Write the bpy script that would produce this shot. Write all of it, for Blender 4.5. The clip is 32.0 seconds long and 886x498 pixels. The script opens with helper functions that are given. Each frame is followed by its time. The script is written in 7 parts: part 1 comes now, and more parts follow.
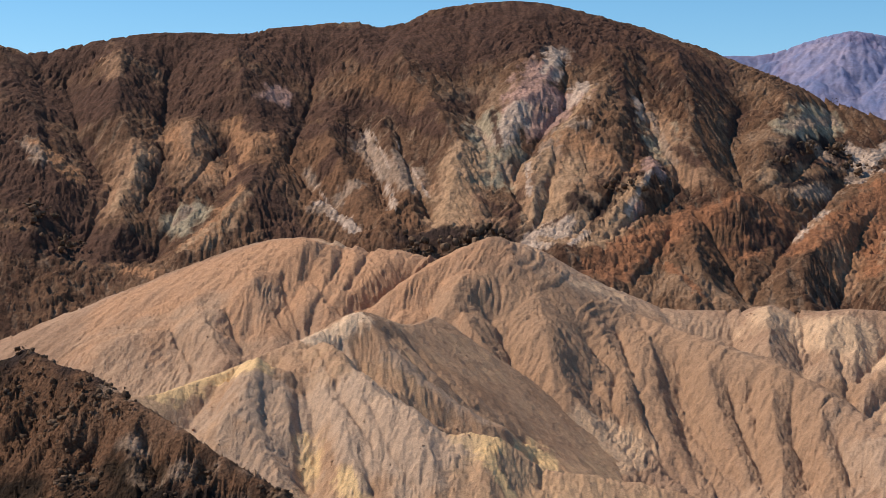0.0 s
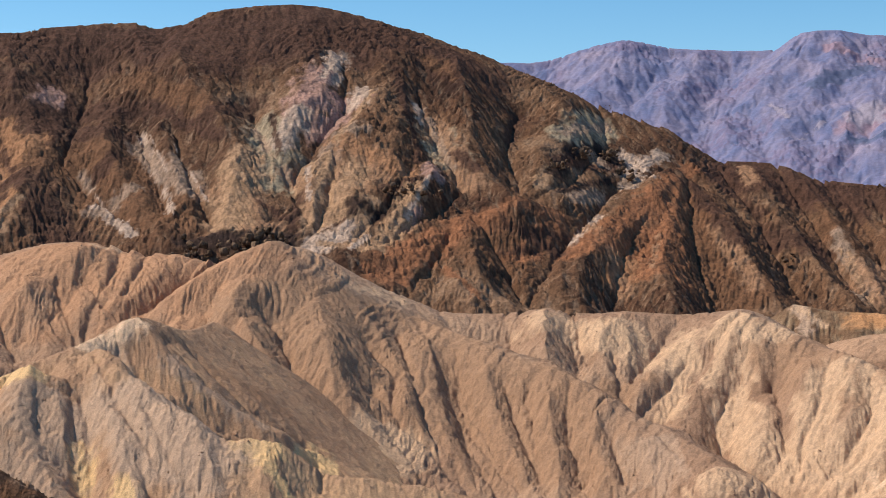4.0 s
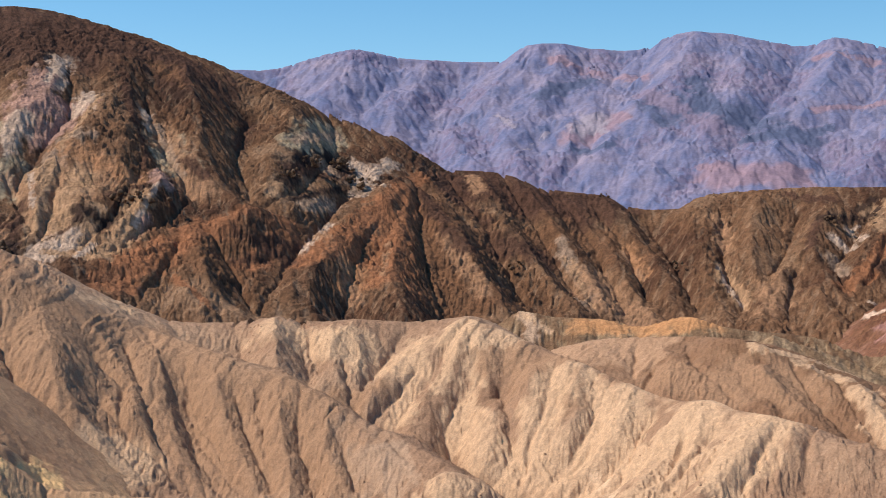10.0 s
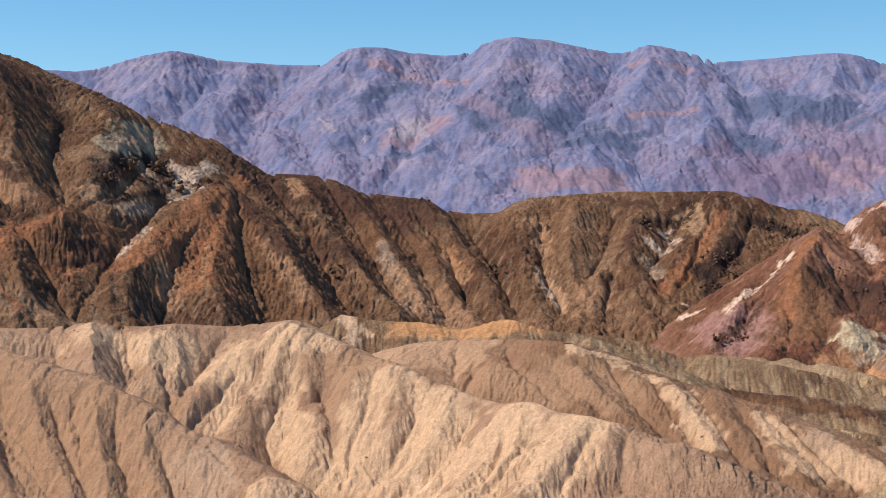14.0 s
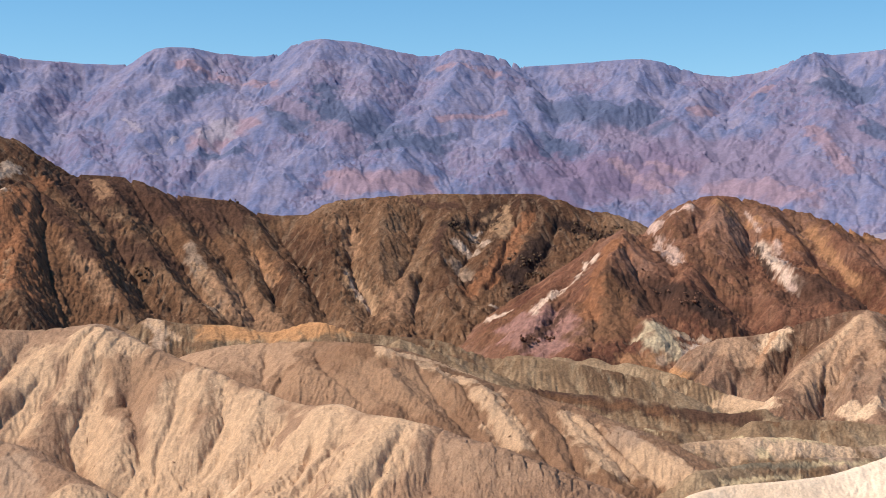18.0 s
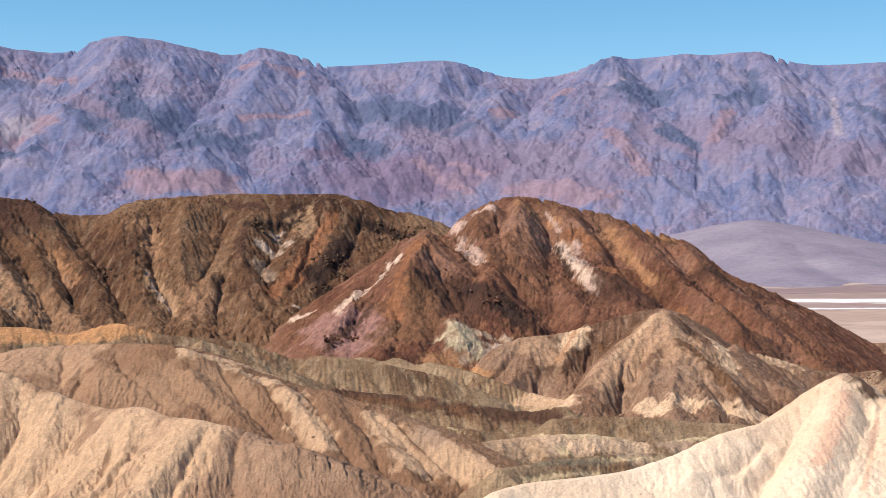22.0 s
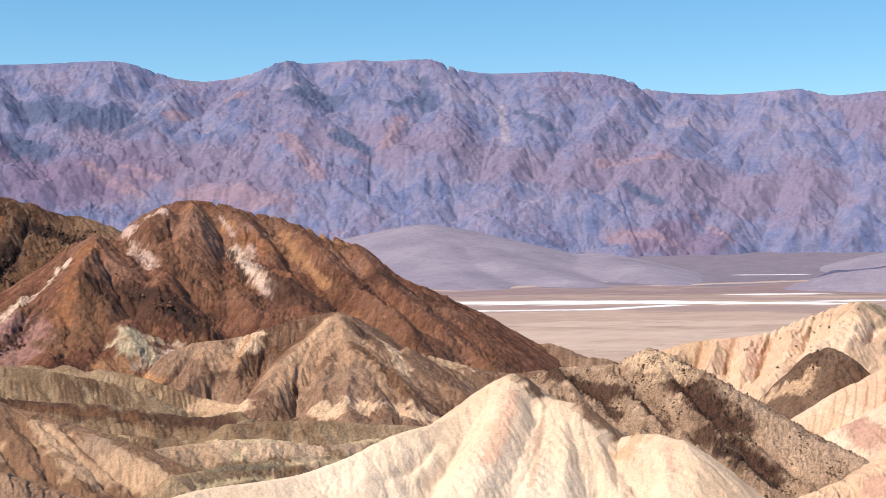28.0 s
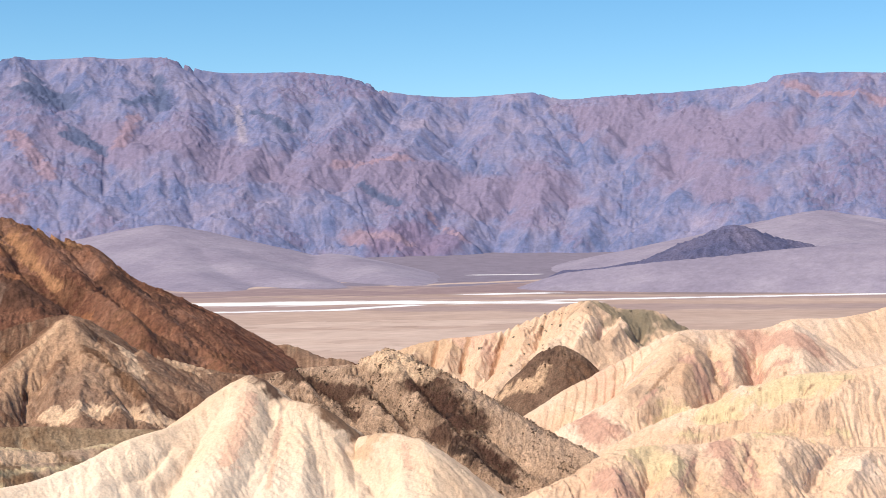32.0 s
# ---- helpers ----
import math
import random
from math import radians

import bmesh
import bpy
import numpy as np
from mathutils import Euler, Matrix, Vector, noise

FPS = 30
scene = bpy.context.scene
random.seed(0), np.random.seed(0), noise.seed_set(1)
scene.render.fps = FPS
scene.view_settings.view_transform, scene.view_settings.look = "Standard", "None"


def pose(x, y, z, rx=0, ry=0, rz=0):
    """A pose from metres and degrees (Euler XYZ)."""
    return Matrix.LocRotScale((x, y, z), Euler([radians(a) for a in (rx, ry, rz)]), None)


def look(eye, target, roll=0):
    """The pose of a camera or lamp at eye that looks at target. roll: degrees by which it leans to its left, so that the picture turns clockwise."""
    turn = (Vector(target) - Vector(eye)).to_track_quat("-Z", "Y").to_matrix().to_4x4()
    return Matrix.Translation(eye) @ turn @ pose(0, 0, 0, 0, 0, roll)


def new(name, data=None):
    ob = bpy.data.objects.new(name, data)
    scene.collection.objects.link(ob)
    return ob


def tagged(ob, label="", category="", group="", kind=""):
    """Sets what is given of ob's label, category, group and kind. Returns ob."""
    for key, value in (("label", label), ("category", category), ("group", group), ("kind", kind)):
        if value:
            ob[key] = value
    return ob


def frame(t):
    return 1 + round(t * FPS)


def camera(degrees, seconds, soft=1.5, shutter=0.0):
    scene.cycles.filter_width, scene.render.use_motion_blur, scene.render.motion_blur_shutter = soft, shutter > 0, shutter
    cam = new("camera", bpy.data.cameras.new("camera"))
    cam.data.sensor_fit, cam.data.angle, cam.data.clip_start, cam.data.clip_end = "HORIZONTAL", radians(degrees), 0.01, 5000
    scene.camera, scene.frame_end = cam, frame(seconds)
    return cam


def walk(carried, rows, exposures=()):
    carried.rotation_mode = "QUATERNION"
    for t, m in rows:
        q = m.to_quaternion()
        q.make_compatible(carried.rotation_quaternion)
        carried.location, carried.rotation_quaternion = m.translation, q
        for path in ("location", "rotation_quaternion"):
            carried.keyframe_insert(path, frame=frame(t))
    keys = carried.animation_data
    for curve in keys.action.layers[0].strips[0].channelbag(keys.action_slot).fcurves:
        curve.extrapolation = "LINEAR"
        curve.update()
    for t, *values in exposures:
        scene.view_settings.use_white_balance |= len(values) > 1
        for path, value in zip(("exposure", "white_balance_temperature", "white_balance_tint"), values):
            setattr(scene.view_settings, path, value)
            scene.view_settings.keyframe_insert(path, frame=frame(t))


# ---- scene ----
# ---- camera: one standpoint on the viewpoint mound, slow turn to the right ----
EYE = 60.0
cam = camera(30.26, 32.0, soft=0.62)
PATH = [
    (0.0, 0.000, -0.555, -0.093),
    (0.5, -0.964, -0.533, -0.084),
    (1.0, -1.910, -0.514, -0.079),
    (1.5, -2.889, -0.493, -0.076),
    (2.0, -3.867, -0.465, -0.075),
    (2.5, -4.806, -0.447, -0.075),
    (3.0, -5.730, -0.425, -0.076),
    (3.5, -6.665, -0.408, -0.077),
    (5.5, -10.825, -0.335, -0.078),
    (6.0, -11.682, -0.307, -0.077),
    (6.5, -12.375, -0.276, -0.075),
    (7.0, -13.175, -0.256, -0.072),
    (7.5, -14.040, -0.240, -0.068),
    (8.0, -14.787, -0.217, -0.064),
    (8.5, -15.301, -0.184, -0.058),
    (9.0, -15.887, -0.157, -0.053),
    (9.5, -16.534, -0.128, -0.046),
    (10.0, -17.082, -0.100, -0.039),
    (10.5, -17.676, -0.075, -0.032),
    (11.0, -18.359, -0.052, -0.024),
    (11.5, -19.048, -0.031, -0.017),
    (12.0, -19.817, -0.014, -0.009),
    (12.5, -20.756, -0.001, -0.001),
    (13.0, -21.673, 0.007, 0.007),
    (13.5, -22.510, 0.012, 0.015),
    (14.0, -23.334, 0.028, 0.022),
    (14.5, -24.173, 0.044, 0.030),
    (15.0, -25.126, 0.059, 0.037),
    (15.5, -26.087, 0.060, 0.044),
    (17.5, -29.344, 0.097, 0.068),
    (18.0, -29.992, 0.098, 0.074),
    (18.5, -30.684, 0.093, 0.079),
    (19.0, -31.347, 0.096, 0.085),
    (19.5, -32.021, 0.098, 0.090),
    (20.0, -32.698, 0.096, 0.095),
    (20.5, -33.604, 0.099, 0.100),
    (21.0, -34.640, 0.103, 0.105),
    (21.5, -35.755, 0.106, 0.110),
    (22.0, -36.854, 0.094, 0.116),
    (22.5, -37.850, 0.107, 0.122),
    (23.0, -38.784, 0.127, 0.128),
    (23.5, -39.699, 0.134, 0.135),
    (24.0, -40.631, 0.147, 0.143),
    (24.5, -41.553, 0.160, 0.151),
    (25.0, -42.440, 0.168, 0.159),
    (25.5, -43.336, 0.176, 0.169),
    (27.5, -47.202, 0.203, 0.214),
    (28.0, -48.207, 0.204, 0.227),
    (28.5, -49.260, 0.202, 0.242),
    (29.0, -50.448, 0.196, 0.257),
    (29.5, -51.504, 0.199, 0.274),
    (30.0, -52.507, 0.195, 0.291),
    (30.5, -53.757, 0.189, 0.309),
    (31.0, -55.079, 0.185, 0.328),
    (31.5, -56.243, 0.177, 0.348),
    (32.0, -57.377, 0.184, 0.369),
]

walk(cam, [(t, pose(0, 0, EYE, 90 + pitch, roll, yaw)) for t, yaw, pitch, roll in PATH], [(0.0, 0.0), (6.0, 0.07), (20.0, 0.1), (32.0, 0.16)])

# ---- light: clear desert sky, high sun from the left ----
SUN_AZIMUTH, SUN_HEIGHT = -70.0, 50.0
world = bpy.data.worlds.new("sky")
scene.world = world
world.use_nodes = True
wn, wl = world.node_tree.nodes, world.node_tree.links
sky = wn.new("ShaderNodeTexSky")
sky.sky_type, sky.sun_disc = 'NISHITA', False
sky.sun_elevation, sky.sun_rotation = radians(SUN_HEIGHT), radians(SUN_AZIMUTH)
sky.altitude, sky.air_density, sky.dust_density, sky.ozone_density = 1500.0, 1.0, 0.0, 3.0
wn["Background"].inputs["Strength"].default_value = 0.125
deep = wn.new("ShaderNodeHueSaturation")
deep.inputs["Hue"].default_value, deep.inputs["Saturation"].default_value, deep.inputs["Value"].default_value = 0.492, 1.25, 1.04
wl.new(sky.outputs[0], deep.inputs["Color"])
wl.new(deep.outputs[0], wn["Background"].inputs["Color"])
sun = new("sun", bpy.data.lights.new("sun", 'SUN'))
sun.data.energy, sun.data.angle, sun.data.color = 5.3, radians(0.55), (1.0, 0.905, 0.77)
a, e = radians(SUN_AZIMUTH), radians(SUN_HEIGHT)
sun.matrix_world = look((0, 0, 200), (-math.sin(a) * math.cos(e), -math.cos(a) * math.cos(e), 200 - math.sin(e)))

# ---- noise for landforms ----
def lattice(ix, iy, seed):
    h = (ix.astype(np.int64) * 374761393 + iy.astype(np.int64) * 668265263 + seed * 974711) & 0xffffffff
    h = ((h ^ (h >> 13)) * 1274126177) & 0xffffffff
    return (((h ^ (h >> 16)) & 0xffff) * (2 * np.pi / 65536)).astype(np.float32)


def grain(x, y, seed):
    """Gradient noise, about -1 to 1."""
    x, y = np.asarray(x, np.float32), np.asarray(y, np.float32)
    ix, iy = np.floor(x), np.floor(y)
    fx, fy = x - ix, y - iy
    u, v = fx * fx * fx * (fx * (fx * 6 - 15) + 10), fy * fy * fy * (fy * (fy * 6 - 15) + 10)

    def corner(cx, cy):
        g = lattice(ix + cx, iy + cy, seed)
        return np.cos(g) * (fx - cx) + np.sin(g) * (fy - cy)
    lo = corner(0, 0) * (1 - u) + corner(1, 0) * u
    hi = corner(0, 1) * (1 - u) + corner(1, 1) * u
    return (lo * (1 - v) + hi * v) * 1.5


def layered(x, y, octaves, seed):
    total, amp = 0.0, 1.0
    for k in range(octaves):
        total = total + amp * grain(x * 2 ** k, y * 2 ** k, seed + k)
        amp *= 0.5
    return total


# ---- landforms: crest lines with slopes falling away, cut by gullies ----
def ridge(points, slope, rounding, flute, spacing, wander=0.0):
    """A crest line through points, resampled to a smooth curve; a spur wanders off it by some metres."""
    p = np.array(points, float)
    p = np.vstack([2 * p[0] - p[1], p, 2 * p[-1] - p[-2]])
    out = []
    for i in range(1, len(p) - 2):
        n = max(2, min(16, int(np.linalg.norm(p[i + 1] - p[i]) / spacing * 3) + 1))
        for k in range(n):
            t = k / n
            out.append(0.5 * (2 * p[i] + (p[i + 1] - p[i - 1]) * t + (2 * p[i - 1] - 5 * p[i] + 4 * p[i + 1] - p[i + 2]) * t * t
                              + (3 * p[i] - p[i - 1] - 3 * p[i + 1] + p[i + 2]) * t ** 3))
    out.append(p[-2])
    out = np.array(out, np.float32)
    if wander:
        s = np.cumsum(np.linalg.norm(np.diff(out, axis=0, prepend=out[:1]), axis=1)) / (wander * 12)
        fade = np.minimum(1, s * 2)
        out[:, 0] += wander * fade * layered(s, s * 0 + out[0, 0], 2, 3)
        out[:, 1] += wander * fade * layered(s, s * 0 + out[0, 1], 2, 4)
        out[:, 2] += wander * 0.45 * fade * layered(s * 1.4, s * 0 + out[0, 0], 2, 5)
    return out, slope, rounding, flute, spacing, wander


def raise_ridge(H, near, X, Y, one, seed, base):
    line, slope, rounding, flute, spacing, wander = one
    reach = (line[:, 2].max() - base) / slope * 1.15 + 3 * rounding
    m = ((X > line[:, 0].min() - reach) & (X < line[:, 0].max() + reach) & (Y > line[:, 1].min() - reach) & (Y < line[:, 1].max() + reach))
    x, y = X[m], Y[m]
    if not len(x):
        return
    top = np.full(x.shape, -1e9, np.float32)
    s, best, side, over = (np.zeros(x.shape, np.float32) for _ in range(4))
    run = 0.0
    for (ax, ay, az), (bx, by, bz) in zip(line[:-1], line[1:]):
        dx, dy, dz = bx - ax, by - ay, bz - az
        length = max(1e-3, math.hypot(dx, dy))
        q = ((x - ax) * dx + (y - ay) * dy) / length ** 2
        t = np.clip(q, 0, 1)
        ex, ey = x - ax - t * dx, y - ay - t * dy
        d2 = ex * ex + ey * ey
        h = az + t * dz - slope * (np.sqrt(d2 + rounding * rounding) - rounding)
        w = h > top
        top[w], best[w] = h[w], d2[w]
        s[w] = (run + t * length)[w]
        side[w] = np.sign(dx * (y - ay) - dy * (x - ax))[w]
        over[w] = ((q - t) * length)[w]
        run += length
    d = np.sqrt(best)
    turn = np.arctan2(np.abs(over), np.sqrt(np.maximum(best - over * over, 0)) + 1e-3) * np.sign(over)
    s = s + turn * spacing * 2.0
    wob = grain(x / (spacing * 3), y / (spacing * 3), seed + 50) * spacing * 0.6
    u = (s + wob) / spacing + side * 37.3
    v = d / (spacing * 8)
    cut = np.abs(grain(u, v, seed)) * 1.0 + 0.45 * np.abs(grain(u * 2.3, v * 2.3, seed + 7))
    depth = flute * np.clip(d / (spacing * 1.5), 0, 1) ** 0.8
    H[m] = np.maximum(H[m], top + depth * (cut - 0.75))
    if not wander:
        near[m] = np.minimum(near[m], d)


def carve(X, Y, H, gx, gy, size, depth, octaves, seed, sharp):
    """Branching gullies that follow the fall of the slope. Returns the heights and how deep each place is cut."""
    cut = np.zeros_like(H)
    for k in range(octaves):
        f = 2 ** k / size
        px, py = X * f, Y * f
        ix, iy = np.floor(px), np.floor(py)
        fx, fy = px - ix, py - iy
        g = np.sqrt(gx * gx + gy * gy) + 1e-4
        ux, uy = -gy / g, gx / g
        total, wave, lean = (np.zeros_like(H) for _ in range(3))
        for i in (-1, 0, 1):
            for j in (-1, 0, 1):
                a = lattice(ix + i, iy + j, seed + k)
                qx, qy = fx - i - 0.5 - 0.42 * np.cos(a), fy - j - 0.5 - 0.42 * np.sin(a)
                w = np.exp(-2.2 * (qx * qx + qy * qy))
                phase = (qx * ux + qy * uy) * (2 * np.pi)
                total += w
                wave += w * np.cos(phase)
                lean += w * np.sin(phase)
        v = np.clip(0.5 - 0.5 * wave / total, 0, 1)
        steep = np.clip((g - 0.12) / 0.3, 0, 1) * depth
        H = H - steep * v ** sharp
        cut = cut + v ** sharp * 0.6 ** k
        slant = -steep * sharp * v ** (sharp - 1) * 0.5 * (lean / total) * 2 * np.pi * f
        gx, gy = gx + slant * ux, gy + slant * uy
        depth *= 0.46
    return H, cut


def trench(H, X, Y, width, depth, line, seed):
    """A ravine along a line on the map, shallow at its head, with a narrow floor."""
    line = np.array(line)
    reach = width * 2.6
    lo, hi = line.min(0) - reach, line.max(0) + reach
    m = (X > lo[0]) & (X < hi[0]) & (Y > lo[1]) & (Y < hi[1])
    x, y = X[m], Y[m]
    x = x + width * 0.4 * layered(x / (width * 3), y / (width * 3), 3, seed)
    y = y + width * 0.4 * layered(x / (width * 3), y / (width * 3), 3, seed + 9)
    best, along, done = np.full(x.shape, 1e9), np.zeros(x.shape), 0.0
    for (ax, ay), (bx, by) in zip(line[:-1], line[1:]):
        length = max(1e-3, math.hypot(bx - ax, by - ay))
        t = np.clip(((x - ax) * (bx - ax) + (y - ay) * (by - ay)) / length ** 2, 0, 1)
        d = np.hypot(x - ax - t * (bx - ax), y - ay - t * (by - ay))
        w = d < best
        best[w], along[w] = d[w], (done + t * length)[w]
        done += length
    grow = np.clip(along / done * 2.5 + 0.15, 0, 1) * np.clip((done - along) / done * 4 + 0.3, 0, 1)
    H[m] -= depth * grow * np.clip(1 - best / (width * (0.5 + 0.5 * grow)), 0, 1) ** 1.25


SPURS, GULCHES = {}, {}


def spur(hill_name, *points):
    """A minor crest on the face of a hill, as points on the map."""
    SPURS.setdefault(hill_name, []).append(points)


def gulch(hill_name, *points):
    """A drainage line on the face of a hill, as points on the map."""
    GULCHES.setdefault(hill_name, []).append(points)


def nearness(x, y, lines, cap):
    """Distance on the map to the nearest of some lines, at most cap, and the way run along that line."""
    best, along = np.full(x.shape, cap * cap, np.float32), np.zeros(x.shape, np.float32)
    for n, line in enumerate(lines):
        p = np.array(line, np.float32)
        m = np.flatnonzero((x > p[:, 0].min() - cap) & (x < p[:, 0].max() + cap) & (y > p[:, 1].min() - cap) & (y < p[:, 1].max() + cap))
        if not len(m):
            continue
        px, py, d2, run, done = x[m], y[m], best[m], along[m], n * 700.0
        for (ax, ay), (bx, by) in zip(p[:-1], p[1:]):
            dx, dy = bx - ax, by - ay
            length = max(1e-2, math.hypot(dx, dy))
            t = np.clip(((px - ax) * dx + (py - ay) * dy) / length ** 2, 0, 1)
            d = (px - ax - t * dx) ** 2 + (py - ay - t * dy) ** 2
            w = d < d2
            d2[w], run[w] = d[w], (done + t * length + 350.0 * (dx * (py - ay) > dy * (px - ax)))[w]
            done += length
        best[m], along[m] = d2, run
    return np.sqrt(best), along


def sculpt(X, Y, near, spurs, gulches, high, steep, blunt, spacing, rill, seed):
    """Facets between spurs and gulches: flanks that meet in a crest above and in a notch below, scored by slanting rills."""
    size = high / steep
    cap = 3.0 * size
    x = X + size * 0.1 * layered(X / size * 1.5, Y / size * 1.5, 4, seed + 300)
    y = Y + size * 0.1 * layered(X / size * 1.5, Y / size * 1.5, 4, seed + 310)
    up, along = nearness(x, y, spurs, cap)
    down, _ = nearness(x, y, gulches, cap)
    crest = np.sqrt(up * up + blunt * blunt)
    both = crest + down + 1e-3
    H = (down - crest) / both * np.minimum(high, steep * both * 0.5)
    H -= rill * 1.5 * np.clip(1 - down / (spacing * 0.45), 0, 1)
    u, v = (along - 1.2 * up) / spacing, up / (spacing * 6)
    score = np.abs(grain(u, v, seed + 320)) + 0.5 * np.abs(grain(u * 2.1, v * 2.1, seed + 321)) + 0.3 * np.abs(grain(u * 4.3, v * 3.0, seed + 322))
    H += rill * (np.minimum(score, 0.7) * 2.0 - 1.0) * np.clip(up / spacing, 0, 1) * np.clip(down / spacing + 0.35, 0, 1)
    return H * np.clip(near / (2.5 * high), 0, 1)


def spread(lo, hi, n, inner):
    """Bearings in degrees: close together within inner, far apart outside."""
    a, b = max(lo, inner[0]), min(hi, inner[1])
    left = np.linspace(lo, a, 24, endpoint=False) if lo < a else np.zeros(0)
    right = np.linspace(hi, b, 24, endpoint=False)[::-1] if hi > b else np.zeros(0)
    return np.concatenate([left, np.linspace(a, b, n), right])


def shape(ridges, az, sight, reach, face, steps, rough, gully, crag=0.0, base=0.0, seed=1, channels=(), knobs=(0.0, 9.0), relief=None):
    """Heights of a hill on a grid of bearings and distances: close rows on the face, wide rows before and behind."""
    aa = np.radians(spread(az[0], az[1], steps[0], sight)).astype(np.float32)
    rr = np.concatenate([np.linspace(reach[0], face[0], 16, endpoint=False), np.linspace(face[0], face[1], steps[1]), np.linspace(face[1], reach[1], steps[2] + 1)[1:]]).astype(np.float32)
    A2, R2 = np.meshgrid(aa, rr, indexing="ij")
    X, Y = (np.sin(A2) * R2).ravel(), (np.cos(A2) * R2).ravel()
    H = np.full(X.shape, base - 30, np.float32)
    near = np.full(X.shape, 1e6, np.float32)
    for i, one in enumerate(ridges):
        raise_ridge(H, near, X, Y, one, seed * 100 + i * 3, base)
    if relief:
        H += sculpt(X, Y, near, SPURS[relief[0]], GULCHES[relief[0]], *relief[1:], seed)
    calm = np.clip(near / (gully[0] * 0.3), 0.15, 1)
    amp, size = rough
    H += amp * calm * layered(X / size, Y / size, 5, seed * 17)
    if crag:
        c = np.abs(layered(X / (size * 1.3), Y / (size * 1.3), 5, seed * 31))
        H -= crag * calm * np.clip(c, 0, 1)
    rock = np.zeros_like(H)
    if knobs[0]:
        size = knobs[1]
        patch = np.clip(layered(X / (size * 7), Y / (size * 7), 3, seed * 41) * 1.5 + 0.22, 0, 1)
        knob = np.clip(1 - np.abs(layered(X / size + H / size * 0.4, Y / size + H / size * 0.3, 4, seed * 43)), 0, 1) ** 2
        H += knobs[0] * patch * (knob - 0.4) * (0.4 + 0.6 * calm)
        rock = np.clip(patch * knob * 1.6 - 0.45, 0, 0.5)
    G = H.reshape(len(aa), len(rr))
    fall = np.gradient(G, rr, axis=1)
    turn = np.gradient(G, aa, axis=0) / R2
    gx, gy = (fall * np.sin(A2) + turn * np.cos(A2)).ravel(), (fall * np.cos(A2) - turn * np.sin(A2)).ravel()
    H, cut = carve(X, Y, H, gx, gy, gully[0], gully[1] * calm, gully[2], seed * 7, gully[3])
    for n, (width, depth, line) in enumerate(channels):
        trench(H, X, Y, width, depth, line, seed + n)
    return X, Y, H, cut, rock, len(aa), len(rr)


MINERALS_AND_HAZE = {
    "cream": (0.678, 0.457, 0.297), "white": (0.60, 0.43, 0.33), "tan": (0.425, 0.256, 0.158), "ochre": (0.435, 0.236, 0.134), "tan2": (0.551, 0.355, 0.221), "rust": (0.262, 0.112, 0.056),
    "orange": (0.488, 0.244, 0.112), "green": (0.488, 0.380, 0.251), "pink": (0.488, 0.273, 0.214), "pinkish": (0.657, 0.402, 0.281), "pinkwhite": (0.50, 0.335, 0.27),
    "mauve": (0.297, 0.156, 0.130), "mauve2": (0.509, 0.292, 0.214), "black": (0.037, 0.021, 0.017), "umber": (0.082, 0.040, 0.027), "brown": (0.159, 0.078, 0.042),
    "brown2": (0.342, 0.201, 0.122), "yellow": (0.700, 0.449, 0.223), "grey": (0.466, 0.312, 0.214), "grey2": (0.403, 0.263, 0.177), "olive": (0.212, 0.166, 0.112),
    "buff": (0.36, 0.215, 0.125), "ash": (0.30, 0.20, 0.14), "sand": (0.30, 0.165, 0.095), "sienna": (0.33, 0.165, 0.085), "chalk": (0.46, 0.33, 0.25), "sage": (0.33, 0.26, 0.175), "dusk": (0.36, 0.21, 0.165),
    "salt": (0.85, 0.82, 0.82), "silt": (0.52, 0.38, 0.31), "mud": (0.25, 0.17, 0.17), "loam": (0.32, 0.225, 0.205),
    # Tones of the far range, distance haze mixed in; straw is plain clay.
    "hazepink": (0.28, 0.19, 0.235), "hazeplum": (0.18, 0.135, 0.21), "hazeblue": (0.09, 0.108, 0.185), "hazerose": (0.212, 0.170, 0.245), "hazepale": (0.31, 0.265, 0.32), "straw": (0.62, 0.46, 0.27),
}


def veins(X, Y, Z, seams, seed, rock=None, rock_kind="brown"):
    """Streak colour, mineral or painted haze, and its cover for every place: each seam runs from one point to another,
    with a ragged edge.
    """
    rgb, cover = np.zeros((len(X), 3), np.float32), np.zeros(len(X), np.float32)
    if rock is not None:
        rgb[:], cover = np.array(MINERALS_AND_HAZE[rock_kind]), rock.astype(np.float32)
    for n, (kind, width, a, b) in enumerate(seams):
        a, b = np.array(a), np.array(b)
        reach = width * 2.2
        lo, hi = np.minimum(a, b) - reach, np.maximum(a, b) + reach
        m = (X > lo[0]) & (X < hi[0]) & (Y > lo[1]) & (Y < hi[1])
        if not m.any():
            continue
        p = np.stack([X[m], Y[m], Z[m]], -1)
        ab = b - a
        t = np.clip((p - a) @ ab / max(1e-6, ab @ ab), 0, 1)
        d = np.linalg.norm(p - a - t[:, None] * ab, axis=1) / width
        s = width * 0.6
        d = d + 0.5 * (layered(p[:, 0] / s, p[:, 2] / (2.4 * s), 6, seed + n) + layered(p[:, 1] / s, p[:, 2] / (2.4 * s), 6, seed + n + 5))
        w = np.clip((1.2 - d) / 0.6, 0, 1) * 0.9
        old = cover[m]
        both = w + old * (1 - w)
        rgb[m] = (np.array(MINERALS_AND_HAZE[kind]) * w[:, None] + rgb[m] * (old * (1 - w))[:, None]) / np.maximum(both, 1e-4)[:, None]
        cover[m] = both
    return rgb, cover


SEAMS = {}


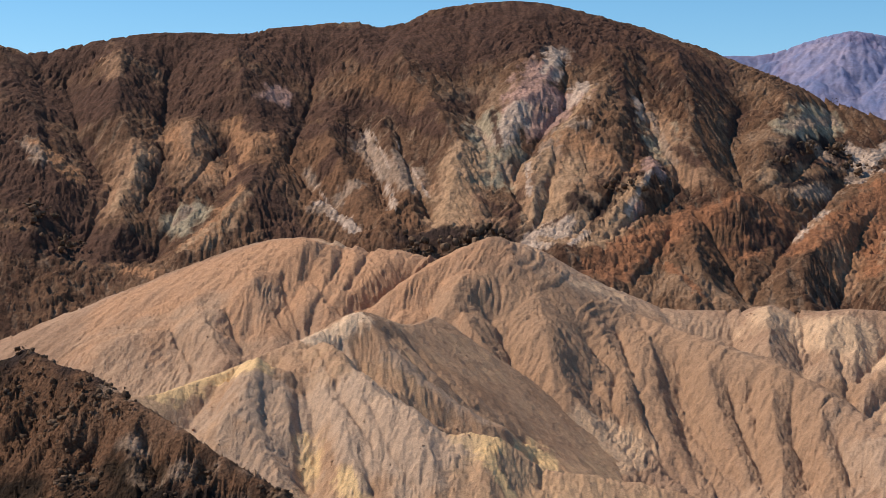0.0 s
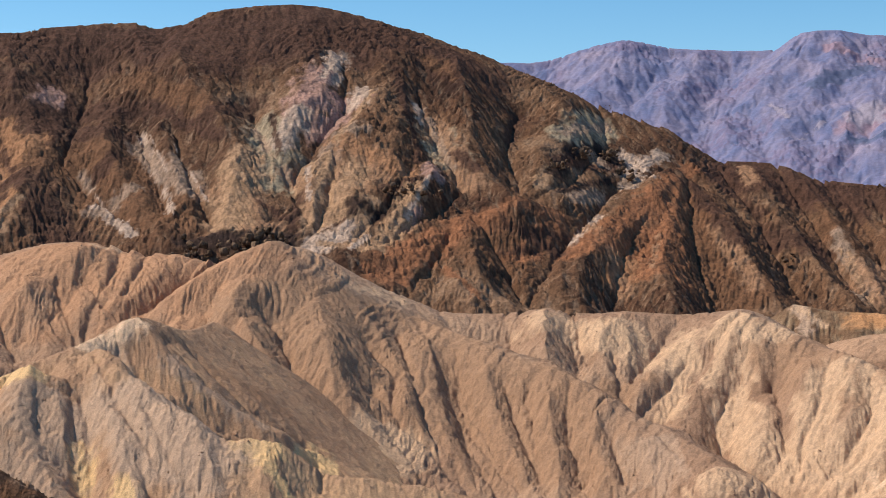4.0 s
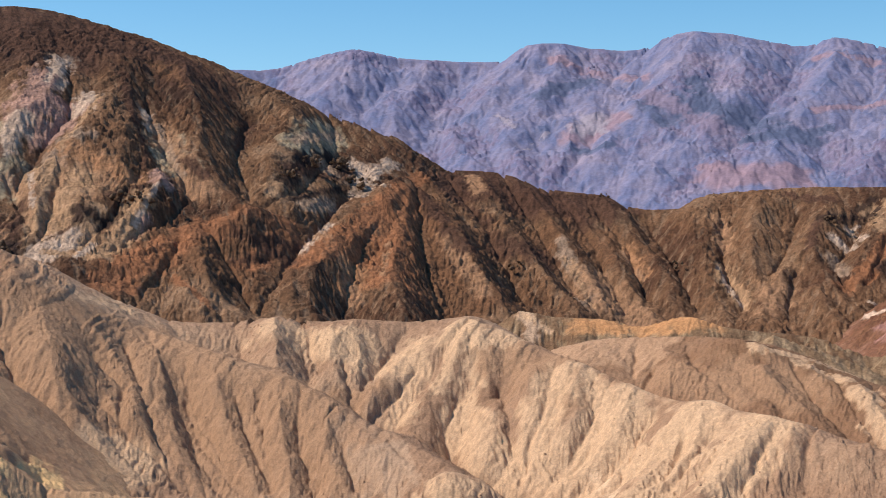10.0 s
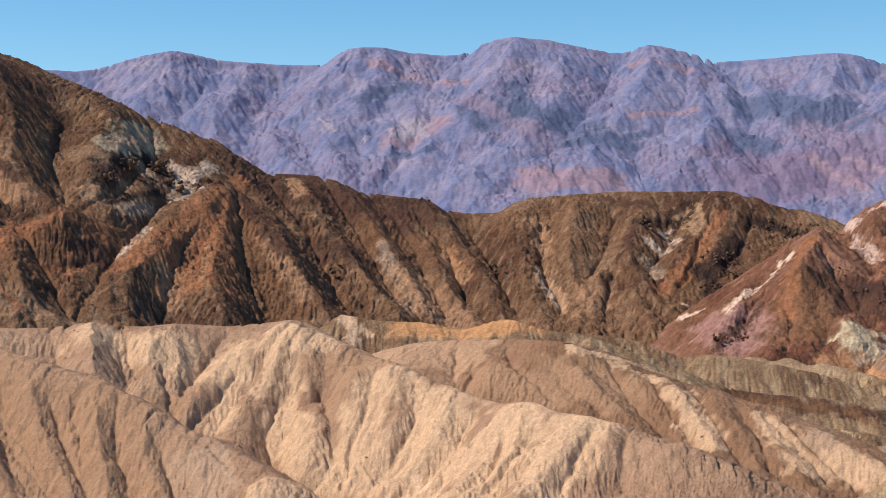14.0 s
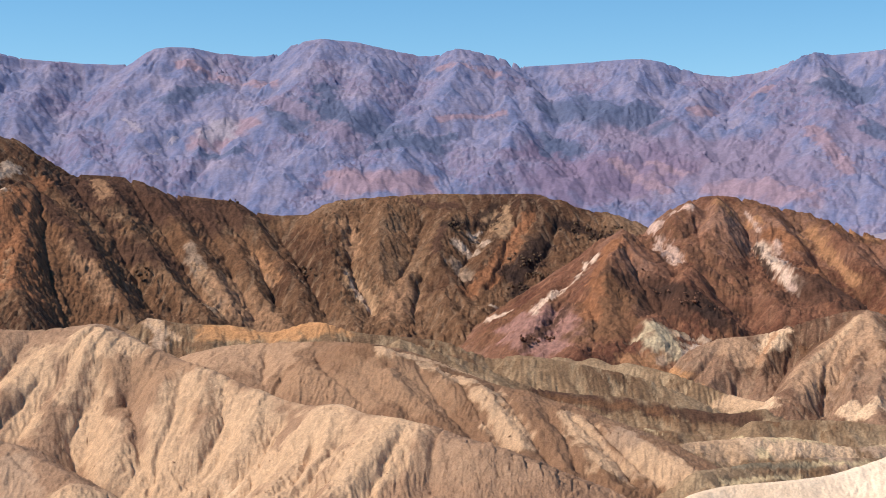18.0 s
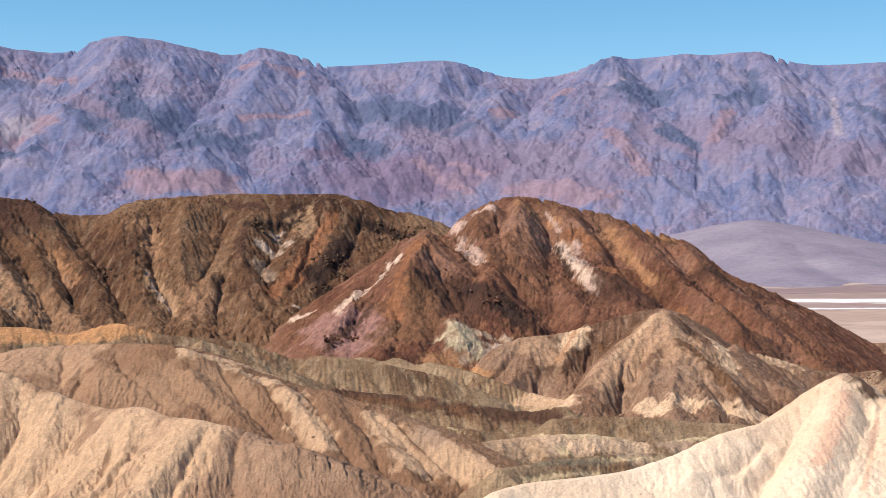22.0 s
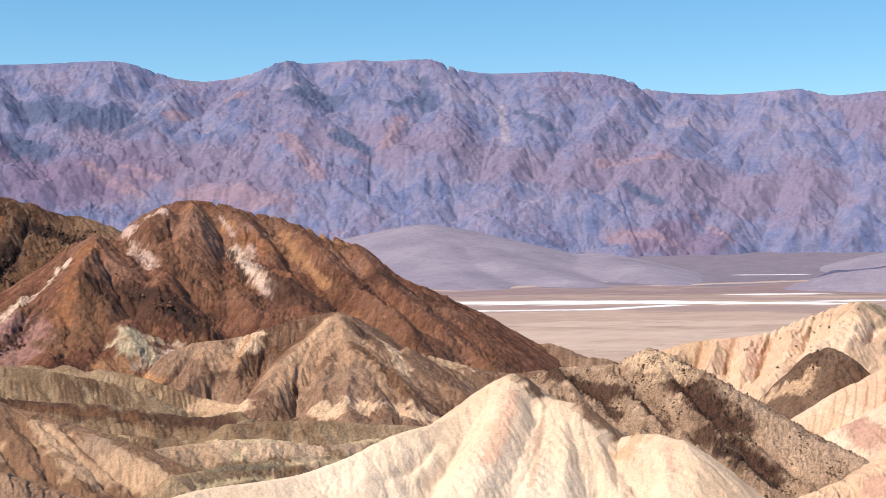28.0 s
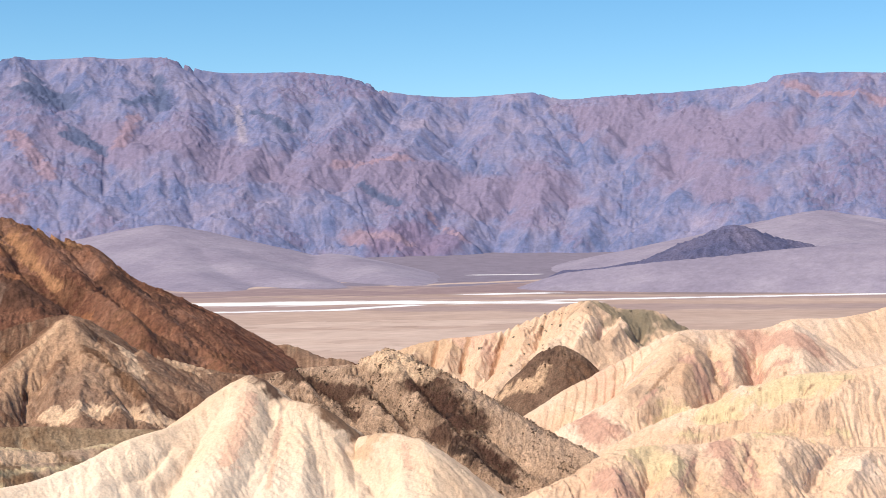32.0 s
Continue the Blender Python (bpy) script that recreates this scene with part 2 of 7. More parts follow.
def seam(hill_name, kind, width, a, b):
    """A streak of colour on a hill, mineral or painted haze and shade, from one point to another."""
    SEAMS.setdefault(hill_name, []).append((kind, width, a, b))


def range_of(name, label, category, part, part_label, ridges, seams, material, cuts, rock_kind="brown", **form):
    """One long range as neighbouring massifs, parted at given bearings (degrees)."""
    X, Y, H, cut, rock, na, nr = shape(ridges, **form)
    rgb, cover = veins(X, Y, H, seams, form["seed"] * 13, rock, rock_kind)
    whole = tagged(new(name), label, category)
    aa = np.degrees(np.arctan2(X, Y)).reshape(na, nr)[:, -1]
    edges = [0] + [int(np.searchsorted(aa, c)) for c in cuts] + [na - 1]
    for a, b in zip(edges[:-1], edges[1:]):
        s = slice(a * nr, (b + 1) * nr)
        piece = surface(part, X[s], Y[s], H[s], b + 1 - a, nr, material, -1.0, rgb[s], cover[s], cut[s])
        piece.parent = whole
        tagged(piece, part_label)
    return whole


def landform(name, ridges, seams, material, stones=None, **form):
    """A hill as one eroded mesh, with its mineral seams stored on it, and loose stones lying on it."""
    X, Y, H, cut, rock, na, nr = shape(ridges, **form)
    rgb, cover = veins(X, Y, H, seams, form["seed"] * 13, rock)
    ob = surface(name, X, Y, H, na, nr, material, -1.0, rgb, cover, cut)
    if stones:
        count, lo, hi, stuff = stones
        rng = np.random.default_rng(form["seed"])
        away = np.hypot(X, Y)
        face = (away > form["face"][0]) & (away < form["face"][1]) & (H > 2)
        patch = layered(X / (hi * 25), Y / (hi * 25), 3, form["seed"] * 3) + 0.25
        w = np.where(face, np.clip(patch, 0.02, 1) ** 2, 0) * away
        pick = rng.choice(len(X), count, p=w / w.sum())
        size = lo + (hi - lo) * rng.random(count) ** 3
        heap = rocks("loose_stones", np.stack([X, Y, H], -1)[pick], size, stuff, form["seed"])
        heap.parent = ob
        tagged(heap, "loose angular stones lying on the slope", kind="stuff")
    return ob


def rocks(name, places, sizes, material, seed, flat=0.75):
    """Angular stones, each a battered lump, half sunk where it lies; one mesh."""
    rng = np.random.default_rng(seed)
    seedbm = bmesh.new()
    bmesh.ops.create_cube(seedbm, size=1.5)
    if len(places) < 300:
        bmesh.ops.bevel(seedbm, geom=seedbm.verts[:], offset=0.42, segments=1, affect='VERTICES')
    bmesh.ops.triangulate(seedbm, faces=seedbm.faces[:])
    seedbm.verts.index_update()
    ball = np.array([v.co[:] for v in seedbm.verts])
    tris = np.array([[v.index for v in f.verts] for f in seedbm.faces])
    seedbm.free()
    n = len(places)
    stretch = rng.random((n, 1, 3)) * 0.8 + 0.6
    stretch[:, :, 2] *= flat
    turn, tip = rng.random(n) * 6.283, rng.normal(0, 0.45, n)
    v = (ball[None] + rng.normal(0, 0.16, (n, len(ball), 3))) * stretch
    c, q = np.cos(tip)[:, None], np.sin(tip)[:, None]
    v = np.stack([v[:, :, 0] * c - v[:, :, 2] * q, v[:, :, 1], v[:, :, 0] * q + v[:, :, 2] * c], -1)
    x = v[:, :, 0] * np.cos(turn)[:, None] - v[:, :, 1] * np.sin(turn)[:, None]
    y = v[:, :, 0] * np.sin(turn)[:, None] + v[:, :, 1] * np.cos(turn)[:, None]
    v = np.stack([x, y, v[:, :, 2]], -1) * np.asarray(sizes)[:, None, None] + np.asarray(places)[:, None, :]
    faces = (tris[None] + (np.arange(n) * len(ball))[:, None, None]).reshape(-1, 3)
    mesh = bpy.data.meshes.new(name)
    mesh.vertices.add(n * len(ball))
    mesh.vertices.foreach_set("co", v.astype(np.float32).ravel())
    mesh.loops.add(faces.size)
    mesh.loops.foreach_set("vertex_index", faces.ravel().astype(np.int32))
    mesh.polygons.add(len(faces))
    mesh.polygons.foreach_set("loop_start", np.arange(0, faces.size, 3, dtype=np.int32))
    mesh.polygons.foreach_set("loop_total", np.full(len(faces), 3, np.int32))
    mesh.update(calc_edges=True)
    mesh.materials.append(material)
    return new(name, mesh)


def outcrop(parent, place, spread_m, size, count, material, label, seed):
    """A crag: a cluster of large broken blocks standing out of the slope of its hill."""
    rng = np.random.default_rng(seed)
    count *= 3
    off = rng.normal(0, 0.62, (count, 3)) * np.array([spread_m, spread_m, spread_m * 0.4])
    away = np.array([place[0], place[1]]) / math.hypot(place[0], place[1])
    off[:, :2] += off[:, 2:] * 1.3 * away
    sizes = size * (0.12 + 0.38 * rng.random(count) ** 2)
    ob = rocks("outcrop", np.array(place) + off, sizes, material, seed, 0.9)
    ob.parent = parent
    return tagged(ob, label)


def surface(name, X, Y, H, na, nr, material, floor_z, rgb=None, cover=None, cut=None):
    idx = np.arange(na * nr).reshape(na, nr)
    quads = np.stack([idx[:-1, :-1], idx[1:, :-1], idx[1:, 1:], idx[:-1, 1:]], -1).reshape(-1, 4)
    quads = quads[H[quads].max(1) > floor_z]
    used = np.zeros(na * nr, bool)
    used[quads.ravel()] = True
    index = np.cumsum(used) - 1
    quads = index[quads]
    co = np.stack([X, Y, H], -1)[used].astype(np.float32)
    mesh = bpy.data.meshes.new(name)
    mesh.vertices.add(len(co))
    mesh.vertices.foreach_set("co", co.ravel())
    mesh.loops.add(quads.size)
    mesh.loops.foreach_set("vertex_index", quads.ravel().astype(np.int32))
    mesh.polygons.add(len(quads))
    mesh.polygons.foreach_set("loop_start", np.arange(0, quads.size, 4, dtype=np.int32))
    mesh.polygons.foreach_set("loop_total", np.full(len(quads), 4, np.int32))
    mesh.polygons.foreach_set("use_smooth", np.ones(len(quads), bool))
    mesh.update(calc_edges=True)
    if rgb is not None:
        # Holds mineral streaks, and on far land the painted haze.
        data = np.concatenate([rgb, cover[:, None]], 1)[used].astype(np.float32)
        mesh.attributes.new("mineral", 'FLOAT_COLOR', 'POINT').data.foreach_set("color", data.ravel())
        mesh.attributes.new("cut", 'FLOAT', 'POINT').data.foreach_set("value", cut[used].astype(np.float32))
    mesh.materials.append(material)
    return new(name, mesh)


# ---- materials ----
def earth(name, colours, size, bump=0.5, rough=0.95, fine=1.0, talus=None, speck=0.35, seams=True, mottle=1.0, fall=0.4):
    """Weathered ground: broad noise through a ramp of colours, seams of mineral or painted haze, pale debris in the
    gullies, grain and pebbles.
    """
    mat = bpy.data.materials.new(name)
    mat.use_nodes = True
    n, l = mat.node_tree.nodes, mat.node_tree.links
    bsdf = n["Principled BSDF"]
    bsdf.inputs["Roughness"].default_value = rough
    bsdf.inputs["Specular IOR Level"].default_value = 0.125
    geo = n.new("ShaderNodeNewGeometry")

    def noise_at(scale, detail, roughness):
        node = n.new("ShaderNodeTexNoise")
        node.inputs["Scale"].default_value, node.inputs["Detail"].default_value, node.inputs["Roughness"].default_value = 1 / scale, detail, roughness
        l.new(geo.outputs["Position"], node.inputs["Vector"])
        return node.outputs[0]

    def remap(value, lo, hi, a, b):
        node = n.new("ShaderNodeMapRange")
        for k, x in enumerate((lo, hi, a, b)):
            node.inputs[k + 1].default_value = x
        l.new(value, node.inputs[0])
        return node.outputs[0]

    def blend(factor, a, b):
        node = n.new("ShaderNodeMix")
        node.data_type = 'RGBA'
        l.new(factor, node.inputs[0])
        l.new(a, node.inputs[6])
        if isinstance(b, tuple):
            node.inputs[7].default_value = (*b, 1)
        else:
            l.new(b, node.inputs[7])
        return node.outputs[2]

    def scaled(colour, factor):
        node = n.new("ShaderNodeVectorMath")
        node.operation = 'SCALE'
        l.new(colour, node.inputs[0])
        l.new(factor, node.inputs["Scale"])
        return node.outputs[0]
    ramp = n.new("ShaderNodeValToRGB")
    while len(ramp.color_ramp.elements) < len(colours):
        ramp.color_ramp.elements.new(0.5)
    for i, (el, c) in enumerate(zip(ramp.color_ramp.elements, colours)):
        el.position, el.color = 0.33 + 0.34 * i / (len(colours) - 1), (*c, 1)
    l.new(noise_at(size, 10, 0.66), ramp.inputs[0])
    colour = ramp.outputs[0]
    if talus:
        worn = n.new("ShaderNodeAttribute")
        worn.attribute_name = "cut"
        colour = blend(remap(worn.outputs["Fac"], 0.75, 1.5, 0, 0.6), colour, talus)
    if seams:
        vein = n.new("ShaderNodeAttribute")
        vein.attribute_name = "mineral"
        colour = blend(vein.outputs["Alpha"], colour, vein.outputs["Color"])
    run = n.new("ShaderNodeMapping")
    run.inputs["Scale"].default_value = (1.0, 1.0, fall)
    l.new(geo.outputs["Position"], run.inputs["Vector"])
    streak = n.new("ShaderNodeTexNoise")
    streak.inputs["Scale"].default_value, streak.inputs["Detail"].default_value, streak.inputs["Roughness"].default_value = 1 / fine, 6, 0.65
    l.new(run.outputs[0], streak.inputs["Vector"])
    grit, dust = streak.outputs[0], noise_at(fine * 0.35, 2, 0.5)
    bed = n.new("ShaderNodeMapping")
    bed.inputs["Scale"].default_value = (0.35, 0.35, 2.2)
    bed.inputs["Rotation"].default_value = (0.12, -0.08, 0)
    l.new(geo.outputs["Position"], bed.inputs["Vector"])
    layer = n.new("ShaderNodeTexNoise")
    layer.inputs["Scale"].default_value, layer.inputs["Detail"].default_value, layer.inputs["Roughness"].default_value = 0.8 / fine, 6, 0.7
    l.new(bed.outputs[0], layer.inputs["Vector"])
    ledge = layer.outputs[0]
    colour = scaled(colour, remap(grit, 0.34, 0.66, 1 - 0.3 * mottle, 1 + 0.26 * mottle))
    colour = scaled(colour, remap(ledge, 0.36, 0.64, 1 - 0.07 * mottle, 1 + 0.07 * mottle))
    colour = scaled(colour, remap(dust, 0.42, 0.68, 1.0 + 0.2 * speck, 1.0 - 0.8 * speck))
    l.new(colour, bsdf.inputs["Base Color"])
    first, second = n.new("ShaderNodeBump"), n.new("ShaderNodeBump")
    third = n.new("ShaderNodeBump")
    for node, height, strength, deep_m in ((first, grit, bump, fine * 1.2), (second, ledge, bump * 0.5, fine * 0.35), (third, dust, bump, fine * 0.3)):
        node.inputs["Strength"].default_value, node.inputs["Distance"].default_value = min(1, strength), deep_m
        l.new(height, node.inputs["Height"])
    l.new(first.outputs[0], second.inputs["Normal"])
    l.new(second.outputs[0], third.inputs["Normal"])
    l.new(third.outputs[0], bsdf.inputs["Normal"])
    return mat


TAN = earth("tan_clay", [(0.246, 0.140, 0.086), (0.331, 0.197, 0.125), (0.417, 0.266, 0.172)], 30, fine=0.8, bump=0.42, speck=0.2, mottle=0.55)
GREY = earth("grey_yellow_clay", [(0.295, 0.165, 0.097), (0.402, 0.237, 0.142), (0.496, 0.307, 0.176)], 14, fine=0.5, bump=0.5, speck=0.22, mottle=0.5)
RUBBLE = earth("dark_rubble", [(0.013, 0.007, 0.005), (0.031, 0.017, 0.009), (0.058, 0.034, 0.019)], 8, fine=0.4, bump=0.9, speck=0.5)
DOME = earth("reddish_clay", [(0.203, 0.109, 0.062), (0.252, 0.138, 0.082), (0.309, 0.185, 0.116)], 25, fine=0.8, bump=0.5, speck=0.22, mottle=0.55)
LOW = earth("low_badlands", [(0.141, 0.081, 0.048), (0.232, 0.143, 0.083), (0.338, 0.232, 0.144)], 40, fine=1.6, talus=(0.473, 0.339, 0.211), bump=0.4, mottle=0.65, speck=0.3)
DARK = earth("dark_volcanic_rock", [(0.040, 0.019, 0.013), (0.094, 0.045, 0.026), (0.159, 0.083, 0.046), (0.237, 0.139, 0.084)], 45, fine=3.0, bump=0.35, mottle=0.95, talus=(0.323, 0.208, 0.135), speck=0.35)
RED = earth("red_brown_rock", [(0.061, 0.024, 0.017), (0.132, 0.054, 0.033), (0.184, 0.084, 0.052), (0.262, 0.140, 0.099)], 45, fine=2.8, bump=0.35, mottle=0.9, talus=(0.330, 0.163, 0.096), speck=0.3)
WHITE = earth("cream_clay", [(0.651, 0.440, 0.292), (0.743, 0.543, 0.383), (0.794, 0.609, 0.456)], 24, fine=0.7, bump=0.35, speck=0.14, mottle=0.25)
BROWN = earth("grey_brown_shale", [(0.246, 0.149, 0.093), (0.418, 0.269, 0.177), (0.641, 0.429, 0.291)], 9, fine=0.6, bump=0.8, speck=0.5, mottle=0.8)
PINK = earth("pink_clay", [(0.545, 0.341, 0.217), (0.671, 0.449, 0.305), (0.776, 0.566, 0.424)], 26, fine=0.9, bump=0.4, speck=0.18, mottle=0.4)
# Distance haze is mixed into this rock's blue-violet ramp.
HAZE_VIOLET = earth("hazed_range_rock", [(0.098, 0.119, 0.218), (0.142, 0.157, 0.276), (0.194, 0.185, 0.290), (0.268, 0.226, 0.305)], 120, fine=14.0, bump=0.15, mottle=0.4, talus=(0.255, 0.222, 0.300), speck=0.1, fall=1.3)
FOOT = earth("brown_foothill", [(0.116, 0.059, 0.036), (0.198, 0.106, 0.067), (0.272, 0.160, 0.105), (0.347, 0.223, 0.153)], 30, fine=1.4, talus=(0.423, 0.276, 0.177), speck=0.3, bump=0.4, mottle=0.8)
UMBER = earth("umber_rubble", [(0.087, 0.049, 0.035), (0.145, 0.084, 0.056), (0.203, 0.126, 0.084)], 10, fine=1.0)
# Dark rock, with the blue of distance haze put into its colours.
BUTTE = earth("hazed_butte_rock", [(0.08, 0.082, 0.15), (0.105, 0.098, 0.165), (0.14, 0.12, 0.18)], 80, fine=10.0, bump=0.3, mottle=0.6)
# Lilac of the distant haze is mixed into the gravel colours.
FAN = earth("hazed_fan_gravel", [(0.215, 0.180, 0.232), (0.252, 0.212, 0.266), (0.300, 0.256, 0.305)], 160, fine=12.0, bump=0.05, speck=0.05, mottle=0.35)
STONE = earth("dark_stone", [(0.065, 0.039, 0.027), (0.130, 0.079, 0.049), (0.216, 0.142, 0.096)], 2, fine=0.3, speck=0.3, seams=False)
PALE_CLOD = earth("pale_clod", [(0.40, 0.28, 0.19), (0.54, 0.40, 0.28), (0.66, 0.52, 0.38)], 2, fine=0.3, speck=0.2, seams=False)
CLOD = earth("clay_clod", [(0.30, 0.175, 0.11), (0.40, 0.24, 0.155), (0.50, 0.33, 0.215)], 2, fine=0.3, speck=0.2, seams=False)
CAP = earth("olive_rock", [(0.13, 0.11, 0.08), (0.20, 0.17, 0.12), (0.27, 0.23, 0.17)], 3, fine=0.5, speck=0.3, seams=False)
REDROCK = earth("red_rock", [(0.112, 0.055, 0.039), (0.200, 0.098, 0.065), (0.312, 0.169, 0.117)], 3, fine=0.6, speck=0.3, seams=False)
PLAIN = earth("valley_floor", [(0.37, 0.25, 0.20), (0.43, 0.30, 0.24), (0.50, 0.36, 0.29)], 400, fine=30.0, bump=0.05, speck=0.05, mottle=0.4)

# ---- ground: one sheet out to the horizon, with the viewpoint mound, the rise below the far range, and distance haze in its colour ----
aa = np.radians(np.concatenate([np.linspace(-180, 20, 80, endpoint=False), np.linspace(20, 76, 220), np.linspace(76, 180, 40)[1:]]))
rr = np.concatenate([[0.001], np.linspace(1, 120, 50), np.geomspace(124, 900, 50), np.arange(910, 3400, 13), np.linspace(3420, 4950, 20)])
na, nr = len(aa), len(rr)
A2, R2 = np.meshgrid(aa, rr, indexing="ij")
X, Y, far = (np.sin(A2) * R2).ravel() - 0.7, (np.cos(A2) * R2).ravel() - 0.5, R2.ravel()
H = np.maximum(0.0, EYE - 1.6 - 0.55 * np.maximum(0, far - 2.0)) + 0.5 * layered(X / 60, Y / 60, 3, 5) * np.clip((far - 100) / 200, 0, 1) * (far < 900)
H += 0.032 * np.maximum(0, far - 2550) + 0.03 * np.maximum(0, far - 3300)
FLATS = [
    ("loam", 100, (1540.0, 1710.0, 0.0), (2210.0, 640.0, 0.0)),
    ("loam", 110, (1290.0, 1400.0, 0.0), (1850.0, 470.0, 0.0)),
    ("mud", 160, (1924.8, 1632.3, 0.0), (2372.2, 1257.7, 2.9)),
    ("silt", 60, (1111.1, 853.9, 0.0), (1303.2, 691.1, 0.0)),
    ("silt", 40, (858.2, 678.6, 0.0), (858.7, 592.7, 0.0)),
    ("salt", 75, (1532.4, 1327.0, 0.0), (1695.9, 1170.3, 0.0)),
    ("salt", 55, (1636.9, 1257.9, 0.0), (1766.8, 981.6, 0.0)),
    ("salt", 18, (1321.0, 1136.1, 0.0), (1439.8, 1060.2, 0.0)),
    ("salt", 16, (1439.8, 1060.2, 0.0), (1620.4, 1078.2, 0.0)),
    ("salt", 30, (1870.6, 1010.4, 0.0), (2300.2, 725.5, 0.0)),
    ("salt", 40, (2093.5, 1264.5, 0.0), (2177.9, 1225.0, 0.0)),
    ("silt", 40, (1989.0, 1758.7, 1.7), (2439.9, 1745.5, 13.8)),
    ("silt", 20, (2284.4, 1557.8, 5.5), (2613.3, 1411.3, 12.9)),
    ("salt", 14, (2693.9, 1651.9, 19.5), (2769.7, 1562.4, 20.2)),
    ("silt", 90, (932.2, 768.9, 0.0), (1119.1, 593.5, 0.0)),
]
rgb, cover = veins(X, Y, H, FLATS, 77)
# From about 2350 m out, distance haze is blended in as lilac.
haze_blend = np.clip((far - 2350 - 160 * layered(X / 500, Y / 500, 3, 8)) / 300, 0, 1) * (1 - cover)
rgb = rgb * (1 - haze_blend[:, None]) + haze_blend[:, None] * np.array((0.20, 0.165, 0.205))
cover = np.maximum(cover, haze_blend)
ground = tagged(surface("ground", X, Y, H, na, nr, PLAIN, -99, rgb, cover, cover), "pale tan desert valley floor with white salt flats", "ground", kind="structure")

# ---- landforms ----
def hill(name, label, category, ridges, seams, material, **form):
    return tagged(landform(name, ridges, seams, material, **form), label, category)


# ---- minor crests and drainage lines on the faces of the hills (map points) ----
# dark_mountain
spur("dark_mountain", (-116.3, 592.8), (-112.6, 559.0), (-98.1, 537.6), (-102.1, 520.2), (-102.0, 497.9))
spur("dark_mountain", (-85.6, 552.9), (-79.7, 532.2), (-81.9, 511.6))
spur("dark_mountain", (-54.1, 552.1), (-57.1, 526.8), (-66.4, 501.5), (-78.9, 482.6))
gulch("dark_mountain", (-73.6, 556.0), (-80.0, 528.7), (-84.7, 507.7), (-87.6, 489.3))
gulch("dark_mountain", (-136.4, 595.8), (-123.0, 553.9), (-105.3, 523.0), (-108.6, 496.5))
spur("dark_mountain", (-139.9, 560.6), (-131.3, 533.5), (-121.7, 516.0), (-121.5, 486.5))
gulch("dark_mountain", (-100.8, 603.8), (-96.5, 566.3), (-92.1, 540.5), (-94.3, 512.1))
spur("dark_mountain", (-75.3, 599.7), (-68.9, 564.6), (-58.9, 543.5))
gulch("dark_mountain", (-47.0, 608.2), (-48.3, 573.4), (-51.4, 543.4), (-38.7, 523.9), (-25.1, 505.9))
gulch("dark_mountain", (-28.1, 565.8), (-23.0, 538.0), (-16.7, 516.2))
gulch("dark_mountain", (-16.2, 558.6), (-9.8, 525.4), (-3.3, 506.4))
spur("dark_mountain", (-39.9, 553.8), (-29.5, 521.4), (-17.8, 494.8))
spur("dark_mountain", (-20.1, 559.1), (-13.5, 526.3), (-7.6, 500.4))
spur("dark_mountain", (-17.5, 602.4), (-8.7, 571.3), (6.6, 538.6), (2.8, 518.6), (0.2, 495.4))
gulch("dark_mountain", (10.9, 570.8), (14.3, 546.5), (21.0, 526.3), (26.2, 503.4))
spur("dark_mountain", (41.2, 596.1), (33.5, 570.6), (22.2, 557.6), (17.7, 536.2))
spur("dark_mountain", (54.7, 575.9), (46.9, 554.3), (34.0, 530.2), (27.0, 508.9), (28.2, 493.1))
gulch("dark_mountain", (44.5, 598.9), (42.4, 571.1), (27.1, 540.0), (21.8, 523.2))
spur("dark_mountain", (65.8, 605.3), (64.1, 571.6), (56.1, 541.2), (58.6, 521.6), (45.1, 511.8))
gulch("dark_mountain", (70.6, 592.5), (71.2, 565.1), (75.7, 541.3), (78.8, 530.8))
spur("dark_mountain", (88.2, 616.3), (88.1, 573.7), (80.8, 543.9), (91.5, 524.6))
gulch("dark_mountain", (109.7, 605.8), (98.6, 565.9), (99.7, 539.7))
spur("dark_mountain", (36.9, 520.6), (44.2, 501.4), (36.0, 483.0))
gulch("dark_mountain", (37.3, 538.9), (33.0, 515.0), (28.5, 497.8))
gulch("dark_mountain", (62.0, 535.5), (52.5, 514.8), (40.3, 494.6))
spur("dark_mountain", (68.7, 530.0), (54.8, 503.1), (45.2, 483.6))
spur("dark_mountain", (134.3, 633.4), (130.2, 594.6), (114.1, 555.5), (108.8, 538.7))
gulch("dark_mountain", (146.7, 630.0), (143.8, 599.7), (116.5, 548.7), (102.7, 535.7))
spur("dark_mountain", (100.4, 523.6), (78.0, 507.1), (65.5, 491.9), (53.2, 473.4), (44.4, 465.8))
gulch("dark_mountain", (75.7, 528.0), (64.2, 508.4), (48.6, 492.6))
spur("dark_mountain", (72.5, 493.7), (66.7, 476.3), (71.1, 461.9))
gulch("dark_mountain", (70.3, 502.2), (60.7, 480.8), (55.0, 474.6))
spur("dark_mountain", (162.9, 570.4), (139.9, 538.5), (116.9, 506.9), (100.4, 484.8))
gulch("dark_mountain", (139.0, 567.0), (121.4, 535.0), (109.3, 514.4), (98.3, 491.7), (89.3, 476.4))
gulch("dark_mountain", (79.5, 511.5), (85.9, 496.1), (87.6, 476.1))
spur("dark_mountain", (74.3, 500.4), (74.8, 480.9), (81.9, 463.2))
spur("dark_mountain", (162.9, 570.4), (149.2, 532.6), (135.6, 500.5), (135.2, 479.4))
gulch("dark_mountain", (142.9, 542.5), (127.4, 511.9), (117.5, 486.2))
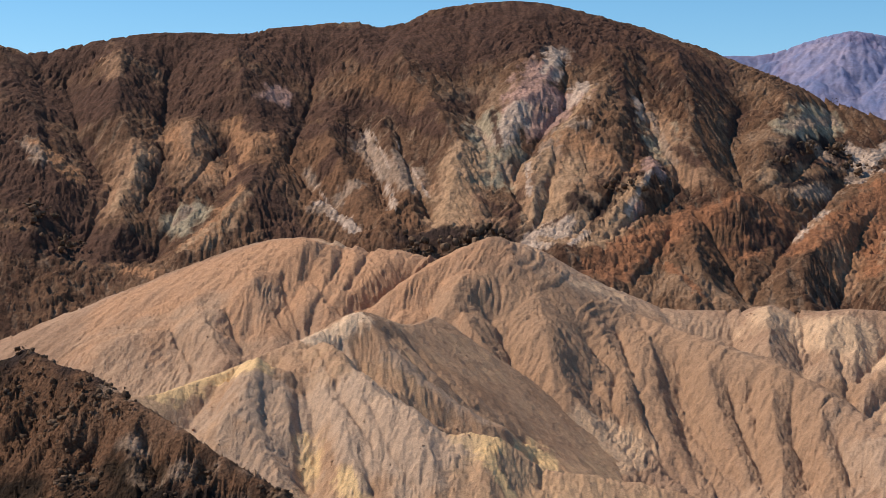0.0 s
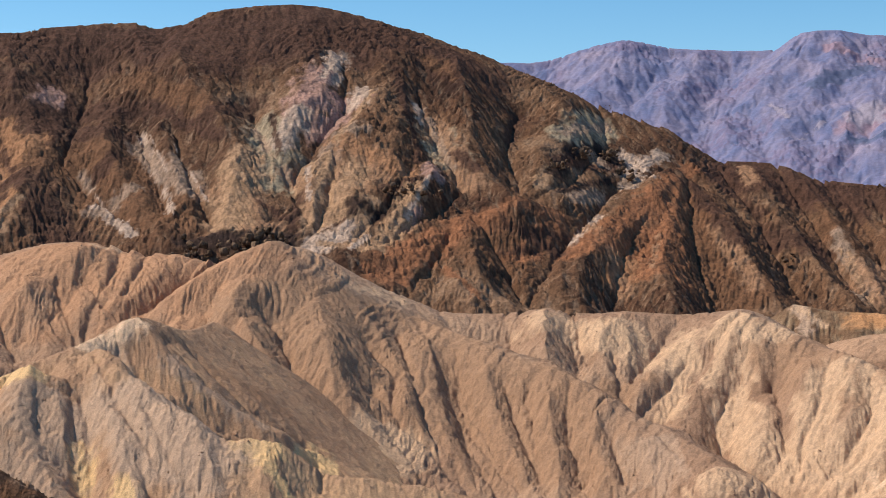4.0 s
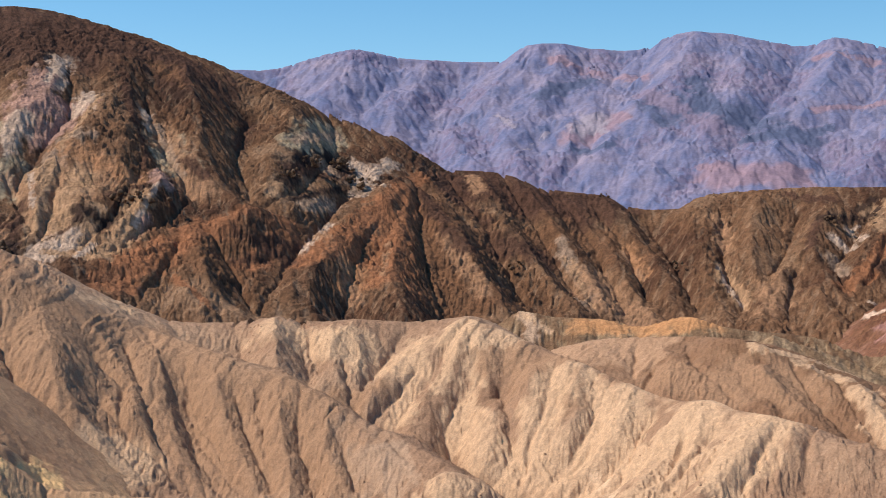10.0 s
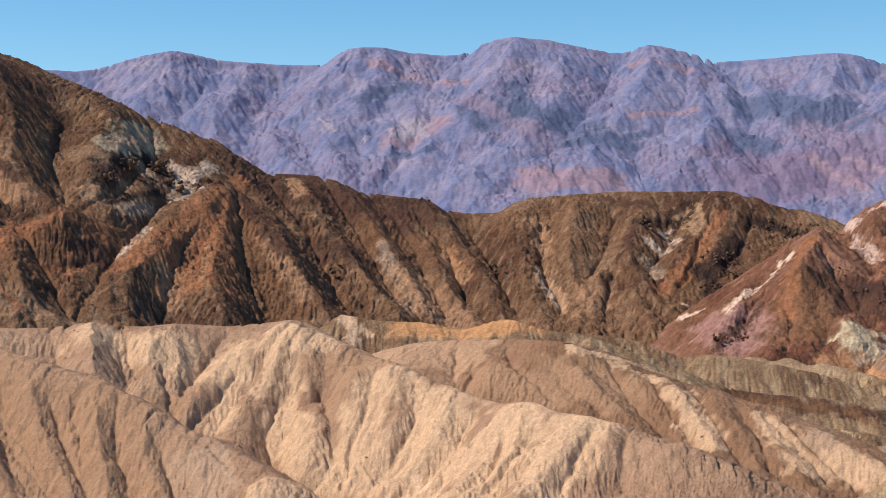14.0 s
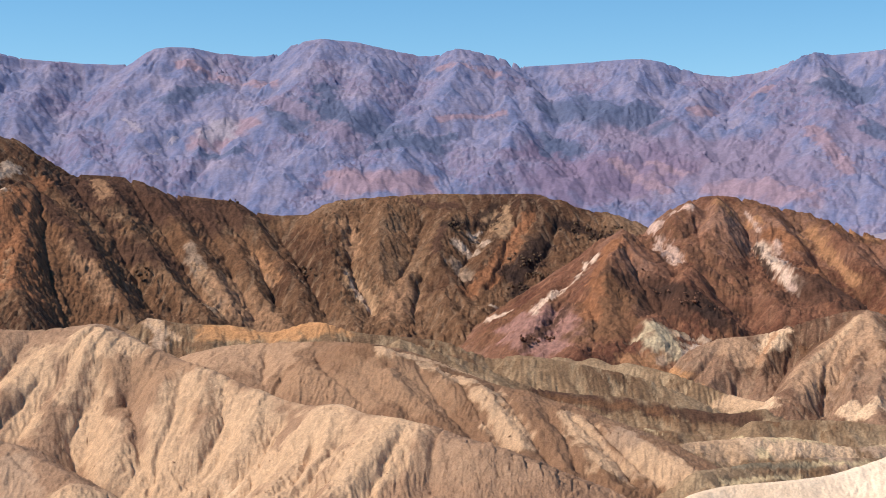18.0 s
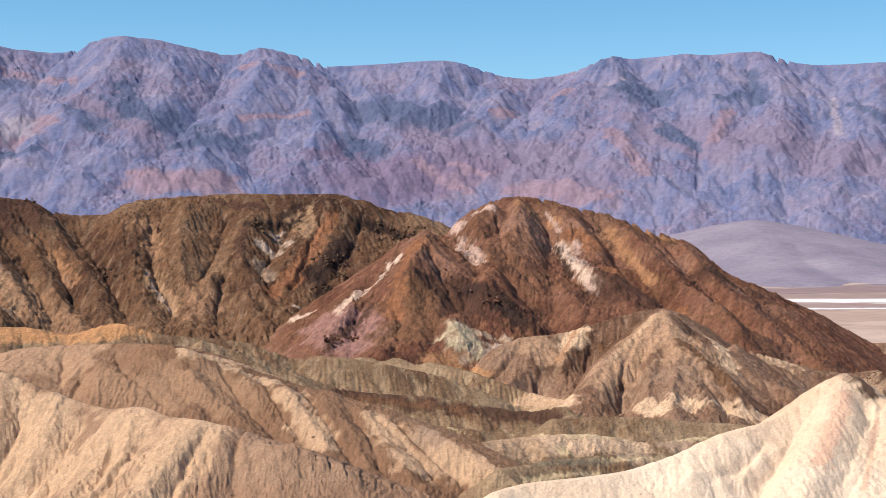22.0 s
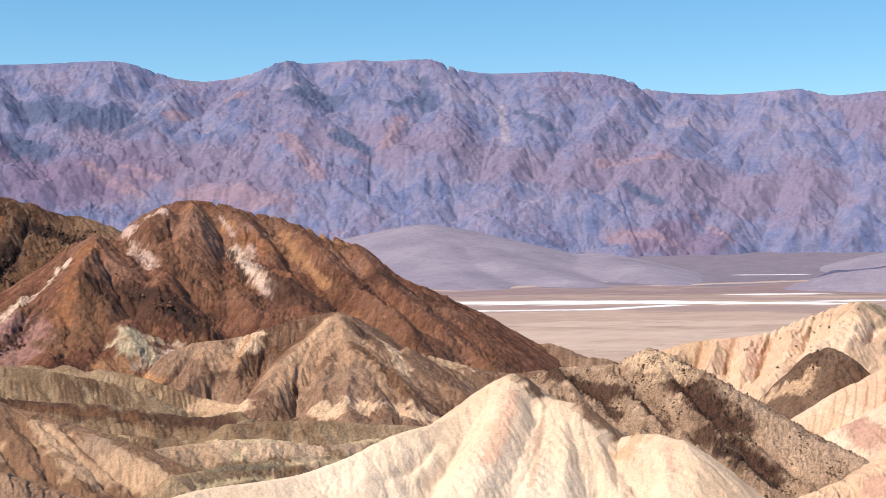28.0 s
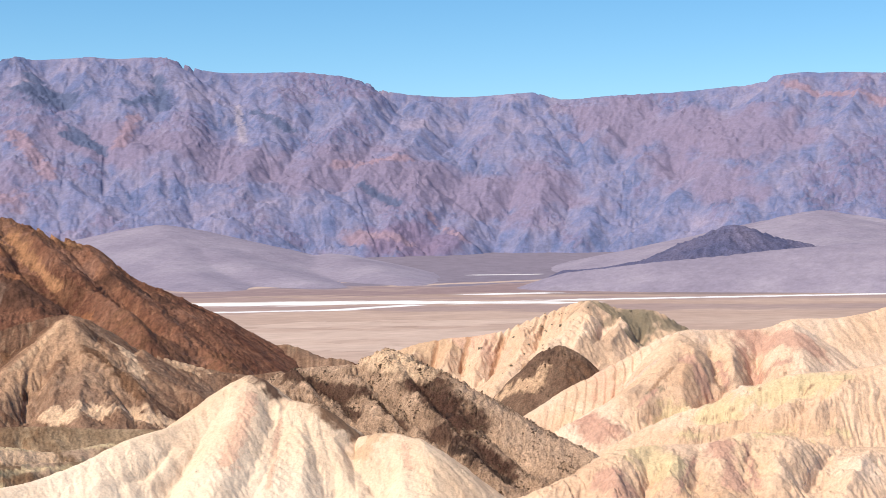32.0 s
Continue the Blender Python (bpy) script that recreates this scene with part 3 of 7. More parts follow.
gulch("dark_mountain", (169.3, 585.1), (159.3, 543.7), (154.7, 514.8), (154.1, 500.3))
spur("dark_mountain", (165.0, 574.3), (170.4, 551.4), (172.7, 526.7), (174.8, 497.9))
spur("dark_mountain", (197.4, 601.8), (197.5, 562.6), (202.6, 529.9), (203.4, 510.9))
spur("dark_mountain", (217.0, 591.9), (219.6, 557.1), (219.7, 525.2))
spur("dark_mountain", (231.8, 586.7), (234.0, 554.0), (233.5, 527.3), (232.5, 510.9))
spur("dark_mountain", (244.1, 583.7), (248.3, 555.6), (244.7, 528.0), (241.6, 507.6))
gulch("dark_mountain", (187.6, 607.0), (190.7, 561.8), (189.9, 523.5))
gulch("dark_mountain", (210.9, 607.6), (212.8, 568.3), (213.2, 535.3))
gulch("dark_mountain", (229.4, 600.1), (231.4, 569.7), (228.9, 531.8))
gulch("dark_mountain", (239.7, 590.0), (243.3, 560.0), (238.9, 529.7))
gulch("dark_mountain", (261.2, 584.6), (255.4, 546.3), (250.4, 514.8))
spur("dark_mountain", (278.8, 565.8), (264.7, 541.8), (257.1, 519.6), (253.2, 496.6))
gulch("dark_mountain", (281.9, 560.0), (269.1, 532.3), (264.1, 505.3))
spur("dark_mountain", (295.4, 556.0), (277.9, 531.8), (272.2, 508.2), (260.1, 487.6))
spur("dark_mountain", (281.3, 512.7), (263.2, 485.4))
gulch("dark_mountain", (305.8, 544.2), (292.2, 528.2), (279.1, 516.9))
gulch("dark_mountain", (288.3, 515.1), (272.3, 492.3))
spur("dark_mountain", (308.3, 536.1), (295.2, 517.2), (292.6, 493.3), (293.0, 475.9))
gulch("dark_mountain", (332.1, 535.4), (312.5, 519.0), (299.3, 508.5), (298.2, 491.6))
spur("dark_mountain", (342.1, 528.0), (323.9, 514.5), (308.2, 500.6), (298.7, 492.4))
gulch("dark_mountain", (333.5, 522.2), (316.1, 505.9), (304.4, 494.4))
spur("dark_mountain", (348.7, 523.0), (328.8, 503.9), (311.9, 488.3))
gulch("dark_mountain", (348.7, 515.8), (331.7, 501.1), (308.3, 486.3), (296.8, 467.4))
spur("dark_mountain", (287.1, 499.1), (281.8, 478.8), (287.3, 463.2))
# red_hill
spur("red_hill", (324.9, 444.9), (309.8, 439.9), (290.7, 431.5), (274.6, 423.0))
spur("red_hill", (324.9, 444.9), (308.1, 425.0), (295.5, 415.1), (283.0, 407.9), (270.4, 395.6))
spur("red_hill", (324.9, 444.9), (327.8, 426.9), (322.5, 399.8), (325.2, 391.9))
gulch("red_hill", (363.8, 483.4), (345.4, 451.4), (345.2, 437.0), (340.7, 410.5), (345.6, 402.1))
spur("red_hill", (366.9, 457.9), (353.1, 448.5), (341.3, 436.6), (333.5, 410.4))
spur("red_hill", (377.3, 456.1), (355.0, 434.3), (350.6, 416.5), (347.6, 390.7))
gulch("red_hill", (365.3, 455.8), (348.2, 428.5), (349.6, 412.5))
gulch("red_hill", (393.7, 463.8), (379.2, 441.2), (364.0, 413.3), (361.7, 395.4))
spur("red_hill", (393.4, 451.3), (389.7, 429.0), (369.7, 395.9), (372.2, 385.1))
gulch("red_hill", (411.0, 455.5), (399.1, 424.4), (387.0, 395.0))
spur("red_hill", (407.7, 436.5), (400.7, 406.1), (390.7, 377.6), (378.1, 353.3))
gulch("red_hill", (430.1, 443.5), (419.8, 408.5), (405.5, 373.9))
spur("red_hill", (431.0, 428.0), (415.5, 390.8), (403.7, 362.3))
gulch("red_hill", (448.3, 424.5), (435.5, 393.4), (419.3, 363.7))
spur("red_hill", (438.8, 404.5), (415.5, 362.9), (415.4, 346.1))
gulch("red_hill", (315.4, 447.9), (295.3, 431.9), (280.2, 422.1))
gulch("red_hill", (325.4, 442.4), (316.1, 420.7), (311.5, 400.0))
spur("red_hill", (315.0, 419.1), (300.1, 402.2), (295.6, 385.0))
spur("red_hill", (297.0, 415.6), (294.0, 402.7), (279.7, 385.9))
gulch("red_hill", (294.0, 417.6), (287.8, 405.8), (276.4, 392.6))
# cone_hill
spur("cone_hill", (328.5, 335.3), (317.9, 331.3), (302.6, 326.4), (287.3, 318.5))
spur("cone_hill", (328.5, 335.3), (322.4, 320.3), (319.1, 308.5), (308.2, 293.9))
spur("cone_hill", (328.5, 335.3), (314.1, 322.8), (296.3, 307.7))
gulch("cone_hill", (319.7, 335.4), (306.1, 326.7), (294.6, 315.6))
gulch("cone_hill", (327.0, 329.3), (314.5, 316.8), (301.6, 300.7))
gulch("cone_hill", (335.8, 329.1), (340.1, 320.0), (337.2, 308.8))
spur("cone_hill", (317.0, 353.9), (308.2, 351.3), (298.8, 345.4))
gulch("cone_hill", (321.6, 354.0), (311.5, 347.7), (289.8, 330.3))
gulch("cone_hill", (313.8, 358.9), (302.1, 354.1), (290.1, 344.8))
spur("cone_hill", (336.3, 322.9), (339.5, 313.0), (343.0, 301.6), (342.5, 295.2))
spur("cone_hill", (377.6, 336.6), (381.4, 328.7), (391.2, 323.8))
gulch("cone_hill", (369.5, 340.6), (378.4, 332.7), (381.1, 324.0))
spur("cone_hill", (296.9, 365.4), (286.8, 358.0), (277.9, 355.6))
spur("cone_hill", (307.4, 360.2), (292.6, 351.4), (281.3, 346.3))
gulch("cone_hill", (300.6, 362.3), (293.2, 358.4), (282.5, 355.1))
gulch("cone_hill", (309.5, 389.1), (303.9, 390.2), (280.2, 370.3))
spur("cone_hill", (296.3, 394.4), (294.2, 400.1), (291.8, 402.6))
spur("cone_hill", (323.4, 306.4), (320.4, 297.4), (311.9, 289.6))
gulch("cone_hill", (316.8, 306.3), (314.6, 296.1))
# double_hill
spur("double_hill", (-21.2, 274.8), (-28.8, 265.9), (-34.4, 259.5), (-42.9, 256.9), (-53.2, 255.5))
gulch("double_hill", (-26.2, 267.1), (-23.6, 259.1), (-22.1, 254.5))
gulch("double_hill", (-21.1, 266.9), (-18.4, 261.1), (-16.2, 258.4))
gulch("double_hill", (-16.7, 281.7), (-17.2, 270.4), (-19.7, 261.1), (-21.0, 254.5))
gulch("double_hill", (-12.0, 281.2), (-13.4, 269.7), (-15.6, 263.4))
gulch("double_hill", (-1.8, 273.1), (-6.8, 268.1), (-11.2, 262.2), (-15.3, 258.4))
gulch("double_hill", (-34.5, 260.5), (-32.0, 254.7), (-30.5, 251.1))
gulch("double_hill", (-43.2, 259.1), (-39.5, 252.0), (-37.5, 247.7))
spur("double_hill", (-38.4, 256.8), (-35.1, 249.2), (-33.3, 245.2))
spur("double_hill", (-18.3, 273.5), (-18.7, 265.2), (-20.5, 259.4))
spur("double_hill", (-13.6, 273.4), (-14.6, 267.1), (-17.4, 259.5))
spur("double_hill", (8.9, 263.2), (1.4, 260.4), (-3.9, 258.1), (-8.3, 255.0), (-11.6, 252.4))
spur("double_hill", (-7.2, 249.2), (-2.0, 244.8), (0.5, 247.7), (3.1, 252.5))
gulch("double_hill", (-3.7, 247.8), (0.5, 239.5), (5.4, 234.9))
gulch("double_hill", (7.4, 248.3), (9.7, 240.6), (11.7, 231.0))
gulch("double_hill", (-10.7, 250.3), (-3.5, 233.7), (5.2, 226.3), (15.1, 222.5), (20.2, 219.0))
gulch("double_hill", (9.3, 232.6), (13.7, 225.5), (18.1, 220.9), (20.2, 219.0))
spur("double_hill", (3.9, 244.3), (5.4, 234.6), (10.5, 223.7), (16.3, 218.2))
spur("double_hill", (14.7, 241.6), (15.6, 230.2), (18.9, 221.5), (22.1, 216.1))
gulch("double_hill", (21.7, 235.6), (25.0, 228.7), (28.4, 224.5), (30.8, 218.9))
gulch("double_hill", (21.9, 247.2), (25.3, 239.5), (23.6, 230.5))
spur("double_hill", (31.2, 246.9), (26.5, 232.0), (29.3, 225.1), (31.2, 216.5))
gulch("double_hill", (34.3, 238.8), (35.2, 228.2), (38.1, 217.8), (39.1, 215.1))
spur("double_hill", (38.6, 240.0), (37.7, 229.1), (39.5, 217.1), (40.6, 210.9))
gulch("double_hill", (41.0, 234.7), (41.5, 224.1), (42.4, 216.7))
spur("double_hill", (32.6, 249.1), (41.4, 239.0), (48.2, 230.4), (54.5, 223.8))
gulch("double_hill", (45.7, 263.5), (45.5, 256.5), (44.7, 252.9))
gulch("double_hill", (56.8, 260.6), (55.6, 251.0), (56.0, 245.9))
gulch("double_hill", (59.6, 246.7), (59.1, 238.6), (58.0, 219.9), (59.3, 207.4))
spur("double_hill", (49.9, 256.6), (49.5, 249.8), (47.6, 233.8))
spur("double_hill", (58.7, 254.4), (58.2, 245.4), (57.8, 239.2))
spur("double_hill", (78.3, 245.3), (72.0, 242.4), (64.8, 239.0), (59.5, 234.8))
gulch("double_hill", (73.0, 255.3), (67.4, 248.7), (61.3, 240.9))
gulch("double_hill", (69.8, 241.2), (64.5, 236.5), (60.7, 233.5))
spur("double_hill", (79.9, 244.5), (74.7, 236.6), (69.5, 231.2), (60.3, 215.3))
gulch("double_hill", (75.2, 234.1), (70.4, 228.5), (69.8, 221.0))
spur("double_hill", (79.7, 243.1), (78.6, 232.4), (75.4, 219.9), (72.1, 215.5))
gulch("double_hill", (79.9, 230.9), (76.5, 216.2), (75.4, 208.8))
spur("double_hill", (84.2, 233.3), (81.3, 219.4), (79.6, 213.7), (75.8, 208.1))
gulch("double_hill", (86.8, 225.4), (82.1, 218.0), (77.8, 212.6), (75.2, 208.3))
spur("double_hill", (88.4, 221.2), (85.4, 213.6), (81.4, 208.8))
gulch("double_hill", (91.4, 221.3), (86.9, 211.4), (81.8, 206.6))
spur("double_hill", (92.2, 210.2), (89.6, 206.1), (84.9, 202.5), (79.7, 201.2))
gulch("double_hill", (91.9, 204.8), (86.9, 199.0), (83.2, 194.7))
spur("double_hill", (94.0, 196.5), (90.0, 191.7), (83.5, 187.0), (79.2, 182.1))
gulch("double_hill", (91.3, 192.0), (85.3, 184.4))
spur("double_hill", (37.9, 238.4), (37.1, 225.8), (39.8, 212.3))
gulch("double_hill", (34.8, 245.9), (35.1, 235.9), (36.7, 225.6), (38.9, 215.8))
gulch("double_hill", (43.8, 233.8), (42.8, 223.8), (42.4, 215.6))
gulch("double_hill", (49.5, 230.8), (47.3, 222.5), (47.8, 213.1))
spur("double_hill", (46.2, 229.0), (44.5, 220.3), (44.2, 210.6))
spur("double_hill", (52.0, 225.3), (50.3, 218.5), (50.3, 210.6))
gulch("double_hill", (26.9, 252.4), (27.9, 238.5), (28.6, 230.1), (30.3, 219.6))
spur("double_hill", (31.8, 249.1), (29.8, 233.7), (31.7, 223.8), (33.6, 216.1))
gulch("double_hill", (52.6, 217.8), (52.5, 209.3))
spur("double_hill", (54.5, 217.4), (57.6, 212.3), (59.8, 206.4), (61.6, 199.7))
spur("double_hill", (94.9, 194.2), (89.0, 185.3), (80.2, 181.2))
gulch("double_hill", (95.5, 190.6), (89.2, 184.9), (84.5, 181.6))
spur("double_hill", (98.2, 181.5), (91.7, 177.6), (84.8, 173.5))
gulch("double_hill", (95.3, 207.6), (89.9, 201.1), (83.2, 198.9))
spur("double_hill", (94.7, 200.6), (89.4, 199.9), (81.1, 195.7))
gulch("double_hill", (99.9, 182.1), (94.2, 177.4), (90.4, 174.3))
spur("double_hill", (98.2, 181.5), (101.5, 175.1), (106.1, 171.1), (110.0, 167.3))
gulch("double_hill", (101.7, 178.2), (97.3, 171.8))
# dome_hill
spur("dome_hill", (136.3, 270.0), (142.3, 259.7), (145.3, 250.7), (148.2, 240.2))
gulch("dome_hill", (148.3, 253.8), (144.4, 237.6), (143.0, 227.3))
spur("dome_hill", (146.9, 243.6), (145.6, 229.7), (144.4, 218.6))
gulch("dome_hill", (152.2, 245.6), (148.8, 230.4), (146.9, 219.8))
spur("dome_hill", (150.5, 236.6), (149.2, 225.7), (148.4, 216.4))
gulch("dome_hill", (155.4, 236.9), (153.1, 224.9), (149.8, 216.8))
spur("dome_hill", (156.8, 230.3), (161.2, 221.8), (163.9, 211.6), (164.2, 202.0))
gulch("dome_hill", (157.4, 229.6), (158.0, 219.0), (156.8, 209.7))
spur("dome_hill", (137.1, 256.4), (137.4, 242.8), (137.0, 228.9))
gulch("dome_hill", (143.7, 257.9), (140.6, 240.7), (140.3, 229.1))
gulch("dome_hill", (124.9, 275.5), (121.0, 271.7))
gulch("dome_hill", (126.2, 286.1), (121.6, 277.0))
gulch("dome_hill", (159.6, 226.0), (159.6, 216.5), (159.9, 206.4))
spur("dome_hill", (150.9, 228.3), (152.5, 216.0), (151.6, 207.1))
gulch("dome_hill", (133.5, 279.0), (129.7, 268.6), (130.3, 254.1))
spur("dome_hill", (128.6, 268.7), (130.7, 254.9), (131.7, 244.4))
# front_ridge
spur("front_ridge", (-22.7, 203.5), (-22.6, 190.3), (-22.9, 184.7))
gulch("front_ridge", (-25.0, 201.7), (-25.6, 193.5), (-26.6, 188.8))
spur("front_ridge", (-20.1, 204.9), (-17.5, 192.4), (-17.4, 183.8))
gulch("front_ridge", (-21.9, 202.4), (-20.7, 187.9), (-18.9, 180.5))
gulch("front_ridge", (-15.6, 201.6), (-12.1, 190.8), (-7.7, 180.5))
spur("front_ridge", (-15.5, 200.2), (-10.7, 189.2), (-3.9, 178.4), (2.2, 171.8))
gulch("front_ridge", (-12.5, 208.0), (-8.4, 196.7), (-1.6, 199.9))
gulch("front_ridge", (-16.2, 192.8), (-14.1, 183.4), (-13.7, 177.4))
spur("front_ridge", (-12.6, 188.6), (-10.1, 179.1), (-8.5, 172.6))
gulch("front_ridge", (-8.6, 187.1), (-5.8, 179.6), (-2.6, 173.7))
gulch("front_ridge", (1.1, 198.8), (1.6, 176.7), (1.0, 173.0))
spur("front_ridge", (4.8, 180.0), (4.0, 175.2), (3.4, 171.4))
gulch("front_ridge", (11.9, 206.2), (10.8, 177.3))
gulch("front_ridge", (-8.9, 180.2), (-7.4, 173.9))
spur("front_ridge", (-9.8, 212.0), (-4.5, 206.3), (1.2, 202.5), (8.1, 202.2))
gulch("front_ridge", (-11.4, 208.4), (-6.3, 196.5), (0.5, 200.0))
gulch("front_ridge", (-6.9, 212.6), (-1.7, 206.5), (4.7, 205.2))
spur("front_ridge", (-6.1, 209.9), (0.5, 203.1), (5.3, 201.2))
gulch("front_ridge", (-3.2, 215.3), (3.4, 208.8), (10.5, 208.4))
# white_peak
spur("white_peak", (133.6, 109.8), (129.7, 106.3), (124.1, 103.5), (118.7, 101.5))
gulch("white_peak", (134.8, 108.2), (131.6, 104.9), (122.9, 101.1))
spur("white_peak", (134.9, 104.8), (129.9, 99.9), (123.3, 95.8))
gulch("white_peak", (135.5, 107.0), (130.5, 102.8), (122.8, 98.6))
spur("white_peak", (135.5, 103.1), (132.3, 98.2), (129.9, 93.4))
gulch("white_peak", (135.0, 101.6), (131.8, 97.8), (129.5, 95.4))
gulch("white_peak", (134.9, 98.3), (133.0, 94.9), (131.8, 92.7))
spur("white_peak", (137.9, 92.5), (135.3, 89.4), (132.2, 86.7))
gulch("white_peak", (137.6, 95.0), (134.8, 92.4), (132.1, 91.2))
spur("white_peak", (133.6, 109.8), (126.6, 108.1), (120.4, 108.0), (113.7, 107.8))
gulch("white_peak", (129.1, 108.8), (123.1, 107.5), (117.2, 106.6))
gulch("white_peak", (122.7, 110.1), (116.3, 108.7))
spur("white_peak", (119.6, 110.3), (113.8, 109.4), (110.2, 108.9))
# shale_hill
spur("shale_hill", (175.6, 135.0), (174.8, 128.8), (172.3, 120.7), (168.7, 112.3))
gulch("shale_hill", (179.3, 136.4), (173.2, 129.4), (172.9, 123.8))
gulch("shale_hill", (184.5, 131.1), (178.4, 123.2), (173.0, 114.4), (169.2, 107.8))
spur("shale_hill", (185.8, 128.3), (180.1, 119.0), (176.4, 109.9), (174.3, 103.1), (174.0, 98.3))
gulch("shale_hill", (184.3, 122.7), (178.4, 113.7), (175.0, 108.2), (173.6, 101.9))
spur("shale_hill", (181.5, 131.3), (176.8, 123.8), (173.3, 117.1), (168.4, 108.9))
gulch("shale_hill", (180.4, 123.7), (175.1, 114.1), (169.7, 105.0))
gulch("shale_hill", (181.1, 112.8), (178.9, 105.8), (177.6, 100.3))
# pink_hill
spur("pink_hill", (278.6, 126.8), (267.4, 126.1), (259.0, 128.8), (252.6, 131.1), (247.9, 134.0))
gulch("pink_hill", (267.2, 126.1), (261.3, 126.6), (253.4, 126.6))
spur("pink_hill", (280.5, 124.1), (268.7, 121.8), (263.8, 118.9))
gulch("pink_hill", (275.8, 126.8), (267.0, 127.1))
spur("pink_hill", (295.6, 123.9), (280.7, 116.6), (236.7, 97.2))
gulch("pink_hill", (295.8, 128.5), (279.1, 119.1))
spur("pink_hill", (298.5, 115.9), (243.9, 92.0), (245.8, 86.3))
gulch("pink_hill", (305.2, 122.6), (295.5, 117.6), (283.5, 114.5))
spur("pink_hill", (245.8, 85.4), (238.7, 90.0), (233.9, 94.5), (229.8, 99.2), (225.2, 102.6))
gulch("pink_hill", (280.2, 116.4), (266.6, 118.2), (257.6, 122.7))
gulch("pink_hill", (242.4, 89.6), (237.4, 94.1), (234.2, 99.2))
spur("pink_hill", (267.2, 127.2), (258.9, 125.4), (248.5, 125.7))
gulch("pink_hill", (281.9, 137.8), (272.2, 137.7), (264.7, 138.5))
spur("pink_hill", (243.1, 88.9), (235.7, 89.8), (232.3, 90.3))
spur("pink_hill", (244.9, 83.3), (237.8, 84.4), (234.4, 84.9))
gulch("pink_hill", (297.4, 105.5), (241.3, 89.2))
# far_range
spur("far_range", (1588, 4354), (1465, 4243), (1359, 4120), (1299, 4054))
spur("far_range", (1692, 4314), (1590, 4158), (1478, 4032), (1397, 3938))
gulch("far_range", (1761, 4314), (1647, 4137), (1507, 3983), (1461, 3782))
spur("far_range", (1733, 4085), (1634, 3945), (1531, 3844), (1428, 3735))
spur("far_range", (1383, 4052), (1359, 3894), (1343, 3742))
gulch("far_range", (1353, 4126), (1326, 3952), (1302, 3794))
gulch("far_range", (1473, 4017), (1442, 3885), (1435, 3762))
spur("far_range", (2003, 4172), (1892, 4010), (1764, 3948), (1630, 3823), (1505, 3705))
gulch("far_range", (1867, 4177), (1718, 3991), (1559, 3837), (1467, 3721))
gulch("far_range", (2000, 3990), (1880, 3816), (1753, 3717), (1639, 3667))
spur("far_range", (2123, 4063), (1999, 3889), (1881, 3752), (1742, 3629), (1627, 3575))
gulch("far_range", (2284, 4065), (2156, 3898), (1982, 3731), (1819, 3598))
spur("far_range", (2377, 4009), (2225, 3809), (2103, 3714), (1940, 3564), (1798, 3440))
gulch("far_range", (2439, 3933), (2333, 3762), (2168, 3629), (2039, 3544))
spur("far_range", (2505, 3881), (2410, 3694), (2243, 3537), (2088, 3392))
gulch("far_range", (2556, 3835), (2450, 3624), (2327, 3490), (2300, 3379))
spur("far_range", (1327, 4445), (1233, 4248), (1133, 4113))
gulch("far_range", (1238, 4482), (1128, 4268), (1060, 4182))
spur("far_range", (1109, 4470), (1047, 4315), (978, 4217))
gulch("far_range", (1455, 4437), (1324, 4284), (1217, 4088), (1141, 3931))
spur("far_range", (1292, 4157), (1246, 3976), (1246, 3799))
gulch("far_range", (1695, 3594), (1712, 3474))
spur("far_range", (1770, 3531), (1786, 3417))
gulch("far_range", (2530, 3920), (2391, 3760), (2348, 3610), (2323, 3493))
spur("far_range", (2604, 3857), (2505, 3684), (2472, 3503), (2439, 3407))
spur("far_range", (2799, 3717), (2675, 3603), (2547, 3558), (2430, 3495), (2283, 3382))
gulch("far_range", (2879, 3662), (2741, 3537), (2617, 3450), (2500, 3392))
spur("far_range", (2953, 3613), (2776, 3458), (2669, 3396), (2637, 3239))
spur("far_range", (3166, 3431), (3042, 3436), (2887, 3400), (2719, 3339), (2587, 3268))
gulch("far_range", (3013, 3535), (2907, 3484), (2687, 3346), (2531, 3266))
spur("far_range", (3170, 3424), (3096, 3288), (3030, 3174), (2883, 3083), (2762, 2995))
gulch("far_range", (3235, 3389), (3140, 3244), (3095, 3092), (3019, 2956), (2952, 2852))
gulch("far_range", (3082, 3387), (2942, 3233), (2809, 3151), (2701, 3072))
spur("far_range", (3305, 3301), (3187, 3141), (3112, 2985), (3027, 2847))
gulch("far_range", (3424, 3155), (3298, 2999), (3146, 2938), (3001, 2879), (2877, 2817))
spur("far_range", (3474, 3138), (3368, 2982), (3272, 2859), (3126, 2786), (2964, 2714))
gulch("far_range", (3541, 3068), (3386, 2900), (3318, 2767), (3131, 2664), (2987, 2610))
spur("far_range", (3606, 2947), (3458, 2827), (3329, 2686), (3144, 2587))
spur("far_range", (2455, 3356), (2367, 3355), (2264, 3305))
gulch("far_range", (2518, 3320), (2428, 3272), (2352, 3192))
spur("far_range", (2559, 3143), (2638, 3022), (2640, 2902))
gulch("far_range", (2539, 3277), (2514, 3154))
spur("far_range", (2794, 2928), (2814, 2812), (2775, 2699))
gulch("far_range", (2947, 2809), (2869, 2698), (2806, 2622))
spur("far_range", (2783, 3277), (2686, 3208), (2620, 3151))
gulch("far_range", (2802, 3232), (2706, 3165), (2642, 3112))
gulch("far_range", (3591, 2975), (3477, 2872), (3299, 2782), (3148, 2692))
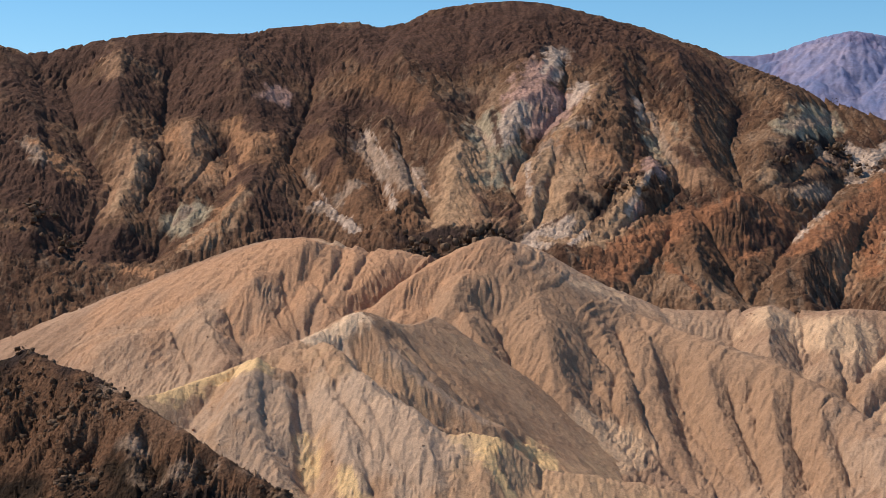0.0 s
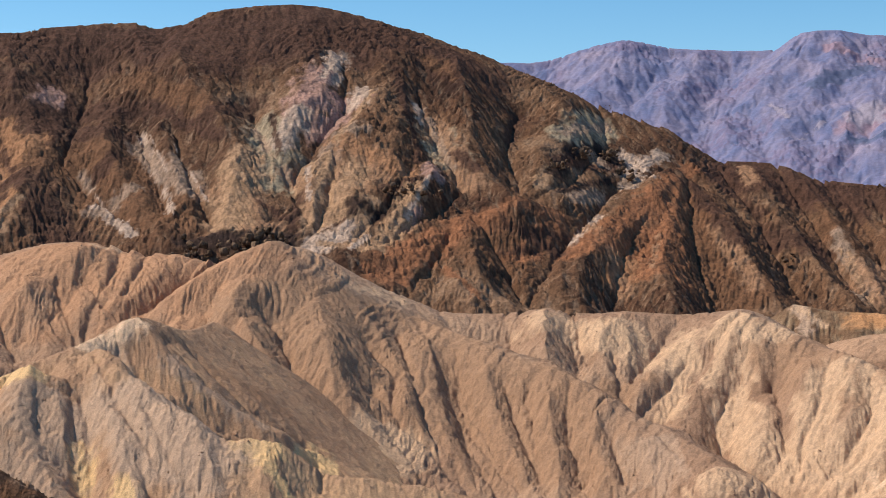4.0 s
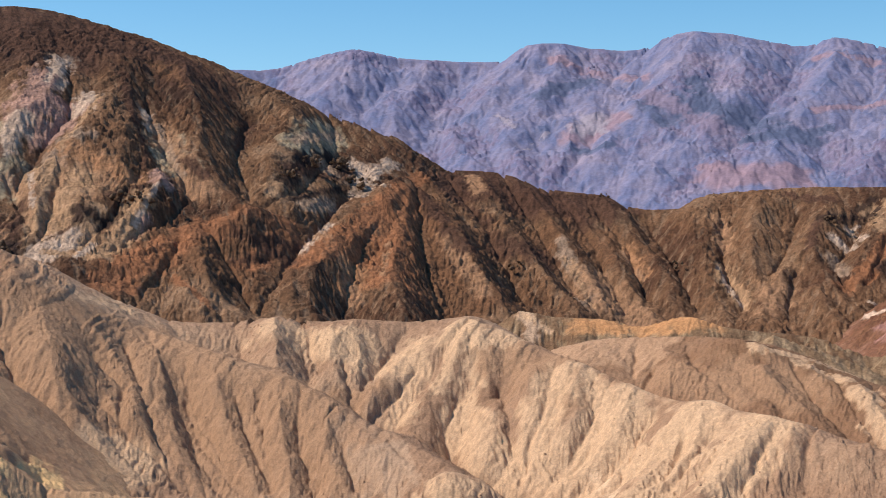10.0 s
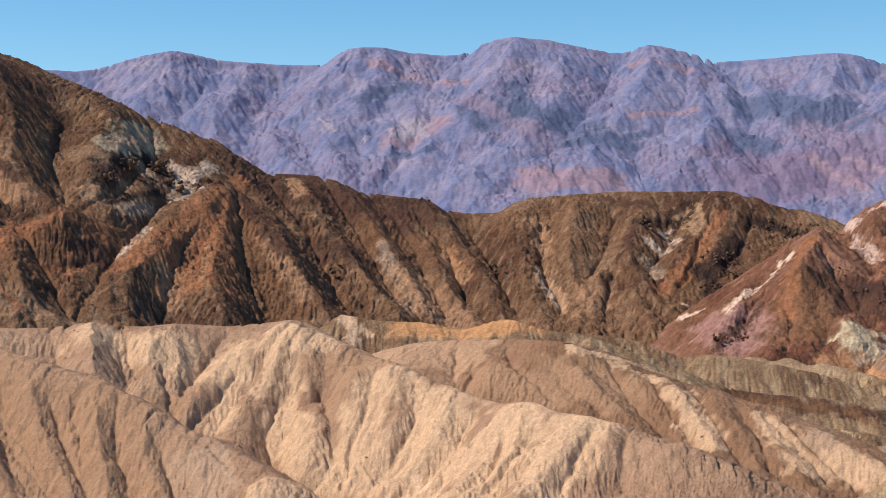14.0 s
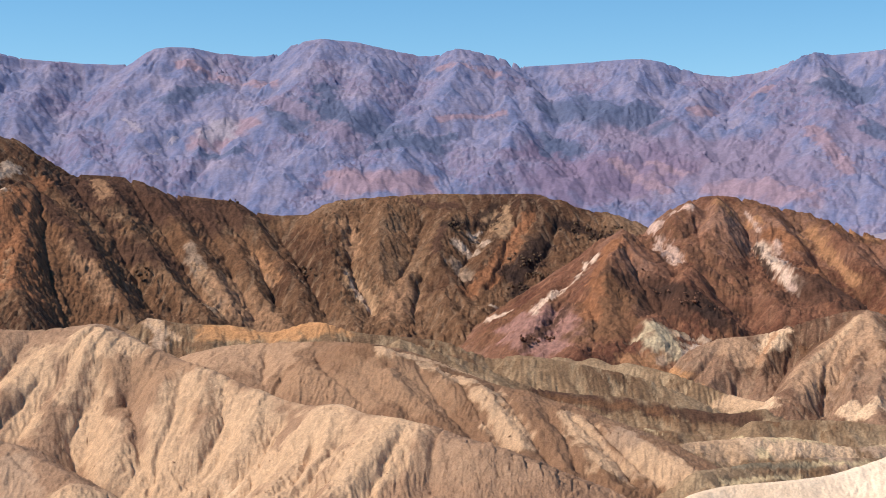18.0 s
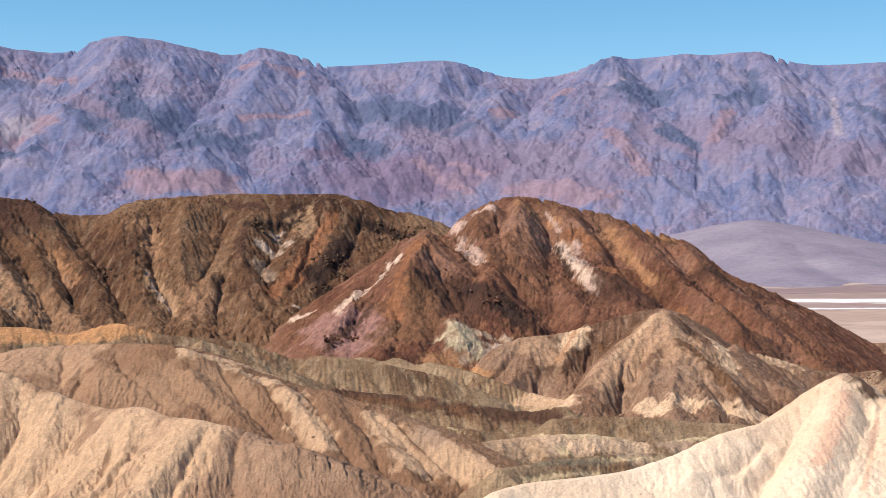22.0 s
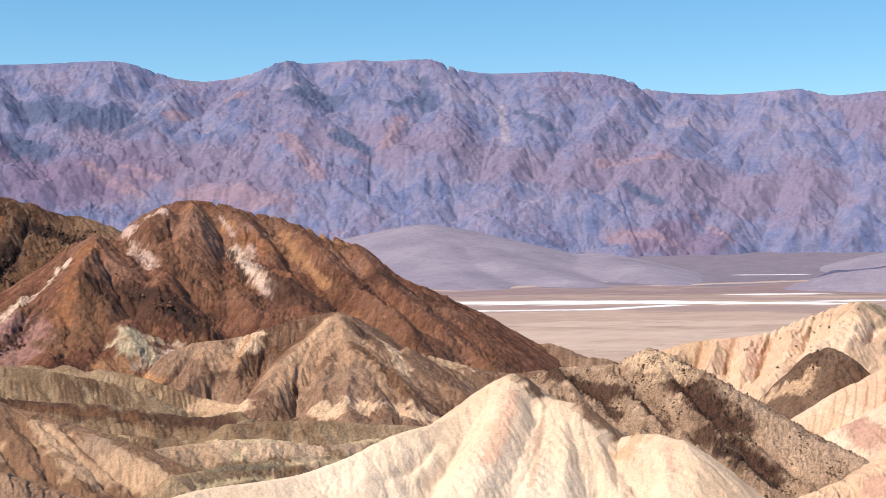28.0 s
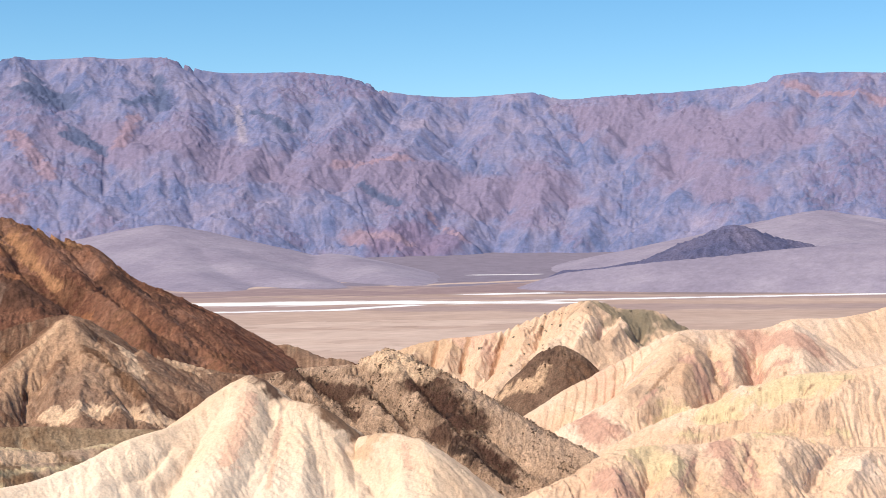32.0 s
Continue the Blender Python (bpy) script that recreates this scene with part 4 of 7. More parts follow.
spur("far_range", (3643, 2895), (3515, 2765), (3367, 2705), (3176, 2606), (3042, 2532))
gulch("far_range", (3739, 2828), (3602, 2715), (3420, 2634), (3276, 2578))
spur("far_range", (3773, 2684), (3626, 2618), (3449, 2563), (3271, 2502), (3126, 2460))
gulch("far_range", (3875, 2628), (3690, 2532), (3489, 2484), (3301, 2420))
spur("far_range", (3896, 2526), (3684, 2435), (3474, 2384), (3303, 2352), (3171, 2324))
gulch("far_range", (3981, 2457), (3852, 2396), (3690, 2367))
spur("far_range", (4040, 2351), (3880, 2321), (3718, 2296), (3583, 2281))
spur("far_range", (3545, 2300), (3383, 2237), (3236, 2205), (3126, 2194))
gulch("far_range", (3633, 2261), (3466, 2190), (3271, 2132))
spur("far_range", (3667, 2212), (3539, 2152), (3368, 2097), (3249, 2055))
gulch("far_range", (3644, 2114), (3513, 2071), (3364, 2015))
spur("far_range", (3672, 2046), (3545, 1992), (3427, 1957))
gulch("far_range", (3695, 1977), (3563, 1923), (3439, 1887))
spur("far_range", (3711, 1905), (3584, 1856), (3447, 1831))
gulch("far_range", (4058, 2260), (3962, 2171), (3861, 2048))
spur("far_range", (4184, 2065), (4045, 2040), (3883, 2026))
spur("far_range", (4104, 1831), (4033, 1882), (3912, 1874))
spur("far_range", (4104, 1831), (3982, 1666), (3883, 1549))
gulch("far_range", (4037, 1867), (3934, 1804))
gulch("far_range", (4228, 1989), (4095, 1996), (3908, 1955))
spur("far_range", (3764, 1711), (3662, 1710), (3560, 1737))
spur("far_range", (3764, 1711), (3718, 1600), (3657, 1474))
gulch("far_range", (3739, 1654), (3644, 1627))
spur("far_range", (4378, 1644), (4235, 1639), (4074, 1624))
gulch("far_range", (4432, 1566), (4247, 1548), (4086, 1536))
spur("far_range", (4425, 1451), (4215, 1428), (4037, 1413))
gulch("far_range", (3416, 2362), (3256, 2319), (3122, 2306))
spur("far_range", (3211, 2491), (3049, 2468), (2943, 2483))
gulch("far_range", (3002, 2499), (2951, 2577))
spur("far_range", (2952, 2613), (2858, 2617), (2781, 2650))
# pale_ridge
spur("pale_ridge", (350.4, 232.0), (344.5, 229.9))
gulch("pale_ridge", (356.4, 229.9), (349.0, 226.9))
spur("pale_ridge", (356.7, 225.7), (347.1, 221.4))
gulch("pale_ridge", (361.4, 223.5), (351.2, 219.8))
spur("pale_ridge", (361.4, 218.4), (348.8, 213.3))
gulch("pale_ridge", (367.4, 216.8), (352.6, 211.5))
spur("pale_ridge", (365.4, 208.9), (337.7, 197.8))
gulch("pale_ridge", (371.5, 207.3), (342.4, 197.4))
spur("pale_ridge", (364.1, 196.7), (343.6, 193.4))
gulch("pale_ridge", (367.6, 195.4), (354.1, 192.9))
spur("pale_ridge", (370.9, 193.0), (356.0, 189.2))
gulch("pale_ridge", (375.5, 191.4), (366.4, 188.3))
spur("pale_ridge", (378.9, 186.6), (361.7, 182.8))
gulch("pale_ridge", (387.2, 185.8), (374.9, 183.1))
# front_mound
spur("front_mound", (150.6, 74.9), (144.7, 73.3))
gulch("front_mound", (157.3, 74.9), (149.8, 72.0))
spur("front_mound", (156.2, 71.2), (150.0, 69.0))
gulch("front_mound", (162.8, 71.6), (154.9, 68.8))
spur("front_mound", (162.4, 68.2), (154.3, 65.4))
gulch("front_mound", (166.7, 67.4), (158.6, 65.3))
spur("front_mound", (170.7, 63.1), (160.9, 62.0))
gulch("front_mound", (179.2, 62.3), (164.7, 60.4))
spur("front_mound", (179.2, 58.4), (165.9, 56.5))
gulch("front_mound", (148.5, 79.1), (145.8, 77.0))


# Haze is mixed into these tones; some blue streaks stand for ravine shade.
seam("far_range", "hazerose", 150, (3359.5, 2491.7, 277.6), (3635.2, 2070.8, 216.3))
seam("far_range", "hazerose", 130, (4072.5, 2051.0, 414.9), (4079.0, 1568.0, 361.8))
seam("far_range", "hazerose", 120, (3001.7, 3028.9, 352.7), (3267.1, 2591.4, 270.4))
seam("far_range", "hazerose", 110, (2558.2, 3402.6, 347.5), (2724.1, 3148.6, 296.4))
seam("far_range", "hazerose", 90, (2543.8, 3252.3, 273.1), (2688.3, 2988.5, 225.8))
seam("far_range", "hazepink", 60, (2403.2, 3275.6, 227.7), (2531.9, 3237.3, 258.0))
seam("far_range", "hazepink", 50, (2563.7, 3098.8, 212.3), (2654.3, 2910.2, 195.1))
seam("far_range", "hazeplum", 120, (2231.4, 3316.6, 224.6), (2494.9, 3281.3, 272.7))
seam("far_range", "hazepink", 40, (3139.9, 2245.1, 96.1), (3235.1, 2126.6, 69.7))
seam("far_range", "hazeplum", 90, (3202.2, 2165.2, 95.7), (3266.1, 2116.8, 82.6))
seam("far_range", "hazeblue", 80, (1808.7, 3848.5, 417.4), (1947.7, 3742.8, 373.1))
seam("far_range", "hazeblue", 60, (1994.3, 3648.4, 340.6), (2033.4, 3602.2, 325.2))
seam("far_range", "hazeblue", 60, (2312.3, 3482.9, 314.2), (2361.1, 3478.2, 315.5))
seam("far_range", "hazeblue", 80, (2484.3, 3686.6, 437.5), (2628.0, 3495.2, 415.6))
seam("far_range", "hazepink", 60, (1770.8, 3488.4, 236.4), (1909.5, 3436.1, 223.0))
seam("far_range", "hazepink", 50, (1660.3, 3897.3, 383.7), (1552.5, 3860.6, 335.8))
seam("far_range", "hazepale", 40, (1559.4, 3883.4, 354.1), (1622.0, 3924.4, 387.8))
seam("far_range", "hazeblue", 60, (3083.2, 3287.2, 509.9), (3115.3, 3231.0, 476.8))
seam("far_range", "hazerose", 90, (3947.6, 1826.3, 294.5), (3823.7, 1585.3, 224.4))
seam("far_range", "hazeblue", 33, (1917.3, 3958.9, 498.1), (1888.4, 3832.5, 426.5))
seam("far_range", "hazeblue", 23, (1512.2, 3797.2, 299.9), (1575.5, 3766.7, 313.6))
seam("far_range", "hazeblue", 31, (1531.3, 4089.9, 467.1), (1686.3, 4151.8, 508.4))
seam("far_range", "hazepink", 28, (1631.7, 4268.1, 580.4), (1827.4, 4089.8, 522.7))
seam("far_range", "hazerose", 32, (1776.4, 3975.8, 464.8), (1848.0, 3687.2, 357.0))
seam("far_range", "hazepale", 8.8, (1391.4, 4053.2, 400.3), (1403.9, 3955.9, 364.4))
seam("far_range", "hazepale", 10, (1593.5, 3922.8, 381.3), (1610.9, 3851.0, 348.0))
seam("far_range", "hazepale", 8.6, (1397.4, 3852.9, 300.7), (1478.6, 3907.8, 348.5))
seam("far_range", "hazepink", 14, (1733.9, 3549.3, 250.1), (1830.8, 3446.3, 220.4))
seam("far_range", "hazeblue", 23, (1901.2, 3637.8, 327.1), (2001.9, 3648.4, 344.0))
seam("far_range", "hazeblue", 18, (2361.1, 3567.3, 361.6), (2346.5, 3446.9, 297.4))
seam("far_range", "hazepink", 22, (2294.6, 3989.4, 576.3), (2422.9, 3906.2, 556.8))
seam("far_range", "hazeplum", 45, (2279.7, 3479.8, 312.2), (2406.3, 3265.7, 222.0))
seam("far_range", "hazepink", 20, (2429.0, 3344.2, 282.1), (2460.4, 3175.7, 206.3))
seam("far_range", "hazepink", 14, (2506.1, 3304.3, 282.7), (2538.4, 3207.0, 251.2))
seam("far_range", "hazeblue", 20, (2047.1, 3616.7, 332.4), (2126.8, 3641.1, 358.3))
seam("far_range", "hazeblue", 20, (2302.0, 3474.6, 305.6), (2384.3, 3532.4, 347.8))
seam("far_range", "hazeblue", 22, (3158.4, 3353.8, 557.7), (3129.2, 3233.4, 483.5))
seam("far_range", "hazeblue", 22, (3403.1, 3114.9, 552.1), (3283.8, 2986.0, 457.9))
seam("far_range", "hazeblue", 22, (3042.6, 3080.9, 392.9), (3008.5, 2945.6, 325.3))
seam("far_range", "hazeblue", 18, (2509.1, 3662.5, 451.6), (2573.5, 3542.8, 431.2))
seam("far_range", "hazepink", 26, (2894.5, 3137.6, 375.1), (2812.5, 2926.8, 261.5))
seam("far_range", "hazepink", 25, (2774.5, 3455.6, 435.1), (2984.5, 3418.0, 505.2))
seam("far_range", "hazepink", 18, (2130.6, 3705.0, 406.0), (2313.1, 3694.0, 428.9))
seam("far_range", "hazepink", 18, (3191.2, 3000.6, 424.4), (3041.3, 2918.0, 339.4))
seam("far_range", "hazepink", 19, (3175.4, 2261.7, 115.5), (3211.9, 2157.1, 87.7))
seam("far_range", "hazepink", 21, (3399.8, 2491.3, 294.3), (3542.3, 2377.2, 311.1))
seam("far_range", "hazerose", 46, (4097.2, 1877.7, 395.1), (3977.4, 1648.2, 318.8))
seam("far_range", "hazeblue", 23, (3224.6, 3050.4, 472.0), (3343.2, 3037.8, 495.5))
seam("far_range", "hazeblue", 19, (3007.1, 3059.9, 369.7), (2998.8, 2972.5, 336.7))
seam("far_range", "hazepale", 12, (3475.8, 2890.5, 466.4), (3322.9, 2745.0, 359.0))
seam("far_range", "hazeblue", 21, (3470.3, 2826.7, 447.2), (3455.4, 2699.1, 394.4))
seam("far_range", "hazepink", 25, (4348.9, 1633.8, 524.5), (4347.3, 1379.5, 463.3))
seam("far_range", "hazepink", 16, (3364.6, 2192.6, 157.6), (3321.6, 2068.2, 100.6))
seam("far_range", "hazeblue", 20, (3347.9, 2383.8, 231.7), (3353.7, 2285.1, 187.2))
FAR_RANGE = range_of("far_range", "mountain range beyond the salt flats, coloured violet for haze", "mountain range", "massif", "massif cut by steep ravines, with blue-violet haze in its colour",
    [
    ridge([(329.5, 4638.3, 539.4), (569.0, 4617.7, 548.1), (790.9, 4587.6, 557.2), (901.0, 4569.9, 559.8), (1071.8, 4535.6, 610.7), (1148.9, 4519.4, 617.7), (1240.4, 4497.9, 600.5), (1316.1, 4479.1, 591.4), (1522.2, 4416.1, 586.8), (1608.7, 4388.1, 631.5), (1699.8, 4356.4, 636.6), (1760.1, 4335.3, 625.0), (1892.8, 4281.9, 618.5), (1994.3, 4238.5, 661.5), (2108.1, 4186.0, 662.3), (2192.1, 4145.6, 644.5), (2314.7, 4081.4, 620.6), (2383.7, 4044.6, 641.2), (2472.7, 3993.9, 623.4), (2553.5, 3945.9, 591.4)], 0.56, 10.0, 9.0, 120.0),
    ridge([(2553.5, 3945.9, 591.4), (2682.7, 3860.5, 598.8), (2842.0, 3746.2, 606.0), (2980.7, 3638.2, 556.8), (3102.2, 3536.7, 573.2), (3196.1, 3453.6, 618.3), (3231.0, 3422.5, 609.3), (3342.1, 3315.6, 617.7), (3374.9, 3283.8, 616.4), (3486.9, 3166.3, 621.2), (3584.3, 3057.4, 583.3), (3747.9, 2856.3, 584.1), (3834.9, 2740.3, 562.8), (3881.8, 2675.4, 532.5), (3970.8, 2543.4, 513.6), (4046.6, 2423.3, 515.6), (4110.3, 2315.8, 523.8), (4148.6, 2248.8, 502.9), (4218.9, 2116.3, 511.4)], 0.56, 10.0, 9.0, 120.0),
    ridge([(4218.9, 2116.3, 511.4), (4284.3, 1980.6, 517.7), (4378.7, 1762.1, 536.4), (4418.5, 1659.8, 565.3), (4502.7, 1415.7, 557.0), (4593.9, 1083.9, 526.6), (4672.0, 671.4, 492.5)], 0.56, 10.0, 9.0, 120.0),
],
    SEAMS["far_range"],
    HAZE_VIOLET, (14, 33, 50), "hazeplum", az=(-25, 85), sight=(9, 73.5), reach=(3150, 4950), face=(3560, 4760), steps=(1500, 200, 8), rough=(6, 130), gully=(70, 7, 4, 1.2), crag=13, knobs=(5, 34), seed=3, relief=("far_range", 13.0, 0.32, 3.0, 34.0, 0.6))
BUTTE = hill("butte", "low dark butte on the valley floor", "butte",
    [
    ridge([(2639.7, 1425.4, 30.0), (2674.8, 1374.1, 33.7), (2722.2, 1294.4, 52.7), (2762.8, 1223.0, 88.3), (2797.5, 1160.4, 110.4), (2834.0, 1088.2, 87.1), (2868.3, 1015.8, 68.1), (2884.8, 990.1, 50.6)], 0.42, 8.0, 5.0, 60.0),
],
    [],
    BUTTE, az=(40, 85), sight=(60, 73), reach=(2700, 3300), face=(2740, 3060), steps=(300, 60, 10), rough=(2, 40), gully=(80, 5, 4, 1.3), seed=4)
seam("dark_mountain", "umber", 13, (192.2, 593.5, 81.2), (227.7, 583.6, 73.1))
seam("dark_mountain", "umber", 9, (185.1, 559.4, 63.3), (207.4, 553.1, 55.4))
seam("dark_mountain", "brown", 12, (216.4, 565.5, 63.5), (245.6, 557.0, 59.3))
seam("dark_mountain", "umber", 12, (-17.3, 626.2, 136.6), (46.0, 617.7, 135.3))
# Three wide umber streaks: shadowed masses of the left slopes, put into colour.
seam("dark_mountain", "umber", 18, (-151.1, 573.4, 111.7), (-61.5, 586.4, 113.1))
seam("dark_mountain", "umber", 15, (-147.6, 546.6, 98.0), (-127.8, 512.1, 74.4))
seam("dark_mountain", "umber", 10, (-62.7, 528.0, 80.4), (-48.7, 497.0, 58.7))
seam("dark_mountain", "umber", 10, (-133.3, 565.3, 101.2), (-96.4, 577.7, 104.1))
seam("dark_mountain", "umber", 9, (-52.5, 577.8, 102.3), (-32.6, 576.0, 104.2))
seam("dark_mountain", "umber", 16, (-150.2, 601.0, 122.5), (-95.7, 611.6, 127.7))
seam("dark_mountain", "umber", 18, (-95.7, 611.6, 127.7), (-35.0, 617.0, 130.7))
seam("dark_mountain", "umber", 22, (-9.4, 610.2, 132.0), (41.5, 615.4, 132.7))
seam("dark_mountain", "umber", 14, (46.2, 623.1, 137.9), (99.3, 618.4, 122.5))
seam("dark_mountain", "umber", 12, (190.3, 602.8, 85.1), (244.5, 583.7, 76.3))
seam("dark_mountain", "umber", 14, (-135.0, 512.1, 74.4), (-106.0, 492.3, 56.9))
seam("dark_mountain", "umber", 14, (-88.0, 588.0, 113.1), (-58.2, 555.0, 94.8))
seam("dark_mountain", "brown", 20, (-41.7, 538.3, 82.8), (-7.6, 502.9, 65.6))
seam("dark_mountain", "sand", 3.75, (-122.0, 611.6, 130.9), (-117.2, 581.9, 116.5))
seam("dark_mountain", "dusk", 5, (-61.7, 575.3, 106.9), (-58.0, 584.4, 110.1))
seam("dark_mountain", "sand", 7.5, (-87.4, 551.4, 94.2), (-76.4, 528.7, 77.7))
seam("dark_mountain", "sienna", 4.375, (-72.0, 561.2, 96.8), (-69.0, 545.3, 86.7))
seam("dark_mountain", "sand", 8.75, (-100.2, 536.8, 85.9), (-104.4, 509.5, 67.3))
seam("dark_mountain", "sienna", 5, (-127.7, 531.6, 86.0), (-113.0, 520.9, 74.6))
seam("dark_mountain", "ash", 3, (-134.7, 535.1, 90.1), (-128.8, 523.7, 83.8))
seam("dark_mountain", "sage", 6.25, (-79.4, 508.8, 66.0), (-81.1, 504.0, 61.7))
seam("dark_mountain", "buff", 3.75, (-65.5, 501.1, 65.9), (-73.2, 488.8, 57.0))
seam("dark_mountain", "chalk", 1.8, (-26.6, 562.3, 94.3), (-15.6, 509.3, 68.3))
seam("dark_mountain", "ash", 2.4, (-15.3, 540.4, 86.5), (-9.4, 518.6, 73.4))
seam("dark_mountain", "chalk", 2.2, (-38.8, 519.8, 69.8), (-27.2, 502.3, 61.3))
seam("dark_mountain", "ash", 2, (-8.1, 531.3, 80.7), (-5.7, 517.6, 72.0))
seam("dark_mountain", "ash", 2, (-44.3, 537.7, 79.9), (-41.0, 529.7, 75.0))
seam("dark_mountain", "buff", 7.5, (3.4, 520.8, 80.2), (1.9, 501.2, 65.3))
seam("dark_mountain", "buff", 3.75, (6.9, 535.6, 87.9), (3.4, 519.0, 78.4))
seam("dark_mountain", "sand", 5, (8.2, 515.0, 74.7), (5.4, 502.5, 65.7))
seam("dark_mountain", "chalk", 4.375, (42.4, 608.2, 128.2), (36.5, 583.3, 116.8))
seam("dark_mountain", "mauve", 7.5, (30.3, 568.0, 109.1), (43.9, 573.0, 106.0))
seam("dark_mountain", "dusk", 6.25, (38.1, 564.2, 100.4), (32.6, 553.7, 95.0))
seam("dark_mountain", "chalk", 3.75, (49.4, 584.1, 112.9), (45.9, 570.2, 106.2))
seam("dark_mountain", "sage", 8.125, (13.8, 557.8, 96.1), (18.3, 526.5, 78.5))
seam("dark_mountain", "sage", 3.75, (15.3, 531.5, 82.5), (15.9, 525.4, 77.3))
seam("dark_mountain", "ash", 5, (43.5, 550.1, 97.3), (29.6, 531.1, 82.6))
seam("dark_mountain", "buff", 6.25, (29.6, 531.1, 82.6), (27.6, 513.9, 72.1))
seam("dark_mountain", "buff", 7.5, (40.6, 529.6, 81.3), (29.6, 506.8, 66.2))
seam("dark_mountain", "sand", 10, (47.4, 536.8, 86.5), (34.0, 515.7, 71.3))
seam("dark_mountain", "buff", 6.25, (34.6, 496.5, 61.4), (27.4, 491.3, 59.0))
seam("dark_mountain", "sage", 6.25, (73.5, 564.8, 95.7), (75.9, 544.9, 84.4))
seam("dark_mountain", "sand", 5, (76.0, 544.6, 84.2), (80.9, 533.4, 77.2))
seam("dark_mountain", "chalk", 2.5, (69.2, 580.6, 106.6), (69.1, 570.3, 101.0))
seam("dark_mountain", "buff", 3.75, (111.2, 552.5, 83.2), (107.0, 543.9, 77.9))
seam("dark_mountain", "sage", 8.75, (142.7, 613.0, 101.8), (125.5, 580.5, 95.2))
seam("dark_mountain", "chalk", 4.5, (148.8, 597.3, 91.2), (152.6, 589.1, 87.7))
seam("dark_mountain", "chalk", 4, (152.6, 589.1, 87.7), (143.8, 569.1, 78.7))
seam("dark_mountain", "ash", 4, (116.9, 541.0, 74.1), (129.6, 554.7, 74.1))
seam("dark_mountain", "dusk", 5, (67.0, 533.8, 82.7), (69.2, 529.7, 81.3))
seam("dark_mountain", "dusk", 3.75, (55.7, 502.1, 65.0), (58.6, 509.6, 69.4))
seam("dark_mountain", "black", 4, (113.2, 552.0, 82.3), (124.0, 573.1, 91.0))
seam("dark_mountain", "black", 5, (124.0, 573.1, 91.0), (138.8, 591.1, 92.1))
seam("dark_mountain", "black", 5, (138.8, 591.1, 92.1), (142.5, 573.7, 81.7))
seam("dark_mountain", "black", 6, (38.7, 504.6, 67.2), (47.2, 507.9, 66.2))
seam("dark_mountain", "black", 4, (61.2, 525.5, 78.6), (53.0, 506.6, 68.4))
seam("dark_mountain", "black", 7, (-7.4, 489.0, 57.0), (22.9, 492.1, 59.0))
seam("dark_mountain", "black", 5, (2.7, 493.5, 62.2), (13.1, 499.1, 63.1))
seam("dark_mountain", "rust", 6.2, (83.5, 512.1, 66.3), (59.3, 490.6, 56.9))
seam("dark_mountain", "rust", 5.425, (59.3, 490.6, 56.9), (46.8, 472.3, 48.3))
seam("dark_mountain", "brown", 12.5, (80.4, 500.8, 58.9), (96.7, 503.8, 55.4))
seam("dark_mountain", "rust", 4.65, (172.7, 594.6, 85.8), (136.3, 537.7, 67.3))
seam("dark_mountain", "rust", 4.65, (136.3, 537.7, 67.3), (107.8, 504.2, 54.3))
seam("dark_mountain", "rust", 12.4, (158.9, 553.6, 70.6), (137.5, 512.1, 53.2))
seam("dark_mountain", "brown", 17.5, (171.2, 553.7, 70.5), (168.5, 513.5, 47.4))
seam("dark_mountain", "rust", 4.65, (106.0, 522.0, 66.1), (122.8, 514.0, 58.7))
seam("dark_mountain", "chalk", 2, (111.2, 514.3, 58.7), (125.7, 538.4, 66.7))
seam("dark_mountain", "sand", 3.125, (197.9, 606.9, 87.5), (196.1, 591.7, 81.1))
seam("dark_mountain", "sienna", 5, (127.3, 509.8, 51.5), (122.7, 498.5, 44.6))
seam("dark_mountain", "ash", 3.5, (216.9, 555.2, 57.4), (218.3, 526.3, 41.6))
seam("dark_mountain", "sienna", 3.75, (243.3, 560.5, 58.8), (242.3, 545.2, 50.5))
seam("dark_mountain", "buff", 3.75, (266.6, 529.9, 52.0), (265.3, 507.4, 39.3))
seam("dark_mountain", "sand", 7.5, (280.5, 511.2, 49.8), (269.2, 498.1, 39.7))
seam("dark_mountain", "sand", 3.75, (278.1, 556.6, 71.4), (274.8, 540.6, 58.7))
seam("dark_mountain", "sand", 10, (222.7, 537.4, 46.8), (226.5, 516.7, 35.5))
seam("dark_mountain", "buff", 3.75, (329.3, 534.6, 73.5), (326.9, 517.0, 65.9))
seam("dark_mountain", "chalk", 2.2, (307.4, 523.1, 63.3), (311.8, 516.7, 59.1))
seam("dark_mountain", "chalk", 2, (316.9, 527.1, 65.6), (316.9, 516.9, 63.0))
seam("dark_mountain", "ash", 3, (302.1, 514.7, 56.2), (301.6, 505.8, 51.2))
seam("dark_mountain", "rust", 3.1, (338.5, 521.6, 73.4), (307.3, 498.9, 50.8))
seam("dark_mountain", "rust", 3.875, (307.3, 498.9, 50.8), (299.2, 497.6, 45.3))
seam("dark_mountain", "black", 4, (349.1, 516.4, 70.3), (365.4, 503.7, 64.5))
seam("dark_mountain", "black", 5, (321.2, 498.8, 55.1), (334.0, 507.0, 63.4))
seam("dark_mountain", "black", 4, (309.4, 531.2, 70.9), (329.4, 531.3, 72.1))
seam("dark_mountain", "black", 4, (315.5, 501.4, 53.1), (313.1, 486.3, 45.3))
seam("dark_mountain", "umber", 20, (-113.7, 612.2, 131.0), (-22.9, 616.9, 131.3))
seam("dark_mountain", "umber", 22, (-14.6, 624.1, 137.2), (58.7, 624.7, 137.3))
